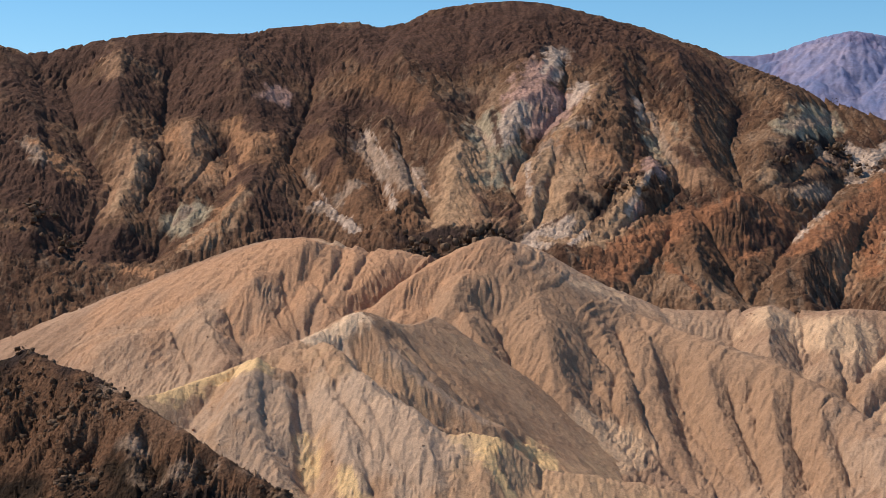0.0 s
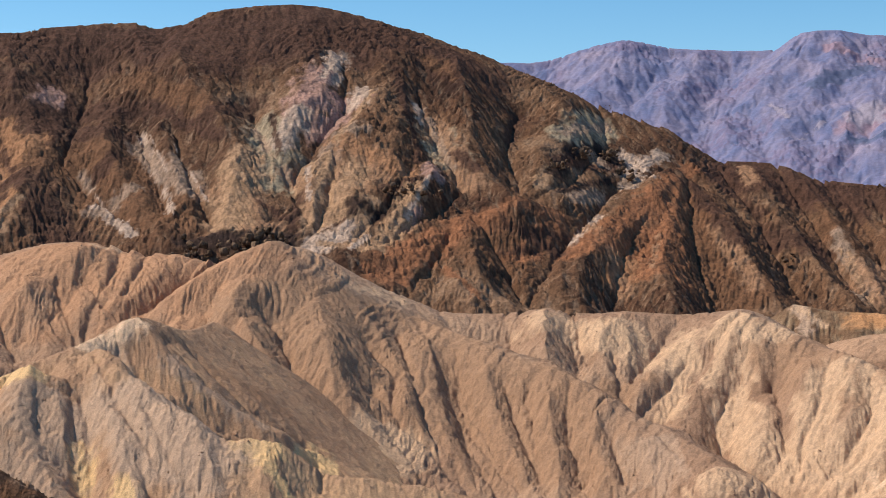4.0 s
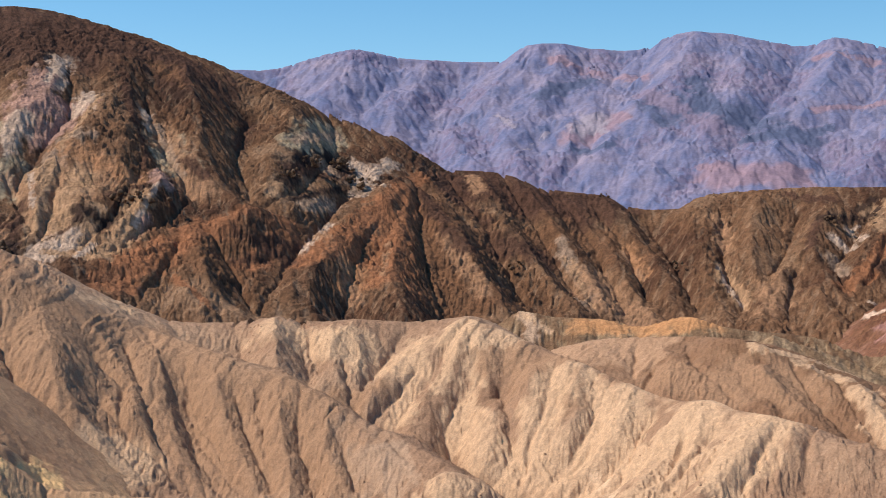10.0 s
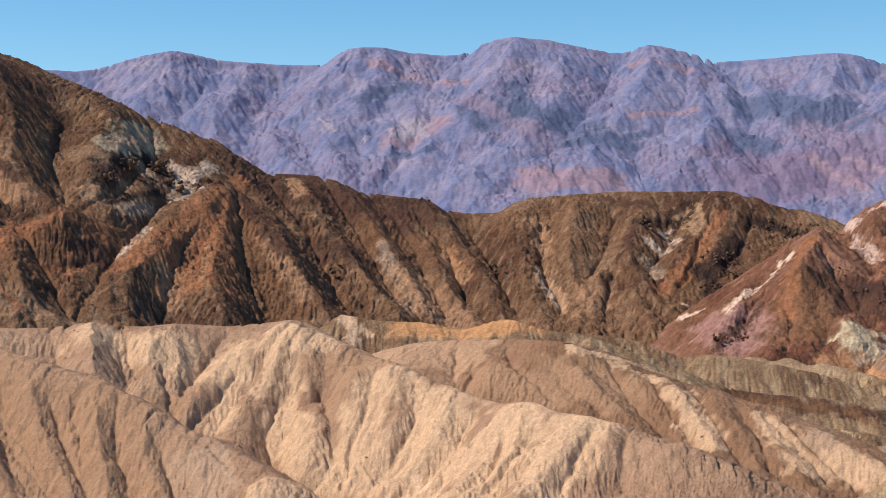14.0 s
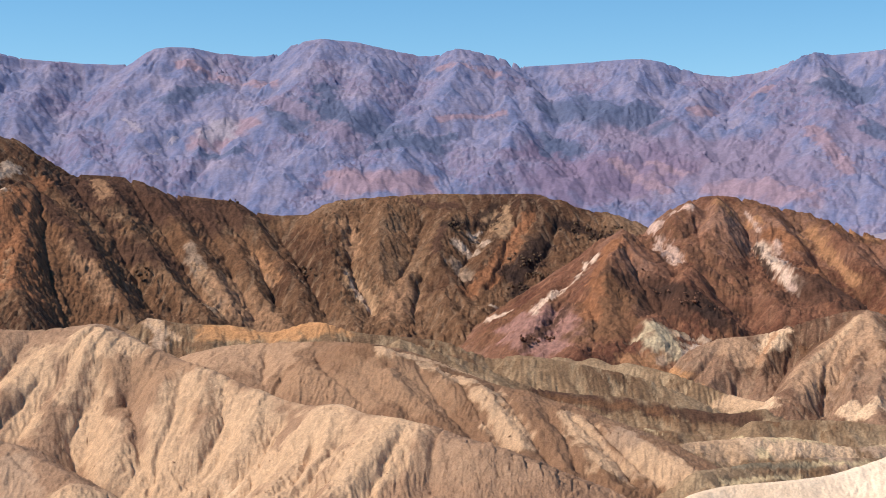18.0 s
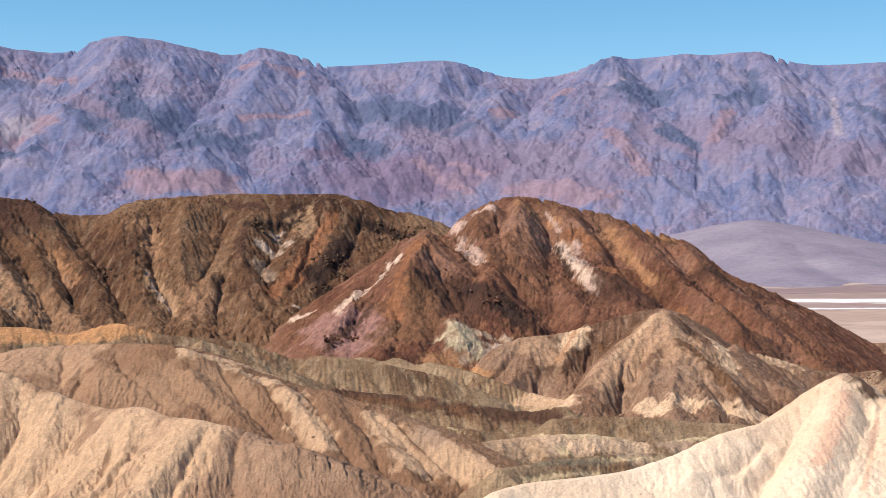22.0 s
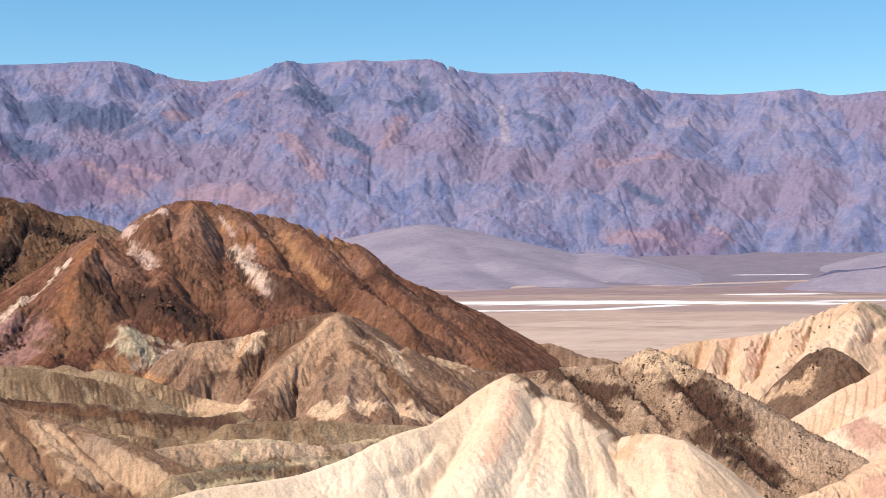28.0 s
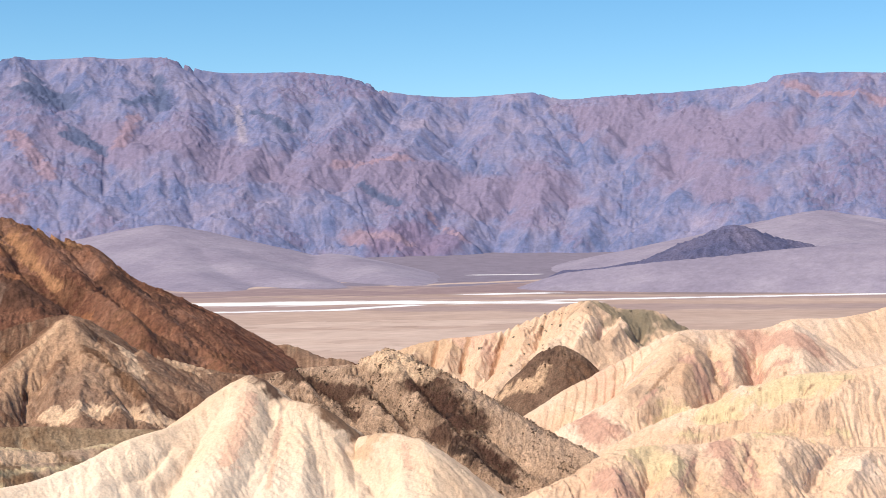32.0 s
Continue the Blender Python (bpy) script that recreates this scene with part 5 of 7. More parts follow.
seam("dark_mountain", "umber", 14, (59.2, 630.9, 140.1), (86.6, 607.9, 124.8))
seam("dark_mountain", "buff", 6, (9.5, 536.9, 87.2), (3.7, 499.6, 64.6))
seam("dark_mountain", "sand", 8, (2.1, 516.4, 75.6), (12.2, 497.5, 62.9))
seam("dark_mountain", "dusk", 6, (34.8, 588.0, 120.4), (26.5, 560.0, 102.9))
seam("dark_mountain", "chalk", 5, (26.5, 560.0, 102.9), (19.1, 543.8, 91.4))
seam("dark_mountain", "chalk", 5, (36.6, 499.0, 63.0), (26.3, 486.8, 56.2))
seam("dark_mountain", "ash", 3.6, (-28.0, 553.2, 89.8), (-12.1, 520.2, 75.6))
seam("dark_mountain", "ash", 3.2, (-40.0, 514.5, 66.6), (-28.2, 522.7, 75.7))
seam("dark_mountain", "sand", 5, (73.8, 574.5, 101.4), (78.6, 543.5, 85.0))
seam("dark_mountain", "buff", 5, (59.8, 519.2, 75.8), (53.1, 500.0, 63.0))
seam("dark_mountain", "ash", 3.2, (132.3, 582.7, 91.1), (145.7, 570.0, 79.6))
seam("dark_mountain", "chalk", 3.5, (143.4, 577.0, 83.8), (163.8, 599.4, 91.1))
seam("dark_mountain", "rust", 6, (46.8, 479.0, 51.2), (81.1, 512.1, 65.8))
seam("dark_mountain", "rust", 5, (110.4, 526.6, 67.1), (92.6, 500.4, 54.4))
seam("dark_mountain", "sand", 4, (20.5, 531.2, 81.5), (30.6, 515.3, 72.0))
seam("dark_mountain", "buff", 3, (46.2, 513.0, 72.0), (41.3, 494.8, 59.6))
seam("dark_mountain", "sand", 3, (119.5, 526.7, 63.9), (124.2, 493.1, 42.8))
seam("dark_mountain", "ash", 2.4, (218.0, 562.0, 62.4), (210.8, 522.2, 40.9))
seam("dark_mountain", "buff", 2.5, (263.4, 523.2, 48.2), (265.4, 509.7, 40.5))
seam("dark_mountain", "sand", 4, (168.7, 543.4, 64.3), (169.8, 509.2, 45.5))
seam("dark_mountain", "buff", 7, (3.9, 525.5, 82.3), (2.4, 500.4, 64.9))
seam("dark_mountain", "buff", 6, (43.2, 531.4, 82.5), (29.6, 503.5, 63.2))
seam("dark_mountain", "buff", 4, (52.9, 501.2, 64.1), (44.0, 487.8, 57.3))
seam("dark_mountain", "sienna", 5, (-90.7, 555.4, 94.8), (-78.3, 534.7, 80.6))
seam("dark_mountain", "sienna", 4, (-62.6, 514.0, 74.6), (-75.0, 489.2, 57.1))
seam("dark_mountain", "sienna", 4, (-59.6, 550.7, 92.7), (-70.2, 530.6, 76.9))
seam("dark_mountain", "umber", 10, (-153.6, 583.2, 116.6), (-117.6, 564.7, 103.2))
seam("dark_mountain", "umber", 8.5, (-94.9, 605.4, 123.0), (-47.1, 608.3, 119.2))
seam("dark_mountain", "umber", 6.8, (-59.7, 568.8, 101.6), (-35.2, 553.7, 93.9))
seam("dark_mountain", "umber", 8.1, (-138.3, 511.7, 74.4), (-115.4, 503.9, 65.5))
seam("dark_mountain", "umber", 6.1, (-130.6, 482.8, 56.9), (-90.9, 493.8, 55.2))
seam("dark_mountain", "umber", 8.4, (-0.9, 592.4, 121.8), (35.1, 616.3, 134.9))
seam("dark_mountain", "umber", 6.1, (37.3, 616.6, 135.0), (66.9, 636.0, 140.7))
seam("dark_mountain", "brown", 6, (-29.4, 590.3, 115.5), (-4.7, 563.5, 105.3))
seam("dark_mountain", "black", 2.7, (-12.5, 490.7, 58.8), (19.8, 495.1, 60.2))
seam("dark_mountain", "black", 3.5, (40.7, 510.4, 72.0), (47.5, 508.9, 67.6))
seam("dark_mountain", "umber", 2.9, (109.7, 605.3, 104.6), (100.2, 575.1, 93.4))
seam("dark_mountain", "umber", 3.2, (115.3, 561.8, 87.8), (142.8, 579.0, 84.8))
seam("dark_mountain", "black", 1.6, (113.2, 541.9, 75.7), (136.6, 569.5, 80.4))
seam("dark_mountain", "umber", 2.7, (83.7, 538.9, 83.0), (78.5, 549.0, 89.1))
seam("dark_mountain", "umber", 4, (143.0, 633.0, 117.6), (166.5, 622.8, 105.9))
seam("dark_mountain", "umber", 3.9, (-110.7, 522.9, 74.8), (-113.7, 489.3, 55.2))
seam("dark_mountain", "umber", 3.3, (-34.3, 540.2, 86.5), (-39.4, 533.5, 78.9))
seam("dark_mountain", "brown", 5.1, (77.1, 611.9, 126.1), (101.0, 591.5, 103.6))
seam("dark_mountain", "rust", 3.3, (97.8, 520.0, 70.0), (79.0, 513.9, 66.9))
seam("dark_mountain", "rust", 3.8, (78.9, 513.2, 66.0), (50.7, 479.9, 50.6))
seam("dark_mountain", "sienna", 4.8, (40.4, 542.4, 91.5), (57.8, 531.0, 82.6))
seam("dark_mountain", "buff", 1.8, (34.5, 539.4, 87.5), (28.1, 505.4, 66.7))
seam("dark_mountain", "chalk", 1.1, (27.7, 533.6, 82.7), (27.2, 514.0, 72.1))
seam("dark_mountain", "buff", 1.4, (52.9, 577.4, 111.4), (37.7, 544.6, 92.5))
seam("dark_mountain", "dusk", 2.8, (22.7, 570.2, 107.4), (40.4, 571.0, 106.3))
seam("dark_mountain", "chalk", 1.2, (35.2, 582.3, 116.8), (41.7, 604.5, 126.3))
seam("dark_mountain", "ash", 1.9, (10.7, 558.5, 96.2), (21.1, 528.7, 78.8))
seam("dark_mountain", "ash", 1.6, (72.5, 575.0, 102.3), (76.0, 543.2, 83.1))
seam("dark_mountain", "chalk", 2.7, (147.3, 597.1, 91.3), (151.5, 566.3, 82.3))
seam("dark_mountain", "ash", 3.4, (123.8, 583.5, 98.0), (146.1, 618.3, 103.1))
seam("dark_mountain", "buff", 2.7, (5.6, 530.7, 85.2), (0.2, 500.9, 64.8))
seam("dark_mountain", "chalk", 0.45, (-48.7, 534.9, 78.9), (-26.8, 503.5, 62.2))
seam("dark_mountain", "chalk", 0.46, (-27.8, 558.5, 93.2), (-14.7, 505.1, 67.5))
seam("dark_mountain", "chalk", 0.46, (-15.8, 548.2, 90.7), (-4.3, 515.7, 71.2))
seam("dark_mountain", "chalk", 0.45, (-41.0, 529.7, 75.0), (-32.5, 511.8, 64.9))
seam("dark_mountain", "chalk", 0.47, (-23.8, 556.2, 94.1), (-17.3, 531.1, 80.7))
seam("dark_mountain", "buff", 1.6, (-60.7, 511.4, 72.8), (-77.8, 486.6, 54.5))
seam("dark_mountain", "ash", 2.1, (-79.0, 510.3, 67.4), (-82.9, 507.0, 63.5))
seam("dark_mountain", "sienna", 1.9, (-57.9, 551.6, 92.8), (-67.9, 540.9, 83.7))
seam("dark_mountain", "sand", 2.3, (-87.3, 551.7, 94.6), (-79.7, 532.4, 80.6))
seam("dark_mountain", "buff", 2, (-98.3, 538.6, 87.2), (-102.1, 506.8, 67.3))
seam("dark_mountain", "sienna", 2.4, (-133.5, 534.9, 89.8), (-119.1, 528.1, 80.4))
seam("dark_mountain", "buff", 2.4, (29.7, 489.1, 58.0), (46.3, 486.0, 56.4))
seam("dark_mountain", "chalk", 1.2, (37.8, 485.6, 56.9), (43.7, 495.9, 60.2))
seam("dark_mountain", "chalk", 1.1, (66.3, 525.8, 79.7), (56.8, 505.7, 66.7))
seam("dark_mountain", "sienna", 2.4, (-95.6, 482.9, 50.3), (-80.9, 474.9, 46.4))
seam("dark_mountain", "rust", 3.1, (159.0, 567.9, 81.5), (119.3, 509.1, 57.4))
seam("dark_mountain", "rust", 3.8, (161.0, 563.6, 77.3), (143.1, 507.6, 50.1))
# Right-facing slope of the rust ridge, its shade laid on in umber.
seam("dark_mountain", "umber", 3.6, (90.1, 510.2, 64.5), (106.2, 508.4, 54.7))
seam("dark_mountain", "sand", 1.3, (142.9, 527.6, 61.1), (134.8, 504.3, 51.1))
seam("dark_mountain", "buff", 1, (218.4, 552.0, 55.2), (213.8, 520.0, 38.2))
# Right face of the pyramid spur, darkened in colour for shade.
seam("dark_mountain", "umber", 4.4, (167.6, 568.2, 77.5), (172.7, 534.4, 59.2))
seam("dark_mountain", "umber", 5.2, (-33.4, 620.2, 133.4), (3.2, 617.8, 136.1))
seam("dark_mountain", "umber", 3.8, (182.1, 596.7, 83.8), (191.5, 570.6, 68.4))
seam("dark_mountain", "umber", 2.6, (225.4, 595.5, 79.9), (233.3, 574.3, 68.6))
seam("dark_mountain", "buff", 1, (216.0, 553.7, 56.0), (214.8, 523.4, 39.6))
seam("dark_mountain", "sand", 1, (239.8, 557.0, 58.0), (242.2, 541.8, 47.8))
seam("dark_mountain", "chalk", 1.2, (265.5, 529.8, 52.0), (264.0, 509.5, 39.5))
seam("dark_mountain", "chalk", 0.84, (308.4, 524.0, 64.2), (310.5, 519.5, 59.7))
seam("dark_mountain", "chalk", 0.85, (318.3, 527.8, 65.9), (322.0, 528.8, 67.4))
seam("dark_mountain", "buff", 1.5, (336.1, 534.0, 77.1), (329.4, 519.5, 68.4))
seam("dark_mountain", "rust", 1.9, (331.6, 519.2, 68.4), (305.1, 499.3, 50.2))
seam("dark_mountain", "black", 2, (326.4, 536.1, 73.9), (333.5, 537.6, 77.6))
seam("dark_mountain", "umber", 2.5, (304.9, 530.1, 68.4), (296.6, 519.6, 60.1))
seam("dark_mountain", "black", 2.5, (315.7, 494.3, 50.2), (337.7, 506.6, 62.1))
seam("dark_mountain", "chalk", 1.2, (300.6, 486.5, 41.2), (304.9, 482.6, 36.9))
seam("dark_mountain", "mauve", 2.3, (304.0, 479.4, 34.3), (313.3, 470.0, 35.5))
seam("dark_mountain", "umber", 3.1, (307.1, 555.0, 79.5), (319.5, 542.9, 77.2))
seam("dark_mountain", "umber", 2.6, (63.0, 598.0, 122.5), (63.8, 565.0, 101.5))
seam("dark_mountain", "umber", 1.7, (65.0, 562.3, 99.4), (64.2, 538.8, 84.8))
seam("dark_mountain", "umber", 1.7, (51.2, 519.8, 75.8), (73.2, 536.4, 80.6))
seam("dark_mountain", "umber", 1.3, (18.7, 538.2, 88.0), (17.0, 562.1, 101.3))
seam("dark_mountain", "umber", 1.9, (24.3, 518.2, 73.1), (20.8, 498.7, 62.3))
seam("dark_mountain", "umber", 4.7, (-4.7, 558.6, 101.0), (11.0, 576.1, 105.8))
seam("dark_mountain", "umber", 2.1, (11.6, 511.2, 71.1), (20.1, 504.0, 65.8))
seam("dark_mountain", "umber", 3.5, (-24.6, 575.6, 106.2), (-0.8, 546.0, 94.0))
seam("dark_mountain", "brown", 3.1, (89.1, 567.1, 97.9), (94.0, 539.1, 77.4))
seam("dark_mountain", "umber", 0.87, (37.5, 503.4, 65.8), (30.3, 498.0, 61.9))
seam("dark_mountain", "rust", 1.7, (65.8, 481.9, 50.6), (73.0, 463.9, 43.0))
seam("dark_mountain", "umber", 2.1, (79.9, 497.3, 57.2), (96.6, 503.7, 55.5))
seam("dark_mountain", "umber", 2.5, (98.2, 512.4, 62.4), (109.9, 517.2, 58.9))
seam("dark_mountain", "umber", 2.2, (-73.7, 556.7, 91.2), (-60.9, 513.4, 74.6))
seam("dark_mountain", "umber", 2.6, (-94.7, 533.9, 80.6), (-85.6, 513.2, 67.5))
seam("dark_mountain", "umber", 2.7, (-120.6, 551.6, 90.8), (-110.7, 522.9, 74.8))
DARK_MOUNTAIN = hill("dark_mountain", "dark brown volcanic mountain with pale, green and pink seams", "mountain",
    [
    ridge([(-237.6, 572.7, 117.4), (-199.7, 588.8, 124.2), (-162.7, 601.9, 128.8), (-155.3, 605.7, 126.3), (-143.9, 610.3, 128.3), (-124.1, 616.5, 133.2), (-103.8, 622.0, 135.9), (-72.4, 628.2, 136.2), (-66.2, 630.7, 138.5), (-33.8, 635.0, 141.7), (-27.3, 637.1, 139.8), (-9.8, 639.3, 142.7), (-3.2, 641.2, 147.0), (16.7, 642.7, 150.5), (36.6, 643.7, 150.7), (47.8, 644.7, 148.6), (65.6, 644.9, 144.3), (83.3, 644.6, 138.9)], 0.62, 4.0, 1.5, 24.0),
    ridge([(83.3, 644.6, 138.9), (100.6, 641.6, 132.8), (113.4, 638.8, 126.2), (124.0, 636.3, 120.5), (134.3, 633.6, 117.6), (150.8, 629.2, 111.2), (149.5, 628.9, 111.6), (162.3, 625.1, 106.8), (172.9, 621.7, 101.2), (181.3, 618.7, 92.3), (189.5, 615.6, 90.0), (204.0, 610.3, 89.5), (214.1, 606.2, 87.7), (228.2, 600.5, 82.3), (245.9, 592.8, 80.0), (251.6, 589.8, 76.5), (263.0, 584.1, 74.3), (274.1, 578.3, 74.7)], 0.62, 4.0, 1.5, 24.0),
    ridge([(274.1, 578.3, 74.7), (283.4, 573.8, 79.1), (283.8, 573.6, 80.1), (299.4, 565.7, 81.4), (318.4, 555.2, 82.6), (333.2, 546.4, 82.5), (351.3, 535.0, 82.3), (361.8, 528.0, 77.9), (372.0, 520.8, 75.3), (372.6, 520.3, 75.5), (381.5, 513.9, 71.8), (390.2, 507.3, 65.6)], 0.62, 4.0, 1.5, 24.0),
    ridge([(161.8, 577.8, 85.9), (137.9, 554.2, 71.9), (116.3, 529.3, 58.2), (102.8, 509.7, 48.4)], 0.68, 1.5, 1.5, 18.0, 5.0),
],
    SEAMS["dark_mountain"],
    DARK, az=(-26, 46), sight=(-16.3, 37.5), reach=(400, 880), face=(464, 654), steps=(1400, 265, 20), rough=(0.5, 12), gully=(7, 0.7, 3, 1.5), crag=0.7, knobs=(1.4, 6.0), seed=5, relief=("dark_mountain", 6.5, 0.62, 0.4, 3.0, 0.7))
seam("red_hill", "white", 1.9, (319.0, 450.9, 58.3), (284.1, 434.8, 41.4))
seam("red_hill", "white", 2, (289.4, 471.1, 37.6), (289.3, 458.9, 39.6))
seam("red_hill", "mauve", 7, (277.7, 436.2, 36.7), (272.1, 410.0, 31.0))
seam("red_hill", "mauve", 8, (282.3, 425.2, 40.0), (280.0, 409.3, 35.4))
seam("red_hill", "pinkwhite", 2.5, (365.7, 459.6, 75.9), (362.6, 475.8, 69.3))
seam("red_hill", "pinkwhite", 2.5, (362.6, 475.8, 69.3), (343.0, 437.3, 56.9))
seam("red_hill", "sienna", 3.5, (378.0, 455.4, 77.4), (386.4, 448.3, 70.3))
seam("red_hill", "sienna", 1.2, (376.8, 457.1, 78.5), (379.7, 451.4, 72.2))
seam("red_hill", "white", 3, (380.2, 437.3, 62.1), (363.5, 400.9, 48.2))
seam("red_hill", "rust", 6, (386.3, 438.1, 66.1), (387.8, 430.4, 63.1))
seam("red_hill", "green", 7, (299.2, 389.9, 36.5), (296.8, 381.2, 30.4))
seam("red_hill", "white", 1.8, (315.2, 388.7, 34.0), (300.6, 379.7, 29.2))
seam("red_hill", "sienna", 5, (284.1, 382.1, 28.8), (290.4, 379.7, 27.4))
seam("red_hill", "black", 5, (320.8, 421.1, 48.6), (324.8, 398.9, 42.8))
seam("red_hill", "black", 4, (323.6, 401.2, 43.4), (324.7, 391.4, 38.2))
seam("red_hill", "brown", 10, (306.0, 419.1, 50.4), (290.0, 402.9, 37.2))
seam("red_hill", "sienna", 2, (397.1, 417.4, 55.2), (392.4, 404.2, 49.5))
seam("red_hill", "sienna", 3, (407.5, 442.9, 67.3), (397.8, 419.4, 56.1))
seam("red_hill", "umber", 9, (364.4, 398.8, 49.9), (373.3, 384.7, 44.5))
seam("red_hill", "umber", 7, (311.7, 420.7, 49.4), (317.8, 405.1, 43.3))
seam("red_hill", "umber", 6, (423.0, 409.0, 53.3), (444.9, 404.7, 44.9))
seam("red_hill", "sienna", 2, (425.0, 445.8, 69.5), (433.7, 436.5, 64.2))
seam("red_hill", "rust", 3.7, (323.8, 446.8, 63.4), (291.1, 413.3, 40.5))
seam("red_hill", "rust", 4.1, (373.8, 405.8, 53.8), (384.1, 384.1, 38.9))
seam("red_hill", "umber", 2.9, (320.8, 423.9, 50.4), (342.6, 404.2, 39.4))
seam("red_hill", "umber", 1.9, (349.2, 438.9, 61.4), (344.2, 423.6, 53.8))
# Cast shadow beside the pale clay, laid on as a black streak.
seam("red_hill", "black", 1.4, (378.0, 438.2, 61.4), (366.9, 417.4, 51.8))
seam("red_hill", "pinkwhite", 1.7, (383.5, 434.0, 63.4), (363.5, 402.9, 47.9))
seam("red_hill", "pinkwhite", 1.6, (368.5, 472.3, 74.0), (342.7, 447.9, 61.1))
seam("red_hill", "pinkwhite", 0.96, (342.1, 444.0, 59.5), (340.1, 433.6, 55.7))
seam("red_hill", "white", 1.3, (317.3, 453.2, 55.8), (281.9, 430.6, 40.9))
seam("red_hill", "pinkwhite", 1, (389.3, 456.1, 73.9), (384.5, 443.5, 67.1))
seam("red_hill", "sienna", 1, (400.1, 440.3, 65.5), (397.4, 419.7, 55.4))
seam("red_hill", "umber", 1.3, (363.6, 386.7, 44.9), (367.4, 377.6, 41.3))
seam("red_hill", "brown", 2.1, (428.4, 440.2, 65.7), (453.6, 409.7, 44.7))
seam("red_hill", "black", 1.3, (461.6, 408.6, 42.5), (465.7, 404.0, 39.3))
seam("red_hill", "grey", 1.4, (305.3, 392.0, 35.6), (315.7, 388.0, 33.6))
seam("red_hill", "grey", 1.3, (307.9, 387.2, 31.9), (291.6, 379.8, 27.9))
seam("red_hill", "umber", 2.1, (291.8, 426.8, 42.7), (266.7, 413.9, 31.0))
RED_HILL = hill("red_hill", "red-brown rocky hill with white clay streaks", "hill",
    [
    ridge([(359.3, 480.5, 65.2), (367.3, 477.6, 73.5), (377.0, 473.2, 78.7), (386.5, 468.7, 80.6), (397.5, 462.7, 78.9), (402.5, 461.7, 77.3), (415.1, 453.7, 74.2), (427.6, 445.5, 69.1), (438.4, 438.4, 64.6), (447.6, 432.6, 58.2), (456.7, 426.7, 51.8), (464.2, 422.2, 45.3), (473.1, 416.0, 42.1), (483.8, 407.4, 35.1), (492.6, 400.7, 27.8), (505.4, 388.5, 22.8), (517.9, 376.0, 18.3)], 0.6, 4.0, 1.5, 22.0),
    ridge([(367.6, 461.5, 77.2), (348.9, 453.6, 68.9), (338.7, 461.2, 67.4), (312.5, 449.3, 55.4), (290.4, 436.5, 44.8), (271.9, 421.2, 35.1)], 0.68, 1.5, 1.5, 18.0, 5.0),
    ridge([(331.5, 451.4, 67.2), (306.4, 424.8, 52.0), (288.9, 403.5, 40.5), (271.4, 390.2, 31.5)], 0.68, 1.5, 1.5, 18.0, 5.0),
    ridge([(381.8, 462.9, 79.9), (353.0, 434.0, 62.9), (327.4, 416.8, 50.1), (302.8, 396.5, 37.0), (287.0, 386.7, 29.5)], 0.68, 1.5, 1.5, 18.0, 5.0),
    ridge([(394.4, 458.8, 78.2), (374.6, 418.0, 59.4), (363.5, 389.3, 46.6), (367.0, 377.2, 41.4)], 0.68, 1.5, 1.5, 18.0, 5.0),
    ridge([(411.8, 450.1, 74.1), (397.5, 402.9, 53.5), (386.2, 370.8, 39.2), (377.6, 352.9, 31.2)], 0.68, 1.5, 1.5, 18.0, 5.0),
    ridge([(434.9, 434.8, 64.6), (419.0, 396.8, 47.5), (410.6, 363.5, 33.2), (403.9, 341.1, 23.5)], 0.68, 1.5, 1.5, 18.0, 5.0),
],
    SEAMS["red_hill"],
    RED, az=(20, 72), sight=(30, 54.8), reach=(420, 860), face=(470, 640), steps=(640, 200, 20), rough=(0.5, 10), gully=(8, 0.9, 3, 1.5), crag=0.5, knobs=(0.8, 6.0), seed=6, relief=("red_hill", 6.0, 0.6, 0.4, 3.0, 0.5))
seam("cone_hill", "tan", 6, (327.9, 334.7, 40.1), (297.6, 323.7, 26.3))
seam("cone_hill", "cream", 4, (294.9, 303.9, 19.7), (322.2, 292.6, 16.9))
seam("cone_hill", "cream", 4, (316.8, 357.7, 37.2), (310.4, 353.6, 33.5))
seam("cone_hill", "tan2", 4, (375.9, 337.0, 27.8), (383.0, 334.5, 26.0))
seam("cone_hill", "cream", 3, (346.5, 332.1, 34.2), (334.3, 314.8, 28.1))
seam("cone_hill", "tan", 5, (303.1, 360.5, 35.0), (300.4, 352.2, 29.2))
seam("cone_hill", "cream", 4, (286.7, 342.5, 19.2), (282.6, 324.9, 19.7))
seam("cone_hill", "tan", 8, (326.6, 327.6, 37.3), (322.4, 308.6, 27.6))
seam("cone_hill", "orange", 5, (291.4, 387.8, 21.7), (278.3, 355.0, 22.2))
seam("cone_hill", "tan2", 1.1, (328.6, 337.7, 41.7), (303.5, 329.5, 30.2))
seam("cone_hill", "ochre", 1.1, (315.6, 357.2, 36.5), (303.0, 350.1, 29.2))
seam("cone_hill", "tan2", 1.2, (376.0, 337.4, 30.2), (379.0, 331.0, 23.5))
seam("cone_hill", "brown", 2.8, (324.0, 321.9, 34.4), (322.1, 301.1, 23.4))
seam("cone_hill", "brown", 1.4, (317.3, 348.0, 32.8), (300.2, 321.6, 23.2))
seam("cone_hill", "umber", 1.1, (317.2, 296.5, 19.5), (331.8, 293.8, 15.8))
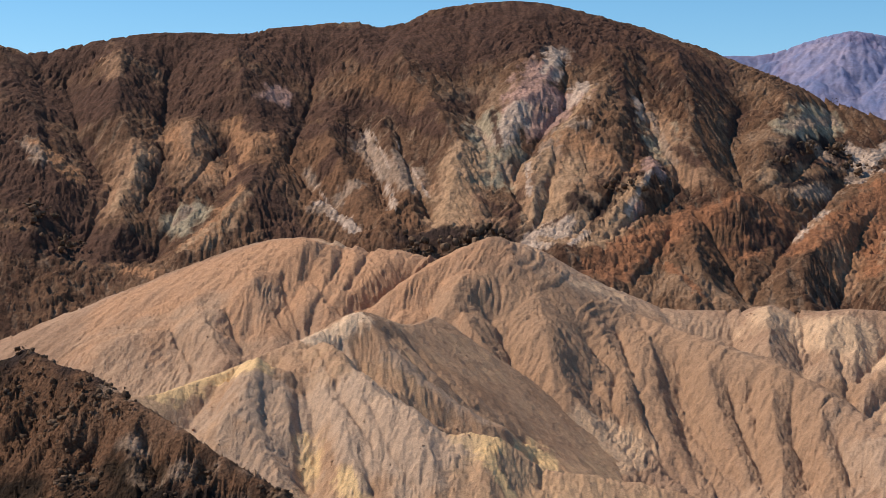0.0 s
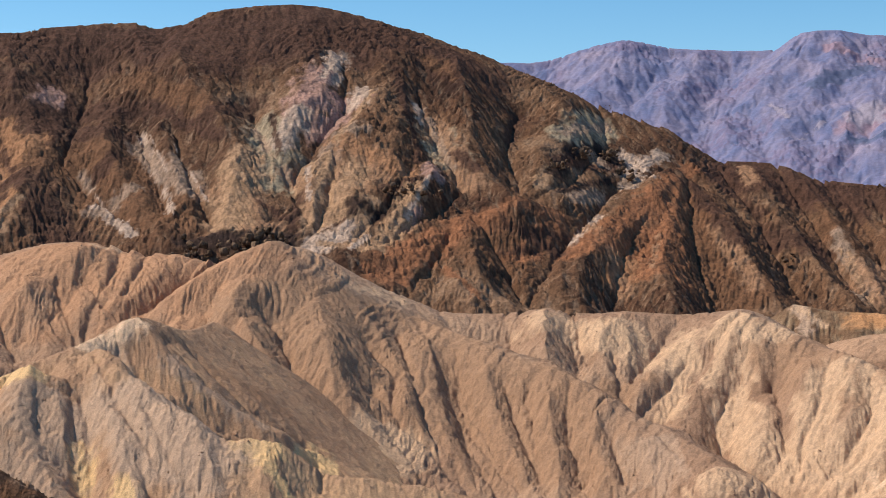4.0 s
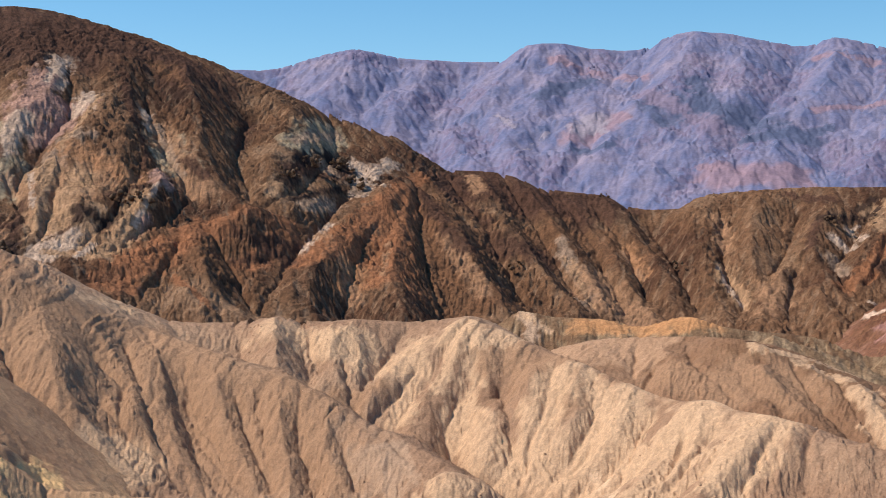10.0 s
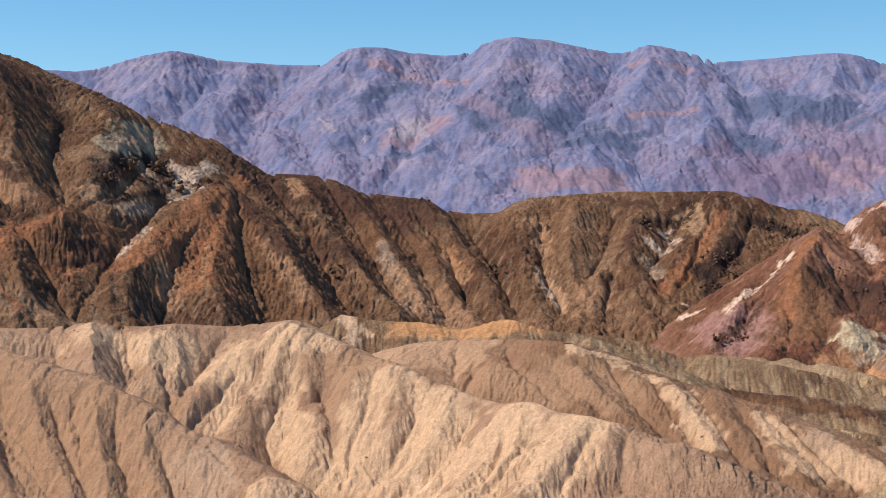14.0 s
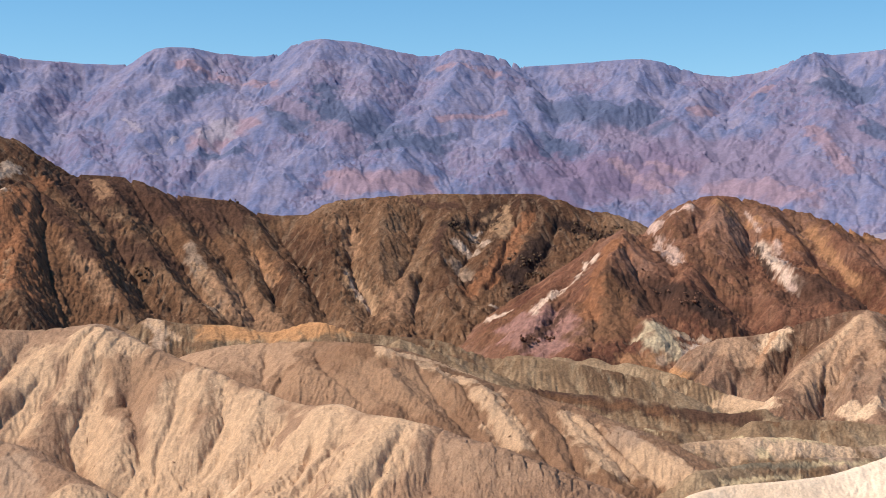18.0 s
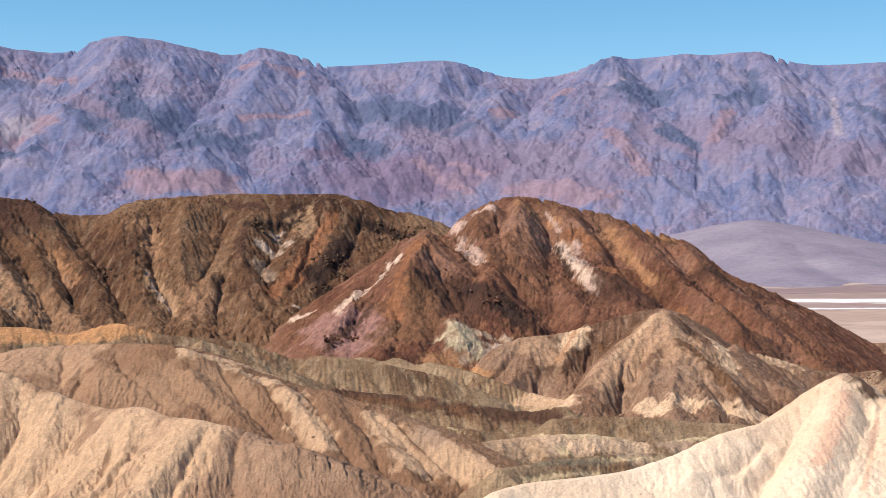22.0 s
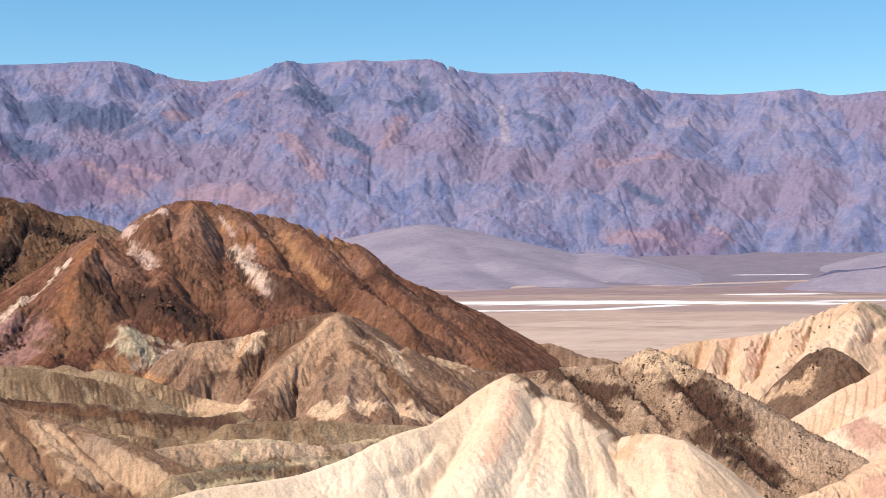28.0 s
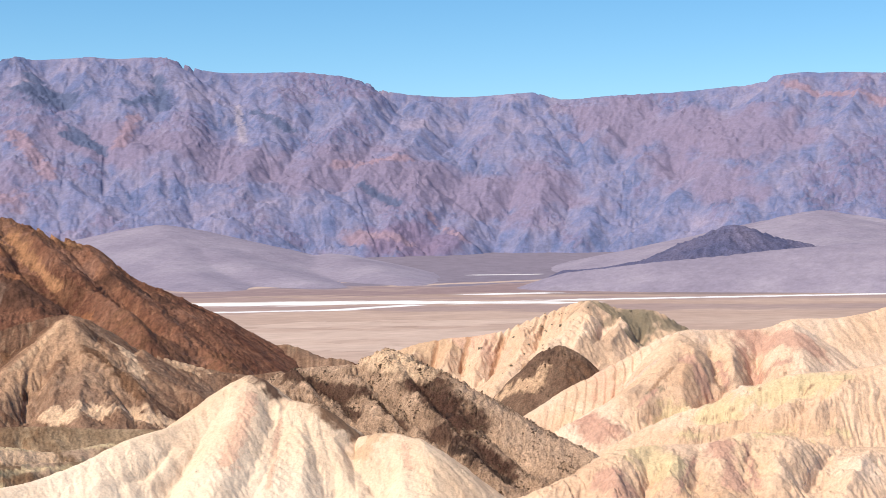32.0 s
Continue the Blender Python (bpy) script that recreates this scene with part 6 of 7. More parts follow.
CONE_HILL = hill("cone_hill", "tan and brown cone-shaped foothill with furrowed flanks", "hill",
    [
    ridge([(298.9, 362.7, 35.3), (312.9, 359.1, 36.6), (329.3, 352.7, 41.2), (342.6, 348.5, 43.0), (353.6, 346.4, 39.1), (366.2, 342.2, 32.0), (381.1, 335.1, 26.6), (395.8, 327.6, 22.9), (408.1, 322.2, 23.5)], 0.64, 1.5, 1.2, 9.0),
    ridge([(333.0, 338.7, 43.5), (311.5, 333.6, 34.4), (299.0, 329.2, 28.9), (283.6, 318.8, 21.4)], 0.64, 1.5, 1.2, 9.0),
    ridge([(333.0, 338.7, 43.2), (316.6, 316.7, 31.9), (300.4, 302.5, 23.0), (293.2, 293.3, 18.3)], 0.64, 1.5, 1.2, 9.0),
    ridge([(350.7, 327.7, 33.2), (339.6, 311.0, 24.9), (330.4, 298.5, 18.5)], 0.64, 1.5, 1.2, 9.0),
    ridge([(333.6, 372.4, 38.0), (316.1, 362.8, 29.7), (298.4, 352.2, 21.4)], 0.64, 1.5, 1.2, 9.0),
    ridge([(318.0, 385.9, 33.7), (303.0, 389.2, 27.3), (288.7, 387.0, 21.3)], 0.64, 1.5, 1.2, 9.0),
    ridge([(493.7, 407.2, 27.1), (499.5, 383.9, 25.0), (502.9, 362.6, 19.6)], 0.64, 1.5, 1.2, 9.0),
],
    SEAMS["cone_hill"],
    FOOT, az=(28, 66), sight=(37, 55), reach=(380, 740), face=(410, 525), steps=(460, 175, 20), rough=(0.3, 6), gully=(6, 0.7, 3, 1.5), crag=0.3, knobs=(0.3, 4.0), seed=7, relief=("cone_hill", 4.0, 0.75, 0.4, 2.4, 0.7))
seam("wash_badland", "grey", 2, (149.2, 412.4, 42.5), (148.0, 401.1, 35.5))
seam("wash_badland", "orange", 4, (161.8, 402.3, 39.2), (189.4, 385.4, 39.7))
seam("wash_badland", "umber", 3.5, (219.7, 332.9, 25.4), (240.6, 315.8, 21.4))
seam("wash_badland", "umber", 3, (240.6, 315.8, 21.4), (258.6, 303.3, 20.4))
seam("wash_badland", "tan2", 4, (281.0, 335.5, 20.0), (286.8, 320.5, 18.9))
seam("wash_badland", "tan2", 4, (190.3, 235.9, 24.1), (213.5, 233.8, 23.8))
seam("wash_badland", "cream", 3, (202.3, 234.7, 23.7), (221.3, 231.3, 21.3))
seam("wash_badland", "grey", 4, (193.3, 205.0, 25.0), (231.9, 229.5, 20.6))
seam("wash_badland", "brown", 1.5, (219.8, 331.2, 24.8), (241.5, 314.6, 21.9))
seam("wash_badland", "brown", 1.2, (240.2, 312.9, 20.8), (251.9, 285.2, 20.8))
seam("wash_badland", "straw", 1.6, (229.1, 302.9, 15.2), (202.2, 232.1, 22.6))
seam("wash_badland", "straw", 0.78, (205.4, 235.7, 25.0), (238.3, 230.4, 22.6))
seam("wash_badland", "straw", 0.68, (184.3, 204.4, 25.1), (200.6, 203.5, 24.3))
seam("wash_badland", "olive", 0.73, (191.5, 205.1, 25.4), (228.6, 228.7, 20.8))
seam("wash_badland", "straw", 0.83, (166.5, 200.7, 23.8), (183.0, 201.5, 23.2))
seam("wash_badland", "olive", 0.85, (171.4, 203.8, 25.6), (188.0, 204.2, 24.8))
seam("wash_badland", "straw", 0.79, (232.6, 307.4, 18.5), (243.1, 286.9, 17.9))
seam("wash_badland", "orange", 1.8, (163.4, 402.2, 39.8), (170.6, 396.2, 37.8))
seam("wash_badland", "tan2", 1.5, (149.0, 410.8, 42.0), (152.5, 403.0, 37.8))
seam("wash_badland", "orange", 1.5, (179.4, 394.1, 40.0), (189.3, 387.4, 40.8))
WASH_BADLAND = range_of("wash_badland", "low furrowed tan badland along the dry wash", "badland", "clay_ridge", "low tan clay ridge with rills",
    [
    ridge([(138.8, 422.8, 35.9), (149.4, 413.8, 39.9), (148.6, 412.5, 42.7), (156.6, 407.9, 41.2), (168.6, 401.4, 40.7), (176.2, 396.5, 39.0), (185.0, 390.7, 41.6), (189.7, 386.7, 40.9), (195.6, 382.1, 38.8), (212.8, 371.0, 36.8), (224.3, 362.3, 32.4), (229.1, 357.5, 33.3), (241.5, 347.4, 31.0), (254.7, 335.9, 27.2), (266.1, 325.0, 20.6)], 0.62, 1.5, 1.44, 8.0),
    ridge([(190.9, 351.5, 38.8), (205.2, 343.3, 33.2), (221.5, 333.1, 26.3), (239.5, 320.4, 24.4), (254.4, 308.6, 21.1), (262.7, 301.6, 22.4)], 0.55, 1.5, 1.08, 7.0),
    ridge([(188.2, 330.1, 29.4), (212.3, 319.2, 21.8), (235.7, 306.5, 18.3), (248.0, 301.0, 16.6), (268.4, 287.5, 15.6), (286.1, 274.8, 13.4), (295.9, 269.2, 16.1)], 0.55, 1.5, 1.08, 7.0),
    ridge([(197.3, 264.5, 19.9), (218.2, 257.5, 19.0), (235.4, 252.2, 15.8), (251.7, 246.8, 17.4), (263.0, 245.8, 19.6)], 0.55, 1.2, 0.9, 6.0),
    ridge([(157.6, 194.1, 24.4), (171.9, 190.6, 22.6), (183.6, 188.8, 23.6), (194.1, 187.7, 24.6)], 0.55, 1.2, 0.9, 6.0),
    ridge([(184.7, 236.4, 25.0), (196.2, 237.4, 25.2), (211.2, 235.0, 24.9), (225.6, 232.6, 22.5), (238.4, 231.1, 23.1), (252.1, 228.1, 23.7)], 0.58, 1.2, 1.53, 6.5),
    ridge([(162.9, 202.7, 25.6), (176.3, 204.5, 25.7), (190.0, 205.7, 25.6), (206.1, 204.0, 24.7)], 0.58, 1.2, 1.53, 6.5),
    ridge([(255.7, 394.4, 29.8), (265.7, 375.5, 30.2), (274.7, 356.4, 27.6), (282.7, 337.2, 22.1), (285.2, 321.8, 20.7)], 0.58, 1.2, 1.53, 6.5),
    ridge([(248.1, 287.8, 21.3), (263.2, 281.0, 21.4), (279.1, 272.4, 19.9), (294.7, 263.0, 18.9), (309.0, 254.0, 20.2)], 0.58, 1.2, 1.53, 6.5),
],
    SEAMS["wash_badland"],
    LOW, (26, 38, 48), az=(10, 64), sight=(18.5, 48.5), reach=(210, 540), face=(250, 455), steps=(720, 225, 16), rough=(0.6, 9), gully=(9, 0.6, 4, 1.5), crag=0.4, knobs=(0.5, 5.0), seed=8)
seam("dome_hill", "tan2", 2, (153.5, 263.7, 38.8), (158.3, 255.4, 35.9))
seam("dome_hill", "tan2", 3, (147.8, 242.2, 36.1), (144.9, 226.9, 29.1))
seam("dome_hill", "tan2", 3, (157.7, 229.0, 31.8), (154.9, 213.6, 25.0))
seam("dome_hill", "tan2", 1.5, (115.2, 294.1, 39.7), (124.0, 292.3, 42.1))
seam("dome_hill", "brown2", 8, (124.9, 268.3, 37.6), (137.7, 249.9, 35.7))
seam("dome_hill", "grey2", 3, (161.0, 220.6, 29.5), (162.1, 209.6, 25.0))
seam("dome_hill", "tan2", 3, (161.4, 214.9, 27.2), (163.0, 202.3, 23.0))
seam("dome_hill", "tan", 5, (116.7, 293.3, 40.3), (124.7, 281.5, 38.3))
seam("dome_hill", "tan", 4, (116.6, 298.9, 40.3), (130.1, 283.7, 41.7))
seam("dome_hill", "tan2", 1.6, (139.5, 263.7, 42.2), (154.6, 258.6, 37.8))
seam("dome_hill", "tan2", 1.6, (145.9, 258.7, 39.4), (149.0, 247.7, 37.2))
DOME_HILL = hill("dome_hill", "smooth rounded reddish clay dome with pale flank", "hill",
    [
    ridge([(112.9, 310.1, 36.3), (117.4, 302.6, 39.1), (122.6, 294.8, 41.9), (133.4, 284.1, 42.9), (138.7, 275.5, 43.0), (144.5, 266.4, 41.5), (148.1, 258.2, 39.2), (149.7, 251.1, 37.8), (154.8, 241.6, 35.8), (160.7, 231.2, 32.4), (164.6, 221.8, 29.2), (168.7, 211.8, 25.3), (170.2, 203.6, 21.6), (170.8, 196.1, 17.7)], 0.56, 7.0, 0.4, 11.0),
    ridge([(162.3, 275.8, 36.9), (159.1, 262.0, 32.1), (158.6, 247.6, 27.1), (154.4, 235.6, 22.7)], 0.65, 2.0, 0.4, 7.0),
],
    SEAMS["dome_hill"],
    DOME, az=(14, 52), sight=(20, 40.5), reach=(230, 430), face=(254, 326), steps=(500, 170, 16), stones=(500, 0.05, 0.2, CLOD), rough=(0.15, 5), gully=(4, 0.35, 3, 1.6), seed=9, relief=("dome_hill", 2.2, 0.62, 0.6, 1.6, 0.28))
seam("double_hill", "ochre", 13, (-22.1, 271.7, 56.9), (-5.9, 254.7, 50.9))
seam("double_hill", "ochre", 13, (-47.8, 266.5, 47.1), (-22.0, 270.2, 55.1))
seam("double_hill", "ochre", 12, (-6.5, 278.3, 57.2), (9.7, 249.0, 47.7))
seam("double_hill", "brown2", 10, (12.6, 247.4, 47.9), (21.6, 235.6, 37.2))
seam("double_hill", "brown2", 9, (26.6, 251.2, 44.2), (32.7, 231.9, 34.2))
seam("double_hill", "brown2", 9, (34.6, 246.3, 42.8), (46.9, 228.9, 38.3))
seam("double_hill", "brown2", 8, (36.9, 232.3, 35.7), (44.0, 214.7, 28.3))
seam("double_hill", "brown2", 6, (47.4, 227.9, 37.6), (49.7, 212.8, 29.4))
seam("double_hill", "brown2", 5, (5.5, 237.1, 42.0), (11.5, 227.6, 34.8))
seam("double_hill", "brown2", 6, (4.9, 249.7, 49.4), (12.2, 232.1, 37.6))
seam("double_hill", "tan2", 2, (78.5, 245.1, 48.0), (78.3, 235.0, 42.0))
seam("double_hill", "tan2", 2, (78.3, 235.0, 42.0), (72.5, 230.3, 34.6))
seam("double_hill", "tan2", 2.5, (72.2, 248.2, 45.1), (64.9, 232.1, 34.1))
seam("double_hill", "tan2", 4, (73.2, 229.0, 34.3), (72.8, 213.4, 30.0))
seam("double_hill", "tan2", 2.4, (88.4, 218.6, 41.3), (87.1, 204.7, 34.8))
seam("double_hill", "cream", 1.6, (88.0, 220.7, 42.3), (87.5, 213.3, 37.4))
seam("double_hill", "tan2", 2.5, (90.8, 195.7, 36.1), (84.8, 194.4, 30.1))
seam("double_hill", "tan2", 3, (95.5, 195.6, 39.2), (88.4, 193.0, 33.5))
seam("double_hill", "tan2", 3, (100.1, 184.8, 38.7), (88.1, 174.7, 31.8))
seam("double_hill", "brown2", 6, (82.9, 232.3, 42.1), (86.2, 216.1, 39.5))
seam("double_hill", "brown2", 8, (13.6, 252.6, 50.7), (12.1, 239.4, 42.9))
seam("double_hill", "brown2", 8, (18.0, 241.7, 44.5), (25.4, 232.5, 37.0))
seam("double_hill", "brown2", 6, (27.0, 246.5, 42.5), (33.8, 235.3, 35.2))
seam("double_hill", "tan2", 5, (21.4, 223.4, 32.5), (22.6, 220.3, 29.8))
seam("double_hill", "grey2", 4, (55.4, 211.9, 31.6), (55.6, 206.2, 28.7))
seam("double_hill", "brown2", 5, (45.0, 231.7, 38.8), (57.9, 237.7, 36.5))
seam("double_hill", "tan2", 1.2, (23.0, 261.0, 51.7), (28.7, 263.5, 49.8))
seam("double_hill", "tan2", 1.2, (-21.5, 278.0, 58.8), (-16.0, 281.8, 58.1))
seam("double_hill", "grey2", 3, (-15.9, 251.3, 43.8), (-8.7, 244.2, 40.9))
seam("double_hill", "tan2", 3, (61.2, 198.4, 29.7), (66.4, 198.1, 28.9))
seam("double_hill", "tan2", 6, (76.6, 209.9, 29.3), (83.0, 195.9, 29.2))
seam("double_hill", "tan2", 4, (91.4, 205.8, 36.8), (85.1, 200.8, 30.8))
seam("double_hill", "tan2", 3, (98.7, 185.1, 38.3), (88.8, 178.1, 33.4))
seam("double_hill", "tan2", 4, (58.0, 250.7, 45.1), (67.2, 243.5, 41.9))
seam("double_hill", "tan2", 3, (76.4, 243.9, 47.0), (83.7, 237.9, 45.5))
seam("double_hill", "tan2", 5, (51.7, 255.0, 46.8), (63.4, 249.9, 45.1))
seam("double_hill", "tan2", 5, (90.1, 211.4, 39.0), (81.5, 200.6, 28.4))
seam("double_hill", "tan2", 5, (95.1, 195.0, 38.9), (83.2, 183.1, 30.7))
seam("double_hill", "tan2", 4, (98.7, 183.4, 38.1), (87.5, 173.6, 31.2))
seam("double_hill", "tan2", 4, (86.6, 221.7, 42.3), (77.9, 212.0, 31.6))
seam("double_hill", "tan2", 1.4, (78.0, 244.3, 47.3), (71.4, 234.6, 38.5))
seam("double_hill", "tan2", 1.3, (89.2, 218.9, 41.6), (87.3, 210.3, 35.8))
seam("double_hill", "cream", 1, (82.6, 200.8, 29.5), (80.2, 187.9, 29.3))
seam("double_hill", "brown2", 0.75, (48.8, 229.1, 38.6), (58.5, 238.5, 36.7))
seam("double_hill", "tan2", 0.73, (20.4, 258.9, 52.0), (28.6, 267.8, 50.7))
seam("double_hill", "brown2", 1, (12.1, 248.6, 48.5), (19.0, 239.1, 42.3))
DOUBLE_HILL = hill("double_hill", "smooth tan clay hill furrowed by deep gullies", "hill",
    [
    ridge([(-115.1, 277.0, 26.6), (-100.1, 280.7, 33.0), (-86.3, 283.1, 37.7), (-76.7, 283.8, 41.1), (-67.0, 284.2, 44.5), (-57.3, 284.3, 48.4), (-47.4, 284.1, 52.4), (-37.5, 283.5, 56.1), (-27.7, 282.6, 59.1), (-18.8, 281.4, 58.8), (-13.9, 279.7, 57.8), (-8.0, 277.9, 57.2), (-3.7, 276.0, 56.5), (0.1, 274.0, 56.5), (4.3, 272.0, 57.8), (9.5, 269.8, 58.6)], 0.66, 9.0, 0.4, 10.0),
    ridge([(9.5, 269.8, 58.6), (12.6, 269.3, 57.5), (16.3, 268.8, 54.9), (20.0, 268.2, 52.4), (25.5, 267.4, 51.5), (29.1, 266.6, 50.2), (33.6, 265.7, 48.3), (40.7, 264.4, 47.6), (46.8, 263.0, 47.9), (52.4, 261.6, 48.6), (55.4, 260.6, 48.1), (59.6, 259.3, 47.8), (64.7, 257.7, 48.2), (72.4, 255.3, 47.8), (81.5, 252.1, 48.6)], 0.66, 5.0, 0.4, 13.0),
    ridge([(81.5, 252.1, 48.6), (80.5, 247.7, 48.7), (83.6, 241.8, 47.0), (86.9, 235.7, 44.8), (88.8, 230.1, 43.6), (87.5, 225.7, 44.0), (90.4, 219.6, 42.3), (92.4, 213.8, 40.7), (94.9, 207.7, 39.4), (96.5, 201.9, 39.0), (97.2, 196.4, 39.7), (97.8, 191.0, 39.0), (100.1, 184.6, 38.7)], 0.82, 2.0, 0.4, 10.0),
    ridge([(100.1, 184.6, 38.7), (103.5, 180.4, 37.5), (108.4, 175.2, 34.9), (113.1, 169.8, 32.6), (117.4, 164.4, 30.7), (120.8, 159.4, 28.5)], 0.6, 4.0, 0.4, 9.0),
    ridge([(23.6, 266.0, 51.0), (29.3, 260.4, 48.1), (33.8, 253.8, 46.1), (38.8, 247.0, 44.4), (43.4, 241.1, 42.6), (49.3, 232.8, 40.5), (55.2, 223.3, 36.5), (59.9, 213.8, 33.9), (63.8, 203.2, 31.1)], 0.75, 2.2, 0.4, 10.0),
],
    SEAMS["double_hill"],
    TAN, az=(-25, 42), sight=(-16.3, 38), reach=(150, 400), face=(186, 286), steps=(1400, 265, 20), stones=(1500, 0.06, 0.18, CLOD), rough=(0.12, 5), gully=(3.5, 0.35, 3, 1.6), seed=10, relief=("double_hill", 2.8, 0.75, 0.5, 1.5, 0.27))
seam("front_ridge", "yellow", 2.2, (-26.3, 198.4, 42.9), (-22.3, 193.8, 44.6))
seam("front_ridge", "yellow", 2, (-32.7, 191.5, 41.2), (-26.3, 198.4, 42.9))
seam("front_ridge", "yellow", 1.6, (-15.5, 184.5, 36.6), (-14.8, 179.2, 32.9))
seam("front_ridge", "yellow", 3, (4.2, 180.6, 37.3), (12.6, 206.7, 31.6))
seam("front_ridge", "yellow", 1.5, (-10.6, 176.3, 34.1), (-9.4, 172.8, 32.1))
seam("front_ridge", "tan2", 2, (-14.7, 208.7, 46.1), (-5.4, 186.1, 40.8))
seam("front_ridge", "cream", 2, (-16.1, 208.3, 46.5), (-10.6, 213.0, 49.1))
seam("front_ridge", "grey", 3, (-20.7, 190.3, 41.7), (-19.1, 182.0, 36.9))
seam("front_ridge", "grey", 6, (-12.0, 190.3, 41.1), (-3.9, 178.1, 36.2))
seam("front_ridge", "grey2", 4, (-27.4, 188.0, 38.3), (-19.1, 175.7, 33.7))
seam("front_ridge", "grey2", 3, (-20.7, 190.5, 41.8), (-18.1, 181.9, 36.4))
seam("front_ridge", "grey2", 1.8, (-6.7, 207.1, 44.8), (4.6, 202.3, 37.2))
seam("front_ridge", "grey", 1.4, (-13.2, 208.7, 45.4), (-6.1, 190.5, 41.1))
seam("front_ridge", "yellow", 0.82, (-28.0, 196.6, 42.4), (-23.1, 194.6, 44.6))
seam("front_ridge", "yellow", 0.98, (4.1, 178.7, 36.4), (7.0, 174.1, 32.5))
seam("front_ridge", "yellow", 0.45, (-15.6, 185.7, 37.1), (-14.9, 180.6, 33.9))
seam("front_ridge", "yellow", 0.43, (-10.0, 176.8, 34.5), (-9.1, 172.7, 32.1))
FRONT_RIDGE = hill("front_ridge", "grey and yellow clay ridge with sharp crest", "hill",
    [
    ridge([(-40.6, 185.6, 41.2), (-33.8, 190.6, 41.1), (-30.5, 194.8, 42.0), (-26.3, 199.0, 43.3), (-23.0, 203.0, 44.6), (-18.1, 207.1, 46.4), (-14.8, 210.9, 47.8), (-10.7, 214.7, 49.7), (-4.9, 223.4, 47.5), (-1.1, 232.0, 48.2)], 0.7, 1.0, 0.4, 7.0),
    ridge([(-14.9, 202.5, 46.9), (-11.0, 194.4, 44.1), (-6.0, 186.8, 41.2), (-0.9, 182.6, 39.1), (4.2, 181.8, 37.5), (8.6, 181.6, 36.4), (13.4, 179.4, 34.7), (18.3, 179.0, 33.1), (23.2, 178.4, 32.5), (29.2, 177.5, 31.1)], 0.7, 1.0, 0.4, 7.0, 0.5),
    ridge([(-22.1, 194.8, 45.2), (-22.3, 187.9, 41.3), (-19.5, 179.9, 36.5), (-15.7, 172.9, 32.1)], 0.75, 1.0, 0.4, 6.0),
    ridge([(4.2, 184.0, 37.2), (1.6, 177.9, 34.4), (1.0, 171.8, 31.7)], 0.75, 1.0, 0.4, 6.0),
],
    SEAMS["front_ridge"],
    GREY, az=(-18, 14), sight=(-11.5, 11.5), reach=(120, 300), face=(166, 236), stones=(1500, 0.04, 0.14, CLOD), steps=(580, 185, 16), rough=(0.12, 3), gully=(2.5, 0.3, 3, 1.6), seed=11, relief=("front_ridge", 1.6, 0.6, 0.3, 1.3, 0.18))
RUBBLE_HILL = hill("rubble_hill", "dark brown rubble-covered hill with jagged crest", "hill",
    [
    ridge([(-34.1, 88.7, 55.4), (-28.4, 88.0, 54.7), (-23.5, 86.9, 53.2), (-21.7, 84.8, 54.0), (-19.8, 82.7, 53.5), (-17.6, 80.6, 53.1), (-15.8, 78.4, 52.5), (-13.8, 76.3, 51.8), (-11.6, 74.1, 51.0), (-8.8, 72.0, 49.6), (-5.9, 69.8, 48.5)], 0.75, 0.6, 0.72, 5.0),
],
    [
    ("black", 1.5, (-21.7, 84.6, 53.9), (-20.8, 83.2, 53.4)),
    ("black", 2, (-18.9, 81.2, 52.8), (-14.5, 76.1, 51.4)),
    ("black", 1.5, (-11.2, 73.5, 50.4), (-9.5, 71.7, 48.9)),
    ("grey", 2.6, (-14.4, 76.8, 52.0), (-9.3, 73.8, 49.5)),
    ("brown", 2.2, (-9.3, 73.8, 49.5), (-5.9, 70.1, 48.4)),
    ("brown", 1.6, (-14.6, 76.4, 51.6), (-11.5, 73.4, 50.4)),
    ("brown", 3, (-20.2, 80.8, 51.4), (-16.6, 76.1, 49.8)),
],
    RUBBLE, az=(-28, 6), sight=(-16.3, -2.5), reach=(40, 150), face=(66, 92), steps=(340, 160, 16), rough=(0.3, 3), gully=(4, 0.45, 4, 1.4), crag=0.4, knobs=(0.8, 1.8), stones=(2500, 0.04, 0.22, STONE), seed=12,
    channels=[
    (1, 0.8, [(-20.0, 81.2), (-20.2, 77.5)]),
    (1, 0.9, [(-17.1, 78.2), (-15.5, 73.3)]),
    (1, 0.8, [(-13.8, 75.2), (-12.4, 71.3)]),
    (0.9, 0.7, [(-10.9, 73.0), (-10.2, 71.6)]),
])
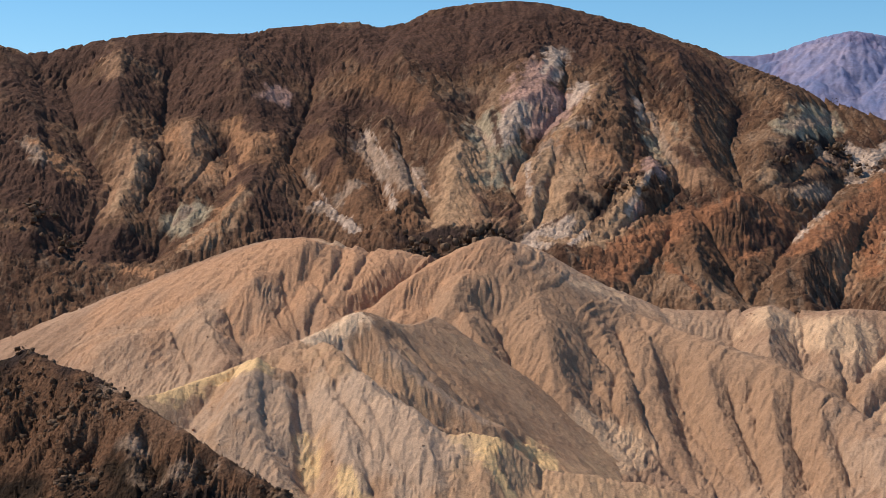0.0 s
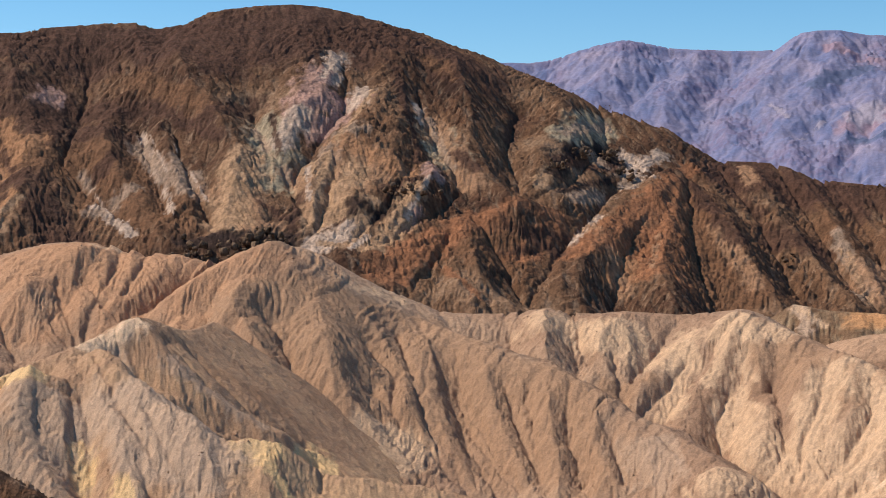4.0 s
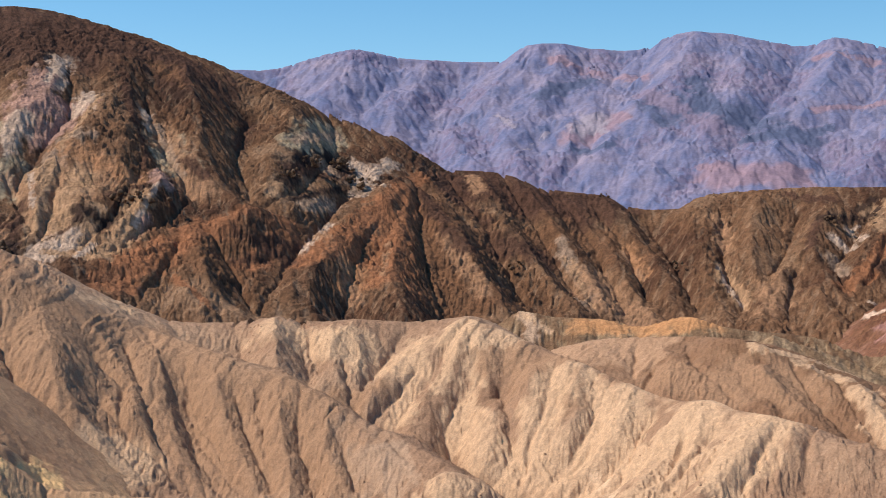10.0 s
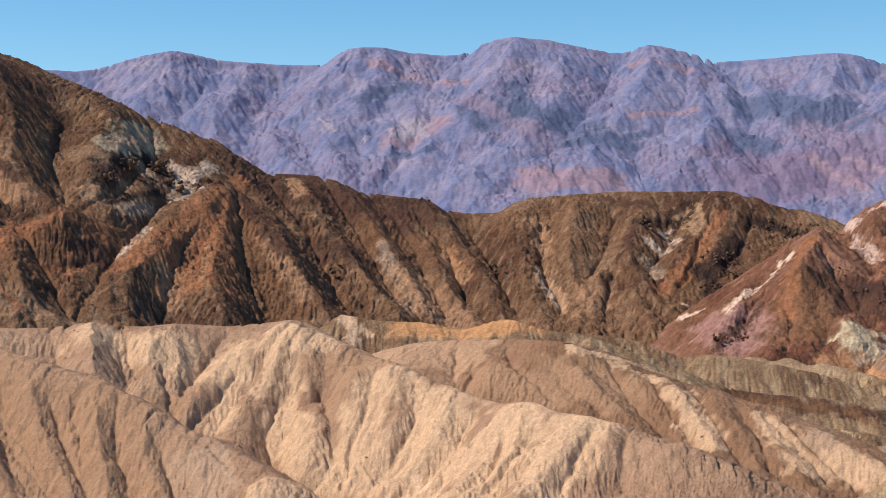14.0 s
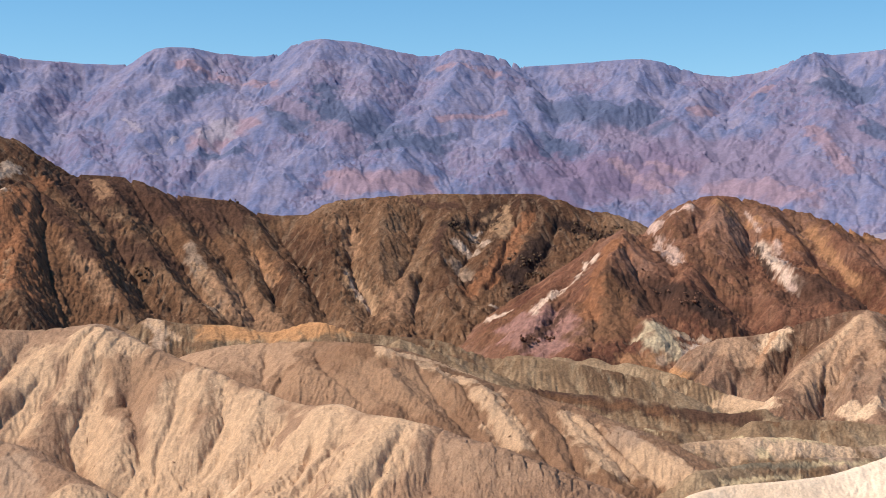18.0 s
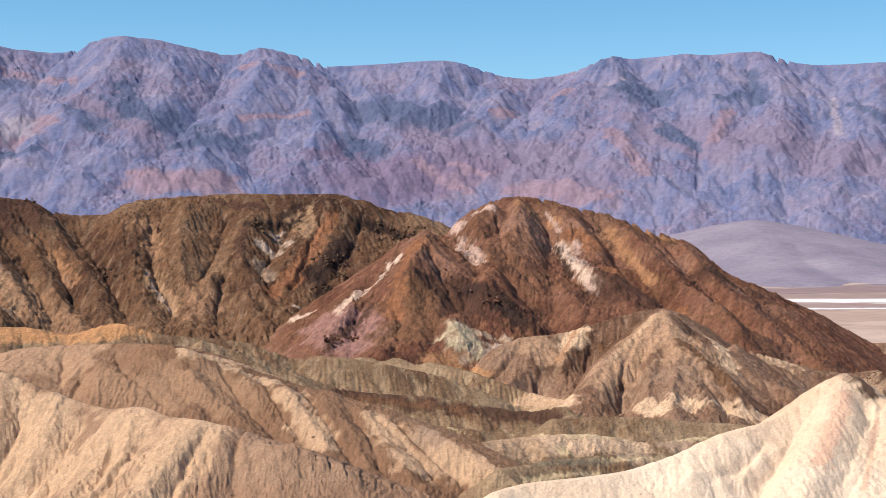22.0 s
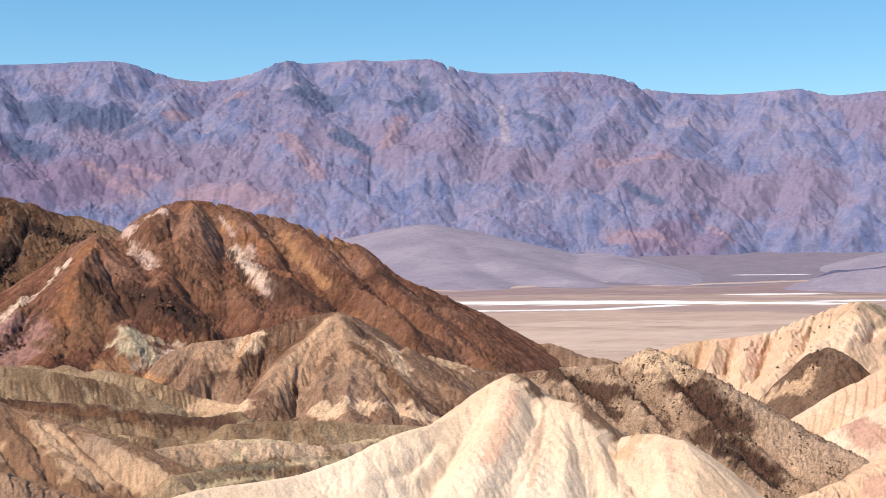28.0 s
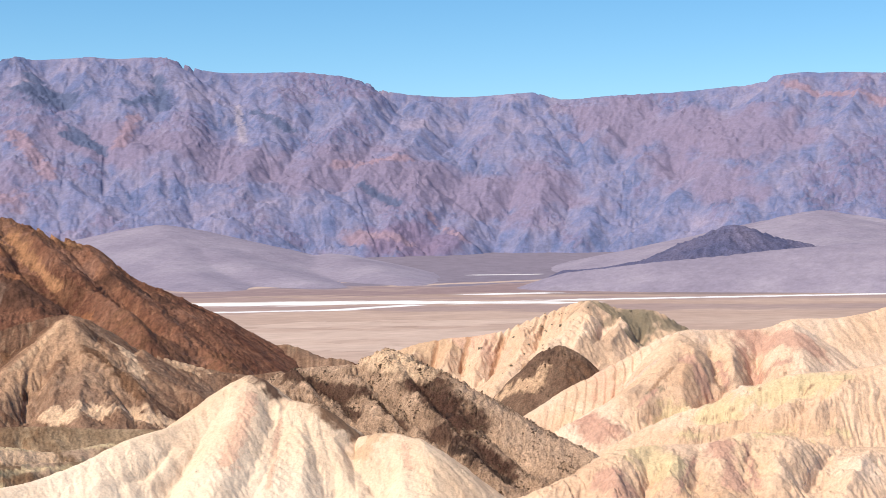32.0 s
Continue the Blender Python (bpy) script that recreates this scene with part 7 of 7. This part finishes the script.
PALE_RIDGE = hill("pale_ridge", "pale orange furrowed ridge with olive cap", "hill",
    [
    ridge([(342.0, 243.8, 32.7), (348.6, 237.8, 35.4), (356.7, 229.2, 38.1), (365.4, 219.0, 39.4), (373.0, 209.9, 43.7), (381.1, 199.2, 47.8), (386.9, 192.2, 45.5), (392.5, 185.1, 44.8), (397.4, 179.3, 40.9), (403.4, 170.7, 35.8), (409.1, 162.0, 31.2)], 0.66, 1.2, 1.5, 8.0),
    ridge([(376.7, 196.8, 47.8), (358.7, 193.8, 40.2), (344.2, 198.4, 33.9), (330.0, 197.9, 28.1)], 0.66, 1.5, 1.0, 9.0),
],
    [
    ("olive", 7, (381.2, 194.7, 45.9), (395.7, 179.3, 40.1)),
    ("olive", 4, (386.1, 186.6, 40.7), (378.0, 184.4, 38.2)),
    ("tan2", 6, (351.7, 233.7, 36.5), (362.2, 222.9, 38.7)),
    ("pinkish", 5, (360.4, 220.5, 36.7), (359.1, 213.1, 32.6)),
    ("grey", 4, (368.2, 185.8, 40.0), (354.6, 185.1, 35.1)),
    ("ochre", 0.73, (356.4, 229.9, 37.6), (350.1, 227.6, 31.3)),
    ("ochre", 0.73, (361.4, 223.5, 38.6), (352.1, 220.4, 30.0)),
    ("ochre", 0.87, (366.4, 216.2, 38.0), (354.0, 212.4, 29.4)),
    ("tan", 0.71, (371.8, 207.5, 40.8), (342.5, 196.7, 32.0)),
],
    PINK, az=(45, 82), sight=(55, 66.5), reach=(310, 540), face=(386, 440), stones=(140, 0.12, 0.5, CAP), steps=(300, 130, 16), rough=(0.5, 8), gully=(8, 0.8, 4, 1.5), crag=0.5, seed=13, relief=("pale_ridge", 3.2, 1.2, 0.2, 1.8, 0.4))
DARK_CONE = hill("dark_cone", "small dark brown cone-shaped hill", "hill",
    [
    ridge([(325.1, 180.8, 38.1), (326.4, 178.5, 39.1), (327.0, 177.4, 39.1), (328.2, 175.2, 37.9)], 1.05, 2.5, 0.9, 5.0),
],
    [
    ("tan2", 2.5, (316.0, 187.6, 29.6), (316.3, 179.0, 32.2)),
    ("tan2", 1.5, (320.3, 178.4, 34.7), (315.0, 178.3, 30.7)),
],
    UMBER, az=(52, 70), sight=(58, 63.5), reach=(310, 440), face=(350, 376), steps=(150, 70, 16), rough=(0.3, 5), gully=(6, 0.7, 4, 1.4), knobs=(0.8, 5.0), stones=(300, 0.08, 0.35, STONE), seed=14)
seam("pink_hill", "straw", 4, (260.8, 121.9, 31.4), (235.6, 99.8, 35.0))
seam("pink_hill", "straw", 4, (242.1, 93.5, 38.8), (245.9, 88.7, 40.1))
seam("pink_hill", "mauve2", 2, (276.3, 123.8, 40.3), (273.0, 118.8, 34.5))
seam("pink_hill", "mauve2", 2, (299.3, 123.2, 41.2), (294.3, 117.9, 35.2))
seam("pink_hill", "grey", 2.5, (263.1, 127.2, 35.9), (260.0, 123.7, 33.4))
seam("pink_hill", "mauve2", 3, (251.5, 132.4, 31.7), (246.5, 126.6, 29.4))
seam("pink_hill", "pinkish", 3, (278.8, 143.2, 37.6), (274.4, 138.4, 33.5))
seam("pink_hill", "mauve2", 4, (305.5, 124.6, 44.1), (301.9, 109.6, 41.4))
seam("pink_hill", "straw", 2, (247.9, 85.3, 40.7), (234.8, 102.3, 34.5))
seam("pink_hill", "straw", 0.87, (225.1, 102.7, 32.8), (235.4, 80.1, 33.1))
seam("pink_hill", "mauve2", 1.6, (251.6, 131.6, 31.6), (249.4, 125.2, 30.3))
seam("pink_hill", "mauve2", 1.3, (293.5, 111.8, 39.5), (292.4, 118.0, 35.1))
seam("pink_hill", "cream", 1.9, (265.7, 143.7, 29.3), (270.0, 128.6, 38.3))
seam("pink_hill", "olive", 0.71, (262.6, 125.0, 35.4), (265.2, 124.0, 36.2))
seam("pink_hill", "mauve2", 0.85, (285.6, 122.0, 39.6), (276.9, 116.1, 35.2))
seam("pink_hill", "white", 0.82, (273.8, 129.2, 40.2), (268.0, 133.3, 35.1))
# Narrow mauve and brown streaks along the gulches.
seam("pink_hill", "mauve2", 0.5, (264.3, 124.7, 35.8), (258.2, 125.2, 33.2))
seam("pink_hill", "brown2", 0.43, (293.8, 127.2, 40.6), (276.9, 118.1, 35.7))
seam("pink_hill", "brown2", 0.41, (271.2, 124.7, 39.2), (263.4, 125.3, 35.8))
seam("pink_hill", "mauve2", 0.56, (303.5, 121.9, 40.8), (295.4, 117.6, 35.9))
seam("pink_hill", "brown2", 0.35, (241.4, 96.1, 38.6), (289.9, 110.4, 37.6))
seam("pink_hill", "brown2", 0.27, (236.7, 98.4, 35.8), (234.0, 102.9, 34.1))
seam("pink_hill", "brown2", 0.27, (242.3, 89.5, 37.9), (244.9, 88.7, 39.5))
PINK_HILL = hill("pink_hill", "pink and cream furrowed clay hill", "hill",
    [
    ridge([(258.8, 151.7, 26.9), (266.7, 149.0, 31.5), (275.5, 144.1, 36.4), (284.3, 138.9, 40.8), (292.9, 133.4, 44.7), (300.5, 129.6, 44.8), (309.4, 122.5, 44.8), (316.5, 119.3, 46.4), (324.6, 112.7, 46.5), (332.0, 108.0, 47.6), (339.8, 101.0, 50.0), (350.3, 83.0, 53.4)], 0.66, 1.5, 0.6, 7.5),
    ridge([(284.0, 129.3, 44.8), (270.7, 126.6, 39.4), (258.3, 128.5, 34.1), (246.9, 127.1, 29.4)], 0.66, 1.5, 0.6, 8.0),
    ridge([(308.8, 116.4, 46.2), (294.2, 108.7, 39.5), (281.3, 108.2, 34.2)], 0.66, 1.5, 0.6, 8.0),
    ridge([(228.3, 113.6, 31.0), (233.6, 108.4, 34.3), (240.1, 99.8, 37.7), (245.6, 92.6, 40.7), (250.9, 85.3, 41.4), (255.9, 77.9, 42.7), (262.7, 62.3, 44.5)], 0.66, 1.5, 0.6, 7.0),
],
    SEAMS["pink_hill"],
    PINK, az=(48, 86), sight=(59.5, 73.5), reach=(170, 480), face=(243, 358), stones=(300, 0.06, 0.2, PALE_CLOD), steps=(370, 215, 16), rough=(0.2, 5), gully=(4, 0.4, 3, 1.6), seed=15, relief=("pink_hill", 4.5, 1.35, 0.2, 1.8, 0.5))
seam("shale_hill", "umber", 3, (185.8, 125.9, 44.9), (180.8, 112.4, 38.8))
seam("shale_hill", "umber", 2.5, (176.2, 136.6, 44.0), (178.8, 131.0, 40.9))
seam("shale_hill", "umber", 2.5, (176.0, 112.9, 37.7), (174.5, 103.7, 33.5))
seam("shale_hill", "cream", 3.5, (186.9, 131.8, 45.7), (186.6, 124.1, 44.7))
seam("shale_hill", "black", 1.2, (173.7, 109.7, 35.9), (171.8, 101.3, 32.5))
seam("shale_hill", "grey", 2, (182.6, 101.9, 36.2), (182.0, 91.9, 33.5))
seam("shale_hill", "umber", 1.5, (182.4, 121.5, 42.6), (180.8, 115.9, 40.1))
seam("shale_hill", "cream", 2.5, (186.5, 129.7, 45.9), (185.8, 123.5, 43.7))
seam("shale_hill", "grey", 2.5, (184.6, 113.0, 41.4), (183.4, 103.9, 37.5))
seam("shale_hill", "grey", 2.5, (182.2, 104.9, 36.9), (181.8, 95.7, 34.3))
seam("shale_hill", "umber", 0.99, (179.2, 136.8, 43.0), (175.0, 126.1, 38.5))
seam("shale_hill", "umber", 1.1, (182.5, 122.4, 42.8), (178.2, 111.1, 37.8))
seam("shale_hill", "umber", 0.78, (176.9, 109.5, 36.6), (174.0, 101.3, 32.7))
seam("shale_hill", "black", 0.52, (179.0, 117.4, 40.3), (179.0, 113.8, 38.9))
seam("shale_hill", "cream", 0.71, (186.9, 130.9, 45.8), (187.2, 128.4, 46.3))
seam("shale_hill", "grey", 0.75, (184.9, 115.2, 42.2), (186.7, 105.6, 37.5))
seam("shale_hill", "umber", 0.75, (179.8, 127.8, 41.9), (175.7, 118.6, 37.6))
SHALE_HILL = hill("shale_hill", "grey-brown shale hill with dark rubble patches", "hill",
    [
    ridge([(171.6, 145.6, 37.6), (176.3, 141.4, 42.8), (179.3, 139.3, 44.4), (183.6, 135.2, 44.6), (186.7, 132.6, 45.3), (189.3, 130.7, 46.9), (187.9, 125.1, 45.3), (186.4, 119.6, 44.0), (184.7, 114.2, 42.3), (184.0, 107.1, 39.2), (183.6, 99.0, 36.1), (182.5, 91.8, 34.0), (181.4, 84.2, 30.5)], 0.62, 1.5, 0.6, 6.0),
    ridge([(176.9, 137.4, 44.5), (171.6, 128.2, 40.2), (168.5, 121.5, 37.2)], 0.66, 1.0, 0.6, 5.0),
    ridge([(187.6, 129.5, 46.7), (179.0, 116.6, 40.3), (173.2, 107.1, 35.8), (169.2, 100.8, 32.6)], 0.66, 1.0, 0.6, 5.0),
],
    SEAMS["shale_hill"],
    BROWN, az=(42, 78), sight=(50.5, 63.5), reach=(130, 330), face=(192, 234), steps=(340, 160, 16), rough=(0.25, 3), gully=(4, 0.5, 4, 1.4), crag=0.3, knobs=(0.6, 2.0), stones=(6000, 0.04, 0.18, STONE), seed=16, relief=("shale_hill", 1.6, 0.7, 0.3, 1.3, 0.3))
WHITE_PEAK = hill("white_peak", "cream-white clay peak with smooth flanks", "hill",
    [
    ridge([(93.8, 117.1, 38.0), (97.5, 117.6, 38.4), (104.5, 115.2, 38.8), (109.5, 114.4, 39.3), (114.6, 113.2, 40.7), (118.9, 112.8, 42.0), (123.3, 112.2, 42.7), (126.9, 112.3, 43.4), (130.9, 111.9, 45.1), (135.3, 111.0, 47.3), (135.5, 109.0, 46.3), (135.5, 107.2, 44.9), (136.8, 103.7, 44.4), (137.3, 101.2, 42.0), (137.3, 99.3, 41.0), (137.9, 96.6, 41.7), (139.2, 92.7, 41.2), (139.1, 90.8, 37.9), (138.7, 89.4, 34.7)], 0.7, 0.8, 0.3, 7.0),
    ridge([(135.3, 111.0, 47.3), (128.2, 107.2, 43.4), (121.7, 105.5, 40.1), (115.0, 103.2, 36.6)], 0.72, 1.0, 0.3, 5.0),
    ridge([(136.9, 104.1, 44.3), (129.2, 102.2, 40.8), (120.8, 97.6, 36.5)], 0.72, 1.0, 0.3, 5.0),
    ridge([(139.7, 93.4, 40.9), (134.4, 90.8, 38.4), (130.8, 87.8, 36.3)], 0.72, 1.0, 0.3, 5.0),
],
    [
    ("pinkish", 1, (132.1, 108.3, 45.4), (122.3, 103.3, 39.8)),
    ("tan2", 1.4, (137.8, 96.7, 41.7), (135.5, 96.5, 40.0)),
    ("umber", 1.2, (135.5, 110.0, 47.0), (135.6, 108.2, 45.8)),
    ("brown", 2, (137.1, 101.9, 43.5), (138.1, 99.8, 41.7)),
    ("pinkish", 0.34, (132.9, 105.1, 43.1), (123.5, 99.1, 37.7)),
    ("pinkish", 0.46, (137.6, 93.0, 40.7), (135.3, 90.7, 38.8)),
],
    WHITE, az=(34, 68), sight=(35.5, 60.5), reach=(90, 260), face=(143, 180), stones=(150, 0.04, 0.1, PALE_CLOD), steps=(640, 150, 16), rough=(0.12, 3), gully=(3, 0.13, 3, 1.6), seed=17, relief=("white_peak", 1.6, 0.6, 0.4, 1.4, 0.1))
FRONT_MOUND = hill("front_mound", "pale rounded pink and cream clay mound", "hill",
    [
    ridge([(135.7, 84.7, 32.4), (142.7, 81.7, 35.5), (149.9, 77.8, 38.4), (156.0, 75.6, 39.7), (163.0, 71.0, 39.6), (168.9, 68.3, 40.4), (175.1, 64.8, 39.3), (180.9, 61.6, 38.0), (187.9, 54.0, 37.7), (195.3, 43.2, 38.2)], 0.62, 2.5, 0.8, 5.0),
    ridge([(171.5, 69.3, 39.9), (164.4, 68.4, 36.9), (158.2, 66.5, 34.2)], 0.62, 2.0, 0.6, 6.0),
],
    [
    ("mauve2", 2, (148.2, 75.0, 37.8), (145.9, 72.5, 36.5)),
    ("mauve2", 2, (164.2, 69.0, 39.4), (158.7, 65.4, 36.2)),
    ("cream", 2, (166.8, 68.0, 39.6), (162.2, 65.1, 36.9)),
    ("straw", 3, (155.4, 75.2, 39.3), (154.3, 71.5, 37.9)),
    ("mauve2", 0.46, (148.6, 73.2, 36.7), (148.7, 72.1, 35.6)),
    ("mauve2", 0.35, (159.4, 70.7, 38.2), (150.1, 68.5, 36.2)),
    ("straw", 0.52, (168.7, 67.5, 40.1), (180.2, 62.7, 38.6)),
    ("mauve2", 0.49, (166.1, 67.8, 39.1), (159.9, 64.0, 35.9)),
],
    PINK, az=(50, 86), sight=(58.5, 73.5), reach=(90, 270), face=(154, 198), stones=(200, 0.05, 0.14, PALE_CLOD), steps=(380, 160, 16), rough=(0.25, 4), gully=(5, 0.3, 4, 1.6), seed=18, relief=("front_mound", 2.0, 0.9, 0.3, 1.5, 0.3))
ALLUVIAL_FAN = range_of("alluvial_fan", "pale gravel fan below the far range, lilac-grey with painted haze", "alluvial fan", "fan_lobe", "gently sloping lobe of pale gravel",
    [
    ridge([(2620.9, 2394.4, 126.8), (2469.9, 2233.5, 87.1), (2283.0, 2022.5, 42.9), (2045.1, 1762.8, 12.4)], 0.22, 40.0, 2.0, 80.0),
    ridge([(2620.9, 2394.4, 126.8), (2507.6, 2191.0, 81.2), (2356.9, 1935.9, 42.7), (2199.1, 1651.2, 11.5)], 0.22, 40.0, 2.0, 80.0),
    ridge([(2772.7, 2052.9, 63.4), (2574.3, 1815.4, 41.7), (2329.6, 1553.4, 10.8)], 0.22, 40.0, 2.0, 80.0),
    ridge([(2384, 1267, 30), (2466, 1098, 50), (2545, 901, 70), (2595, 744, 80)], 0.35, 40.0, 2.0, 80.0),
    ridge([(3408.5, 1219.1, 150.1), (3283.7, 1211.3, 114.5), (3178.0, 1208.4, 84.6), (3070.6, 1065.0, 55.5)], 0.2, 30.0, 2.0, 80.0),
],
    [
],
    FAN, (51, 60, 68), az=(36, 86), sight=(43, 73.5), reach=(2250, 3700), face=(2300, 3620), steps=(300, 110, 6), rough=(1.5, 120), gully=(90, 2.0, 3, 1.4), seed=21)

# ---- crags that stand out of the hills ----
outcrop(RUBBLE_HILL, (-21.7, 84.6, 53.9), 0.5, 0.35, 5, STONE, "dark jagged rock crag on the hill crest", 341)
outcrop(RUBBLE_HILL, (-21.2, 83.6, 53.4), 0.4, 0.24, 4, STONE, "dark jagged rock crag on the hill crest", 342)
outcrop(RUBBLE_HILL, (-18.7, 81.1, 52.8), 0.4, 0.21, 4, STONE, "dark jagged rock crag on the hill crest", 343)
outcrop(RUBBLE_HILL, (-17.5, 79.9, 52.6), 0.7, 0.35, 6, STONE, "dark jagged rock crag on the hill crest", 344)
outcrop(RUBBLE_HILL, (-16.0, 78.2, 52.2), 1, 0.42, 8, STONE, "dark jagged rock crag on the hill crest", 345)
outcrop(RUBBLE_HILL, (-15.1, 77.2, 51.9), 0.6, 0.35, 5, STONE, "dark jagged rock crag on the hill crest", 346)
outcrop(RUBBLE_HILL, (-10.1, 72.5, 49.5), 0.6, 0.28, 5, STONE, "dark jagged rock crag on the hill crest", 347)
outcrop(RUBBLE_HILL, (-18.0, 79.7, 52.1), 0.6, 0.28, 5, STONE, "dark jagged rock crag on the hill crest", 348)
outcrop(DARK_MOUNTAIN, (-5.7, 486.5, 56.3), 7, 2.52, 19, STONE, "dark broken volcanic crag standing out of the slope", 403)
outcrop(DARK_MOUNTAIN, (7.7, 488.6, 58.8), 8, 2.88, 21, STONE, "dark broken volcanic crag standing out of the slope", 404)
outcrop(DARK_MOUNTAIN, (18.0, 492.9, 59.1), 6, 2.16, 14, STONE, "dark broken volcanic crag standing out of the slope", 405)
outcrop(DARK_MOUNTAIN, (58.1, 519.3, 74.9), 5, 2.16, 12, STONE, "dark broken volcanic crag standing out of the slope", 406)
outcrop(DARK_MOUNTAIN, (115.5, 557.8, 84.8), 5, 2.16, 12, STONE, "dark broken volcanic crag standing out of the slope", 407)
outcrop(DARK_MOUNTAIN, (125.8, 574.0, 90.5), 5, 2.16, 12, STONE, "dark broken volcanic crag standing out of the slope", 408)
outcrop(DARK_MOUNTAIN, (139.1, 588.7, 90.8), 5, 2.16, 12, STONE, "dark broken volcanic crag standing out of the slope", 409)
outcrop(DARK_MOUNTAIN, (141.8, 574.7, 82.5), 5, 2.16, 12, STONE, "dark broken volcanic crag standing out of the slope", 410)
outcrop(DARK_MOUNTAIN, (150.4, 629.8, 110.9), 3, 0.69, 6, STONE, "dark broken volcanic crag standing out of the slope", 411)
outcrop(DARK_MOUNTAIN, (247.1, 591.1, 79.4), 3, 1.04, 7, STONE, "dark broken volcanic crag standing out of the slope", 412)
outcrop(DARK_MOUNTAIN, (244.0, 589.0, 78.1), 4, 0.86, 7, STONE, "dark broken volcanic crag standing out of the slope", 413)
outcrop(DARK_MOUNTAIN, (284.3, 569.3, 79.1), 3, 0.78, 7, STONE, "dark broken volcanic crag standing out of the slope", 414)
outcrop(DARK_MOUNTAIN, (287.2, 565.3, 78.0), 3, 0.78, 6, STONE, "dark broken volcanic crag standing out of the slope", 415)
outcrop(DARK_MOUNTAIN, (236.1, 593.3, 79.4), 3, 0.69, 6, STONE, "dark broken volcanic crag standing out of the slope", 416)
outcrop(DARK_MOUNTAIN, (193.5, 544.6, 52.6), 4, 1.73, 9, STONE, "dark broken volcanic crag standing out of the slope", 417)
outcrop(DARK_MOUNTAIN, (255.8, 538.9, 52.6), 4, 1.44, 9, STONE, "dark broken volcanic crag standing out of the slope", 418)
outcrop(DARK_MOUNTAIN, (311.5, 530.4, 69.8), 4, 1.73, 10, STONE, "dark broken volcanic crag standing out of the slope", 419)
outcrop(DARK_MOUNTAIN, (326.8, 527.2, 69.9), 4, 1.44, 9, STONE, "dark broken volcanic crag standing out of the slope", 420)
outcrop(DARK_MOUNTAIN, (353.2, 512.8, 67.8), 5, 1.87, 14, STONE, "dark broken volcanic crag standing out of the slope", 421)
outcrop(DARK_MOUNTAIN, (361.7, 506.5, 65.6), 4, 1.73, 10, STONE, "dark broken volcanic crag standing out of the slope", 422)
outcrop(DARK_MOUNTAIN, (370.2, 510.3, 70.0), 2.5, 0.95, 7, STONE, "dark broken volcanic crag standing out of the slope", 423)
outcrop(DARK_MOUNTAIN, (322.5, 500.7, 57.1), 5, 1.87, 14, STONE, "dark broken volcanic crag standing out of the slope", 424)
outcrop(DARK_MOUNTAIN, (322.7, 491.7, 51.2), 5, 1.87, 14, STONE, "dark broken volcanic crag standing out of the slope", 425)
outcrop(DARK_MOUNTAIN, (313.3, 490.3, 47.3), 4, 1.44, 9, STONE, "dark broken volcanic crag standing out of the slope", 426)
outcrop(DARK_MOUNTAIN, (-113.1, 493.6, 56.9), 6, 2.16, 14, STONE, "dark broken volcanic crag standing out of the slope", 427)
outcrop(DARK_MOUNTAIN, (-124.8, 499.9, 67.1), 6, 2.16, 14, STONE, "dark broken volcanic crag standing out of the slope", 428)
outcrop(RED_HILL, (269.6, 415.8, 33.7), 3, 1.30, 9, REDROCK, "dark red-brown broken rock crag", 248)
outcrop(RED_HILL, (278.2, 416.1, 33.5), 4, 1.44, 12, REDROCK, "dark red-brown broken rock crag", 249)
outcrop(RED_HILL, (321.1, 418.2, 47.5), 3, 1.15, 9, REDROCK, "dark red-brown broken rock crag", 250)
outcrop(RED_HILL, (321.9, 404.7, 45.0), 3.5, 1.30, 10, REDROCK, "dark red-brown broken rock crag", 251)
outcrop(RED_HILL, (326.4, 398.8, 42.4), 3, 1.08, 9, REDROCK, "dark red-brown broken rock crag", 252)
outcrop(RED_HILL, (373.2, 381.0, 42.1), 3, 1.15, 9, REDROCK, "dark red-brown broken rock crag", 253)
outcrop(RED_HILL, (323.3, 428.4, 53.7), 3, 1.08, 7, REDROCK, "dark red-brown broken rock crag", 254)
outcrop(SHALE_HILL, (186.6, 123.1, 44.2), 1.2, 0.36, 8, STONE, "dark shale ledge breaking through the slope", 310)
outcrop(SHALE_HILL, (184.3, 119.9, 42.6), 1.4, 0.36, 9, STONE, "dark shale ledge breaking through the slope", 311)
outcrop(SHALE_HILL, (182.7, 115.3, 41.4), 1.4, 0.36, 9, STONE, "dark shale ledge breaking through the slope", 312)
outcrop(SHALE_HILL, (182.1, 112.5, 40.1), 1.2, 0.30, 8, STONE, "dark shale ledge breaking through the slope", 313)
outcrop(SHALE_HILL, (177.0, 137.0, 44.3), 1, 0.30, 6, STONE, "dark shale ledge breaking through the slope", 314)
outcrop(SHALE_HILL, (180.5, 135.1, 43.0), 1, 0.30, 6, STONE, "dark shale ledge breaking through the slope", 315)
outcrop(SHALE_HILL, (173.6, 108.7, 36.0), 1, 0.30, 7, STONE, "dark shale ledge breaking through the slope", 316)
outcrop(SHALE_HILL, (174.5, 103.7, 33.5), 1, 0.30, 7, STONE, "dark shale ledge breaking through the slope", 317)
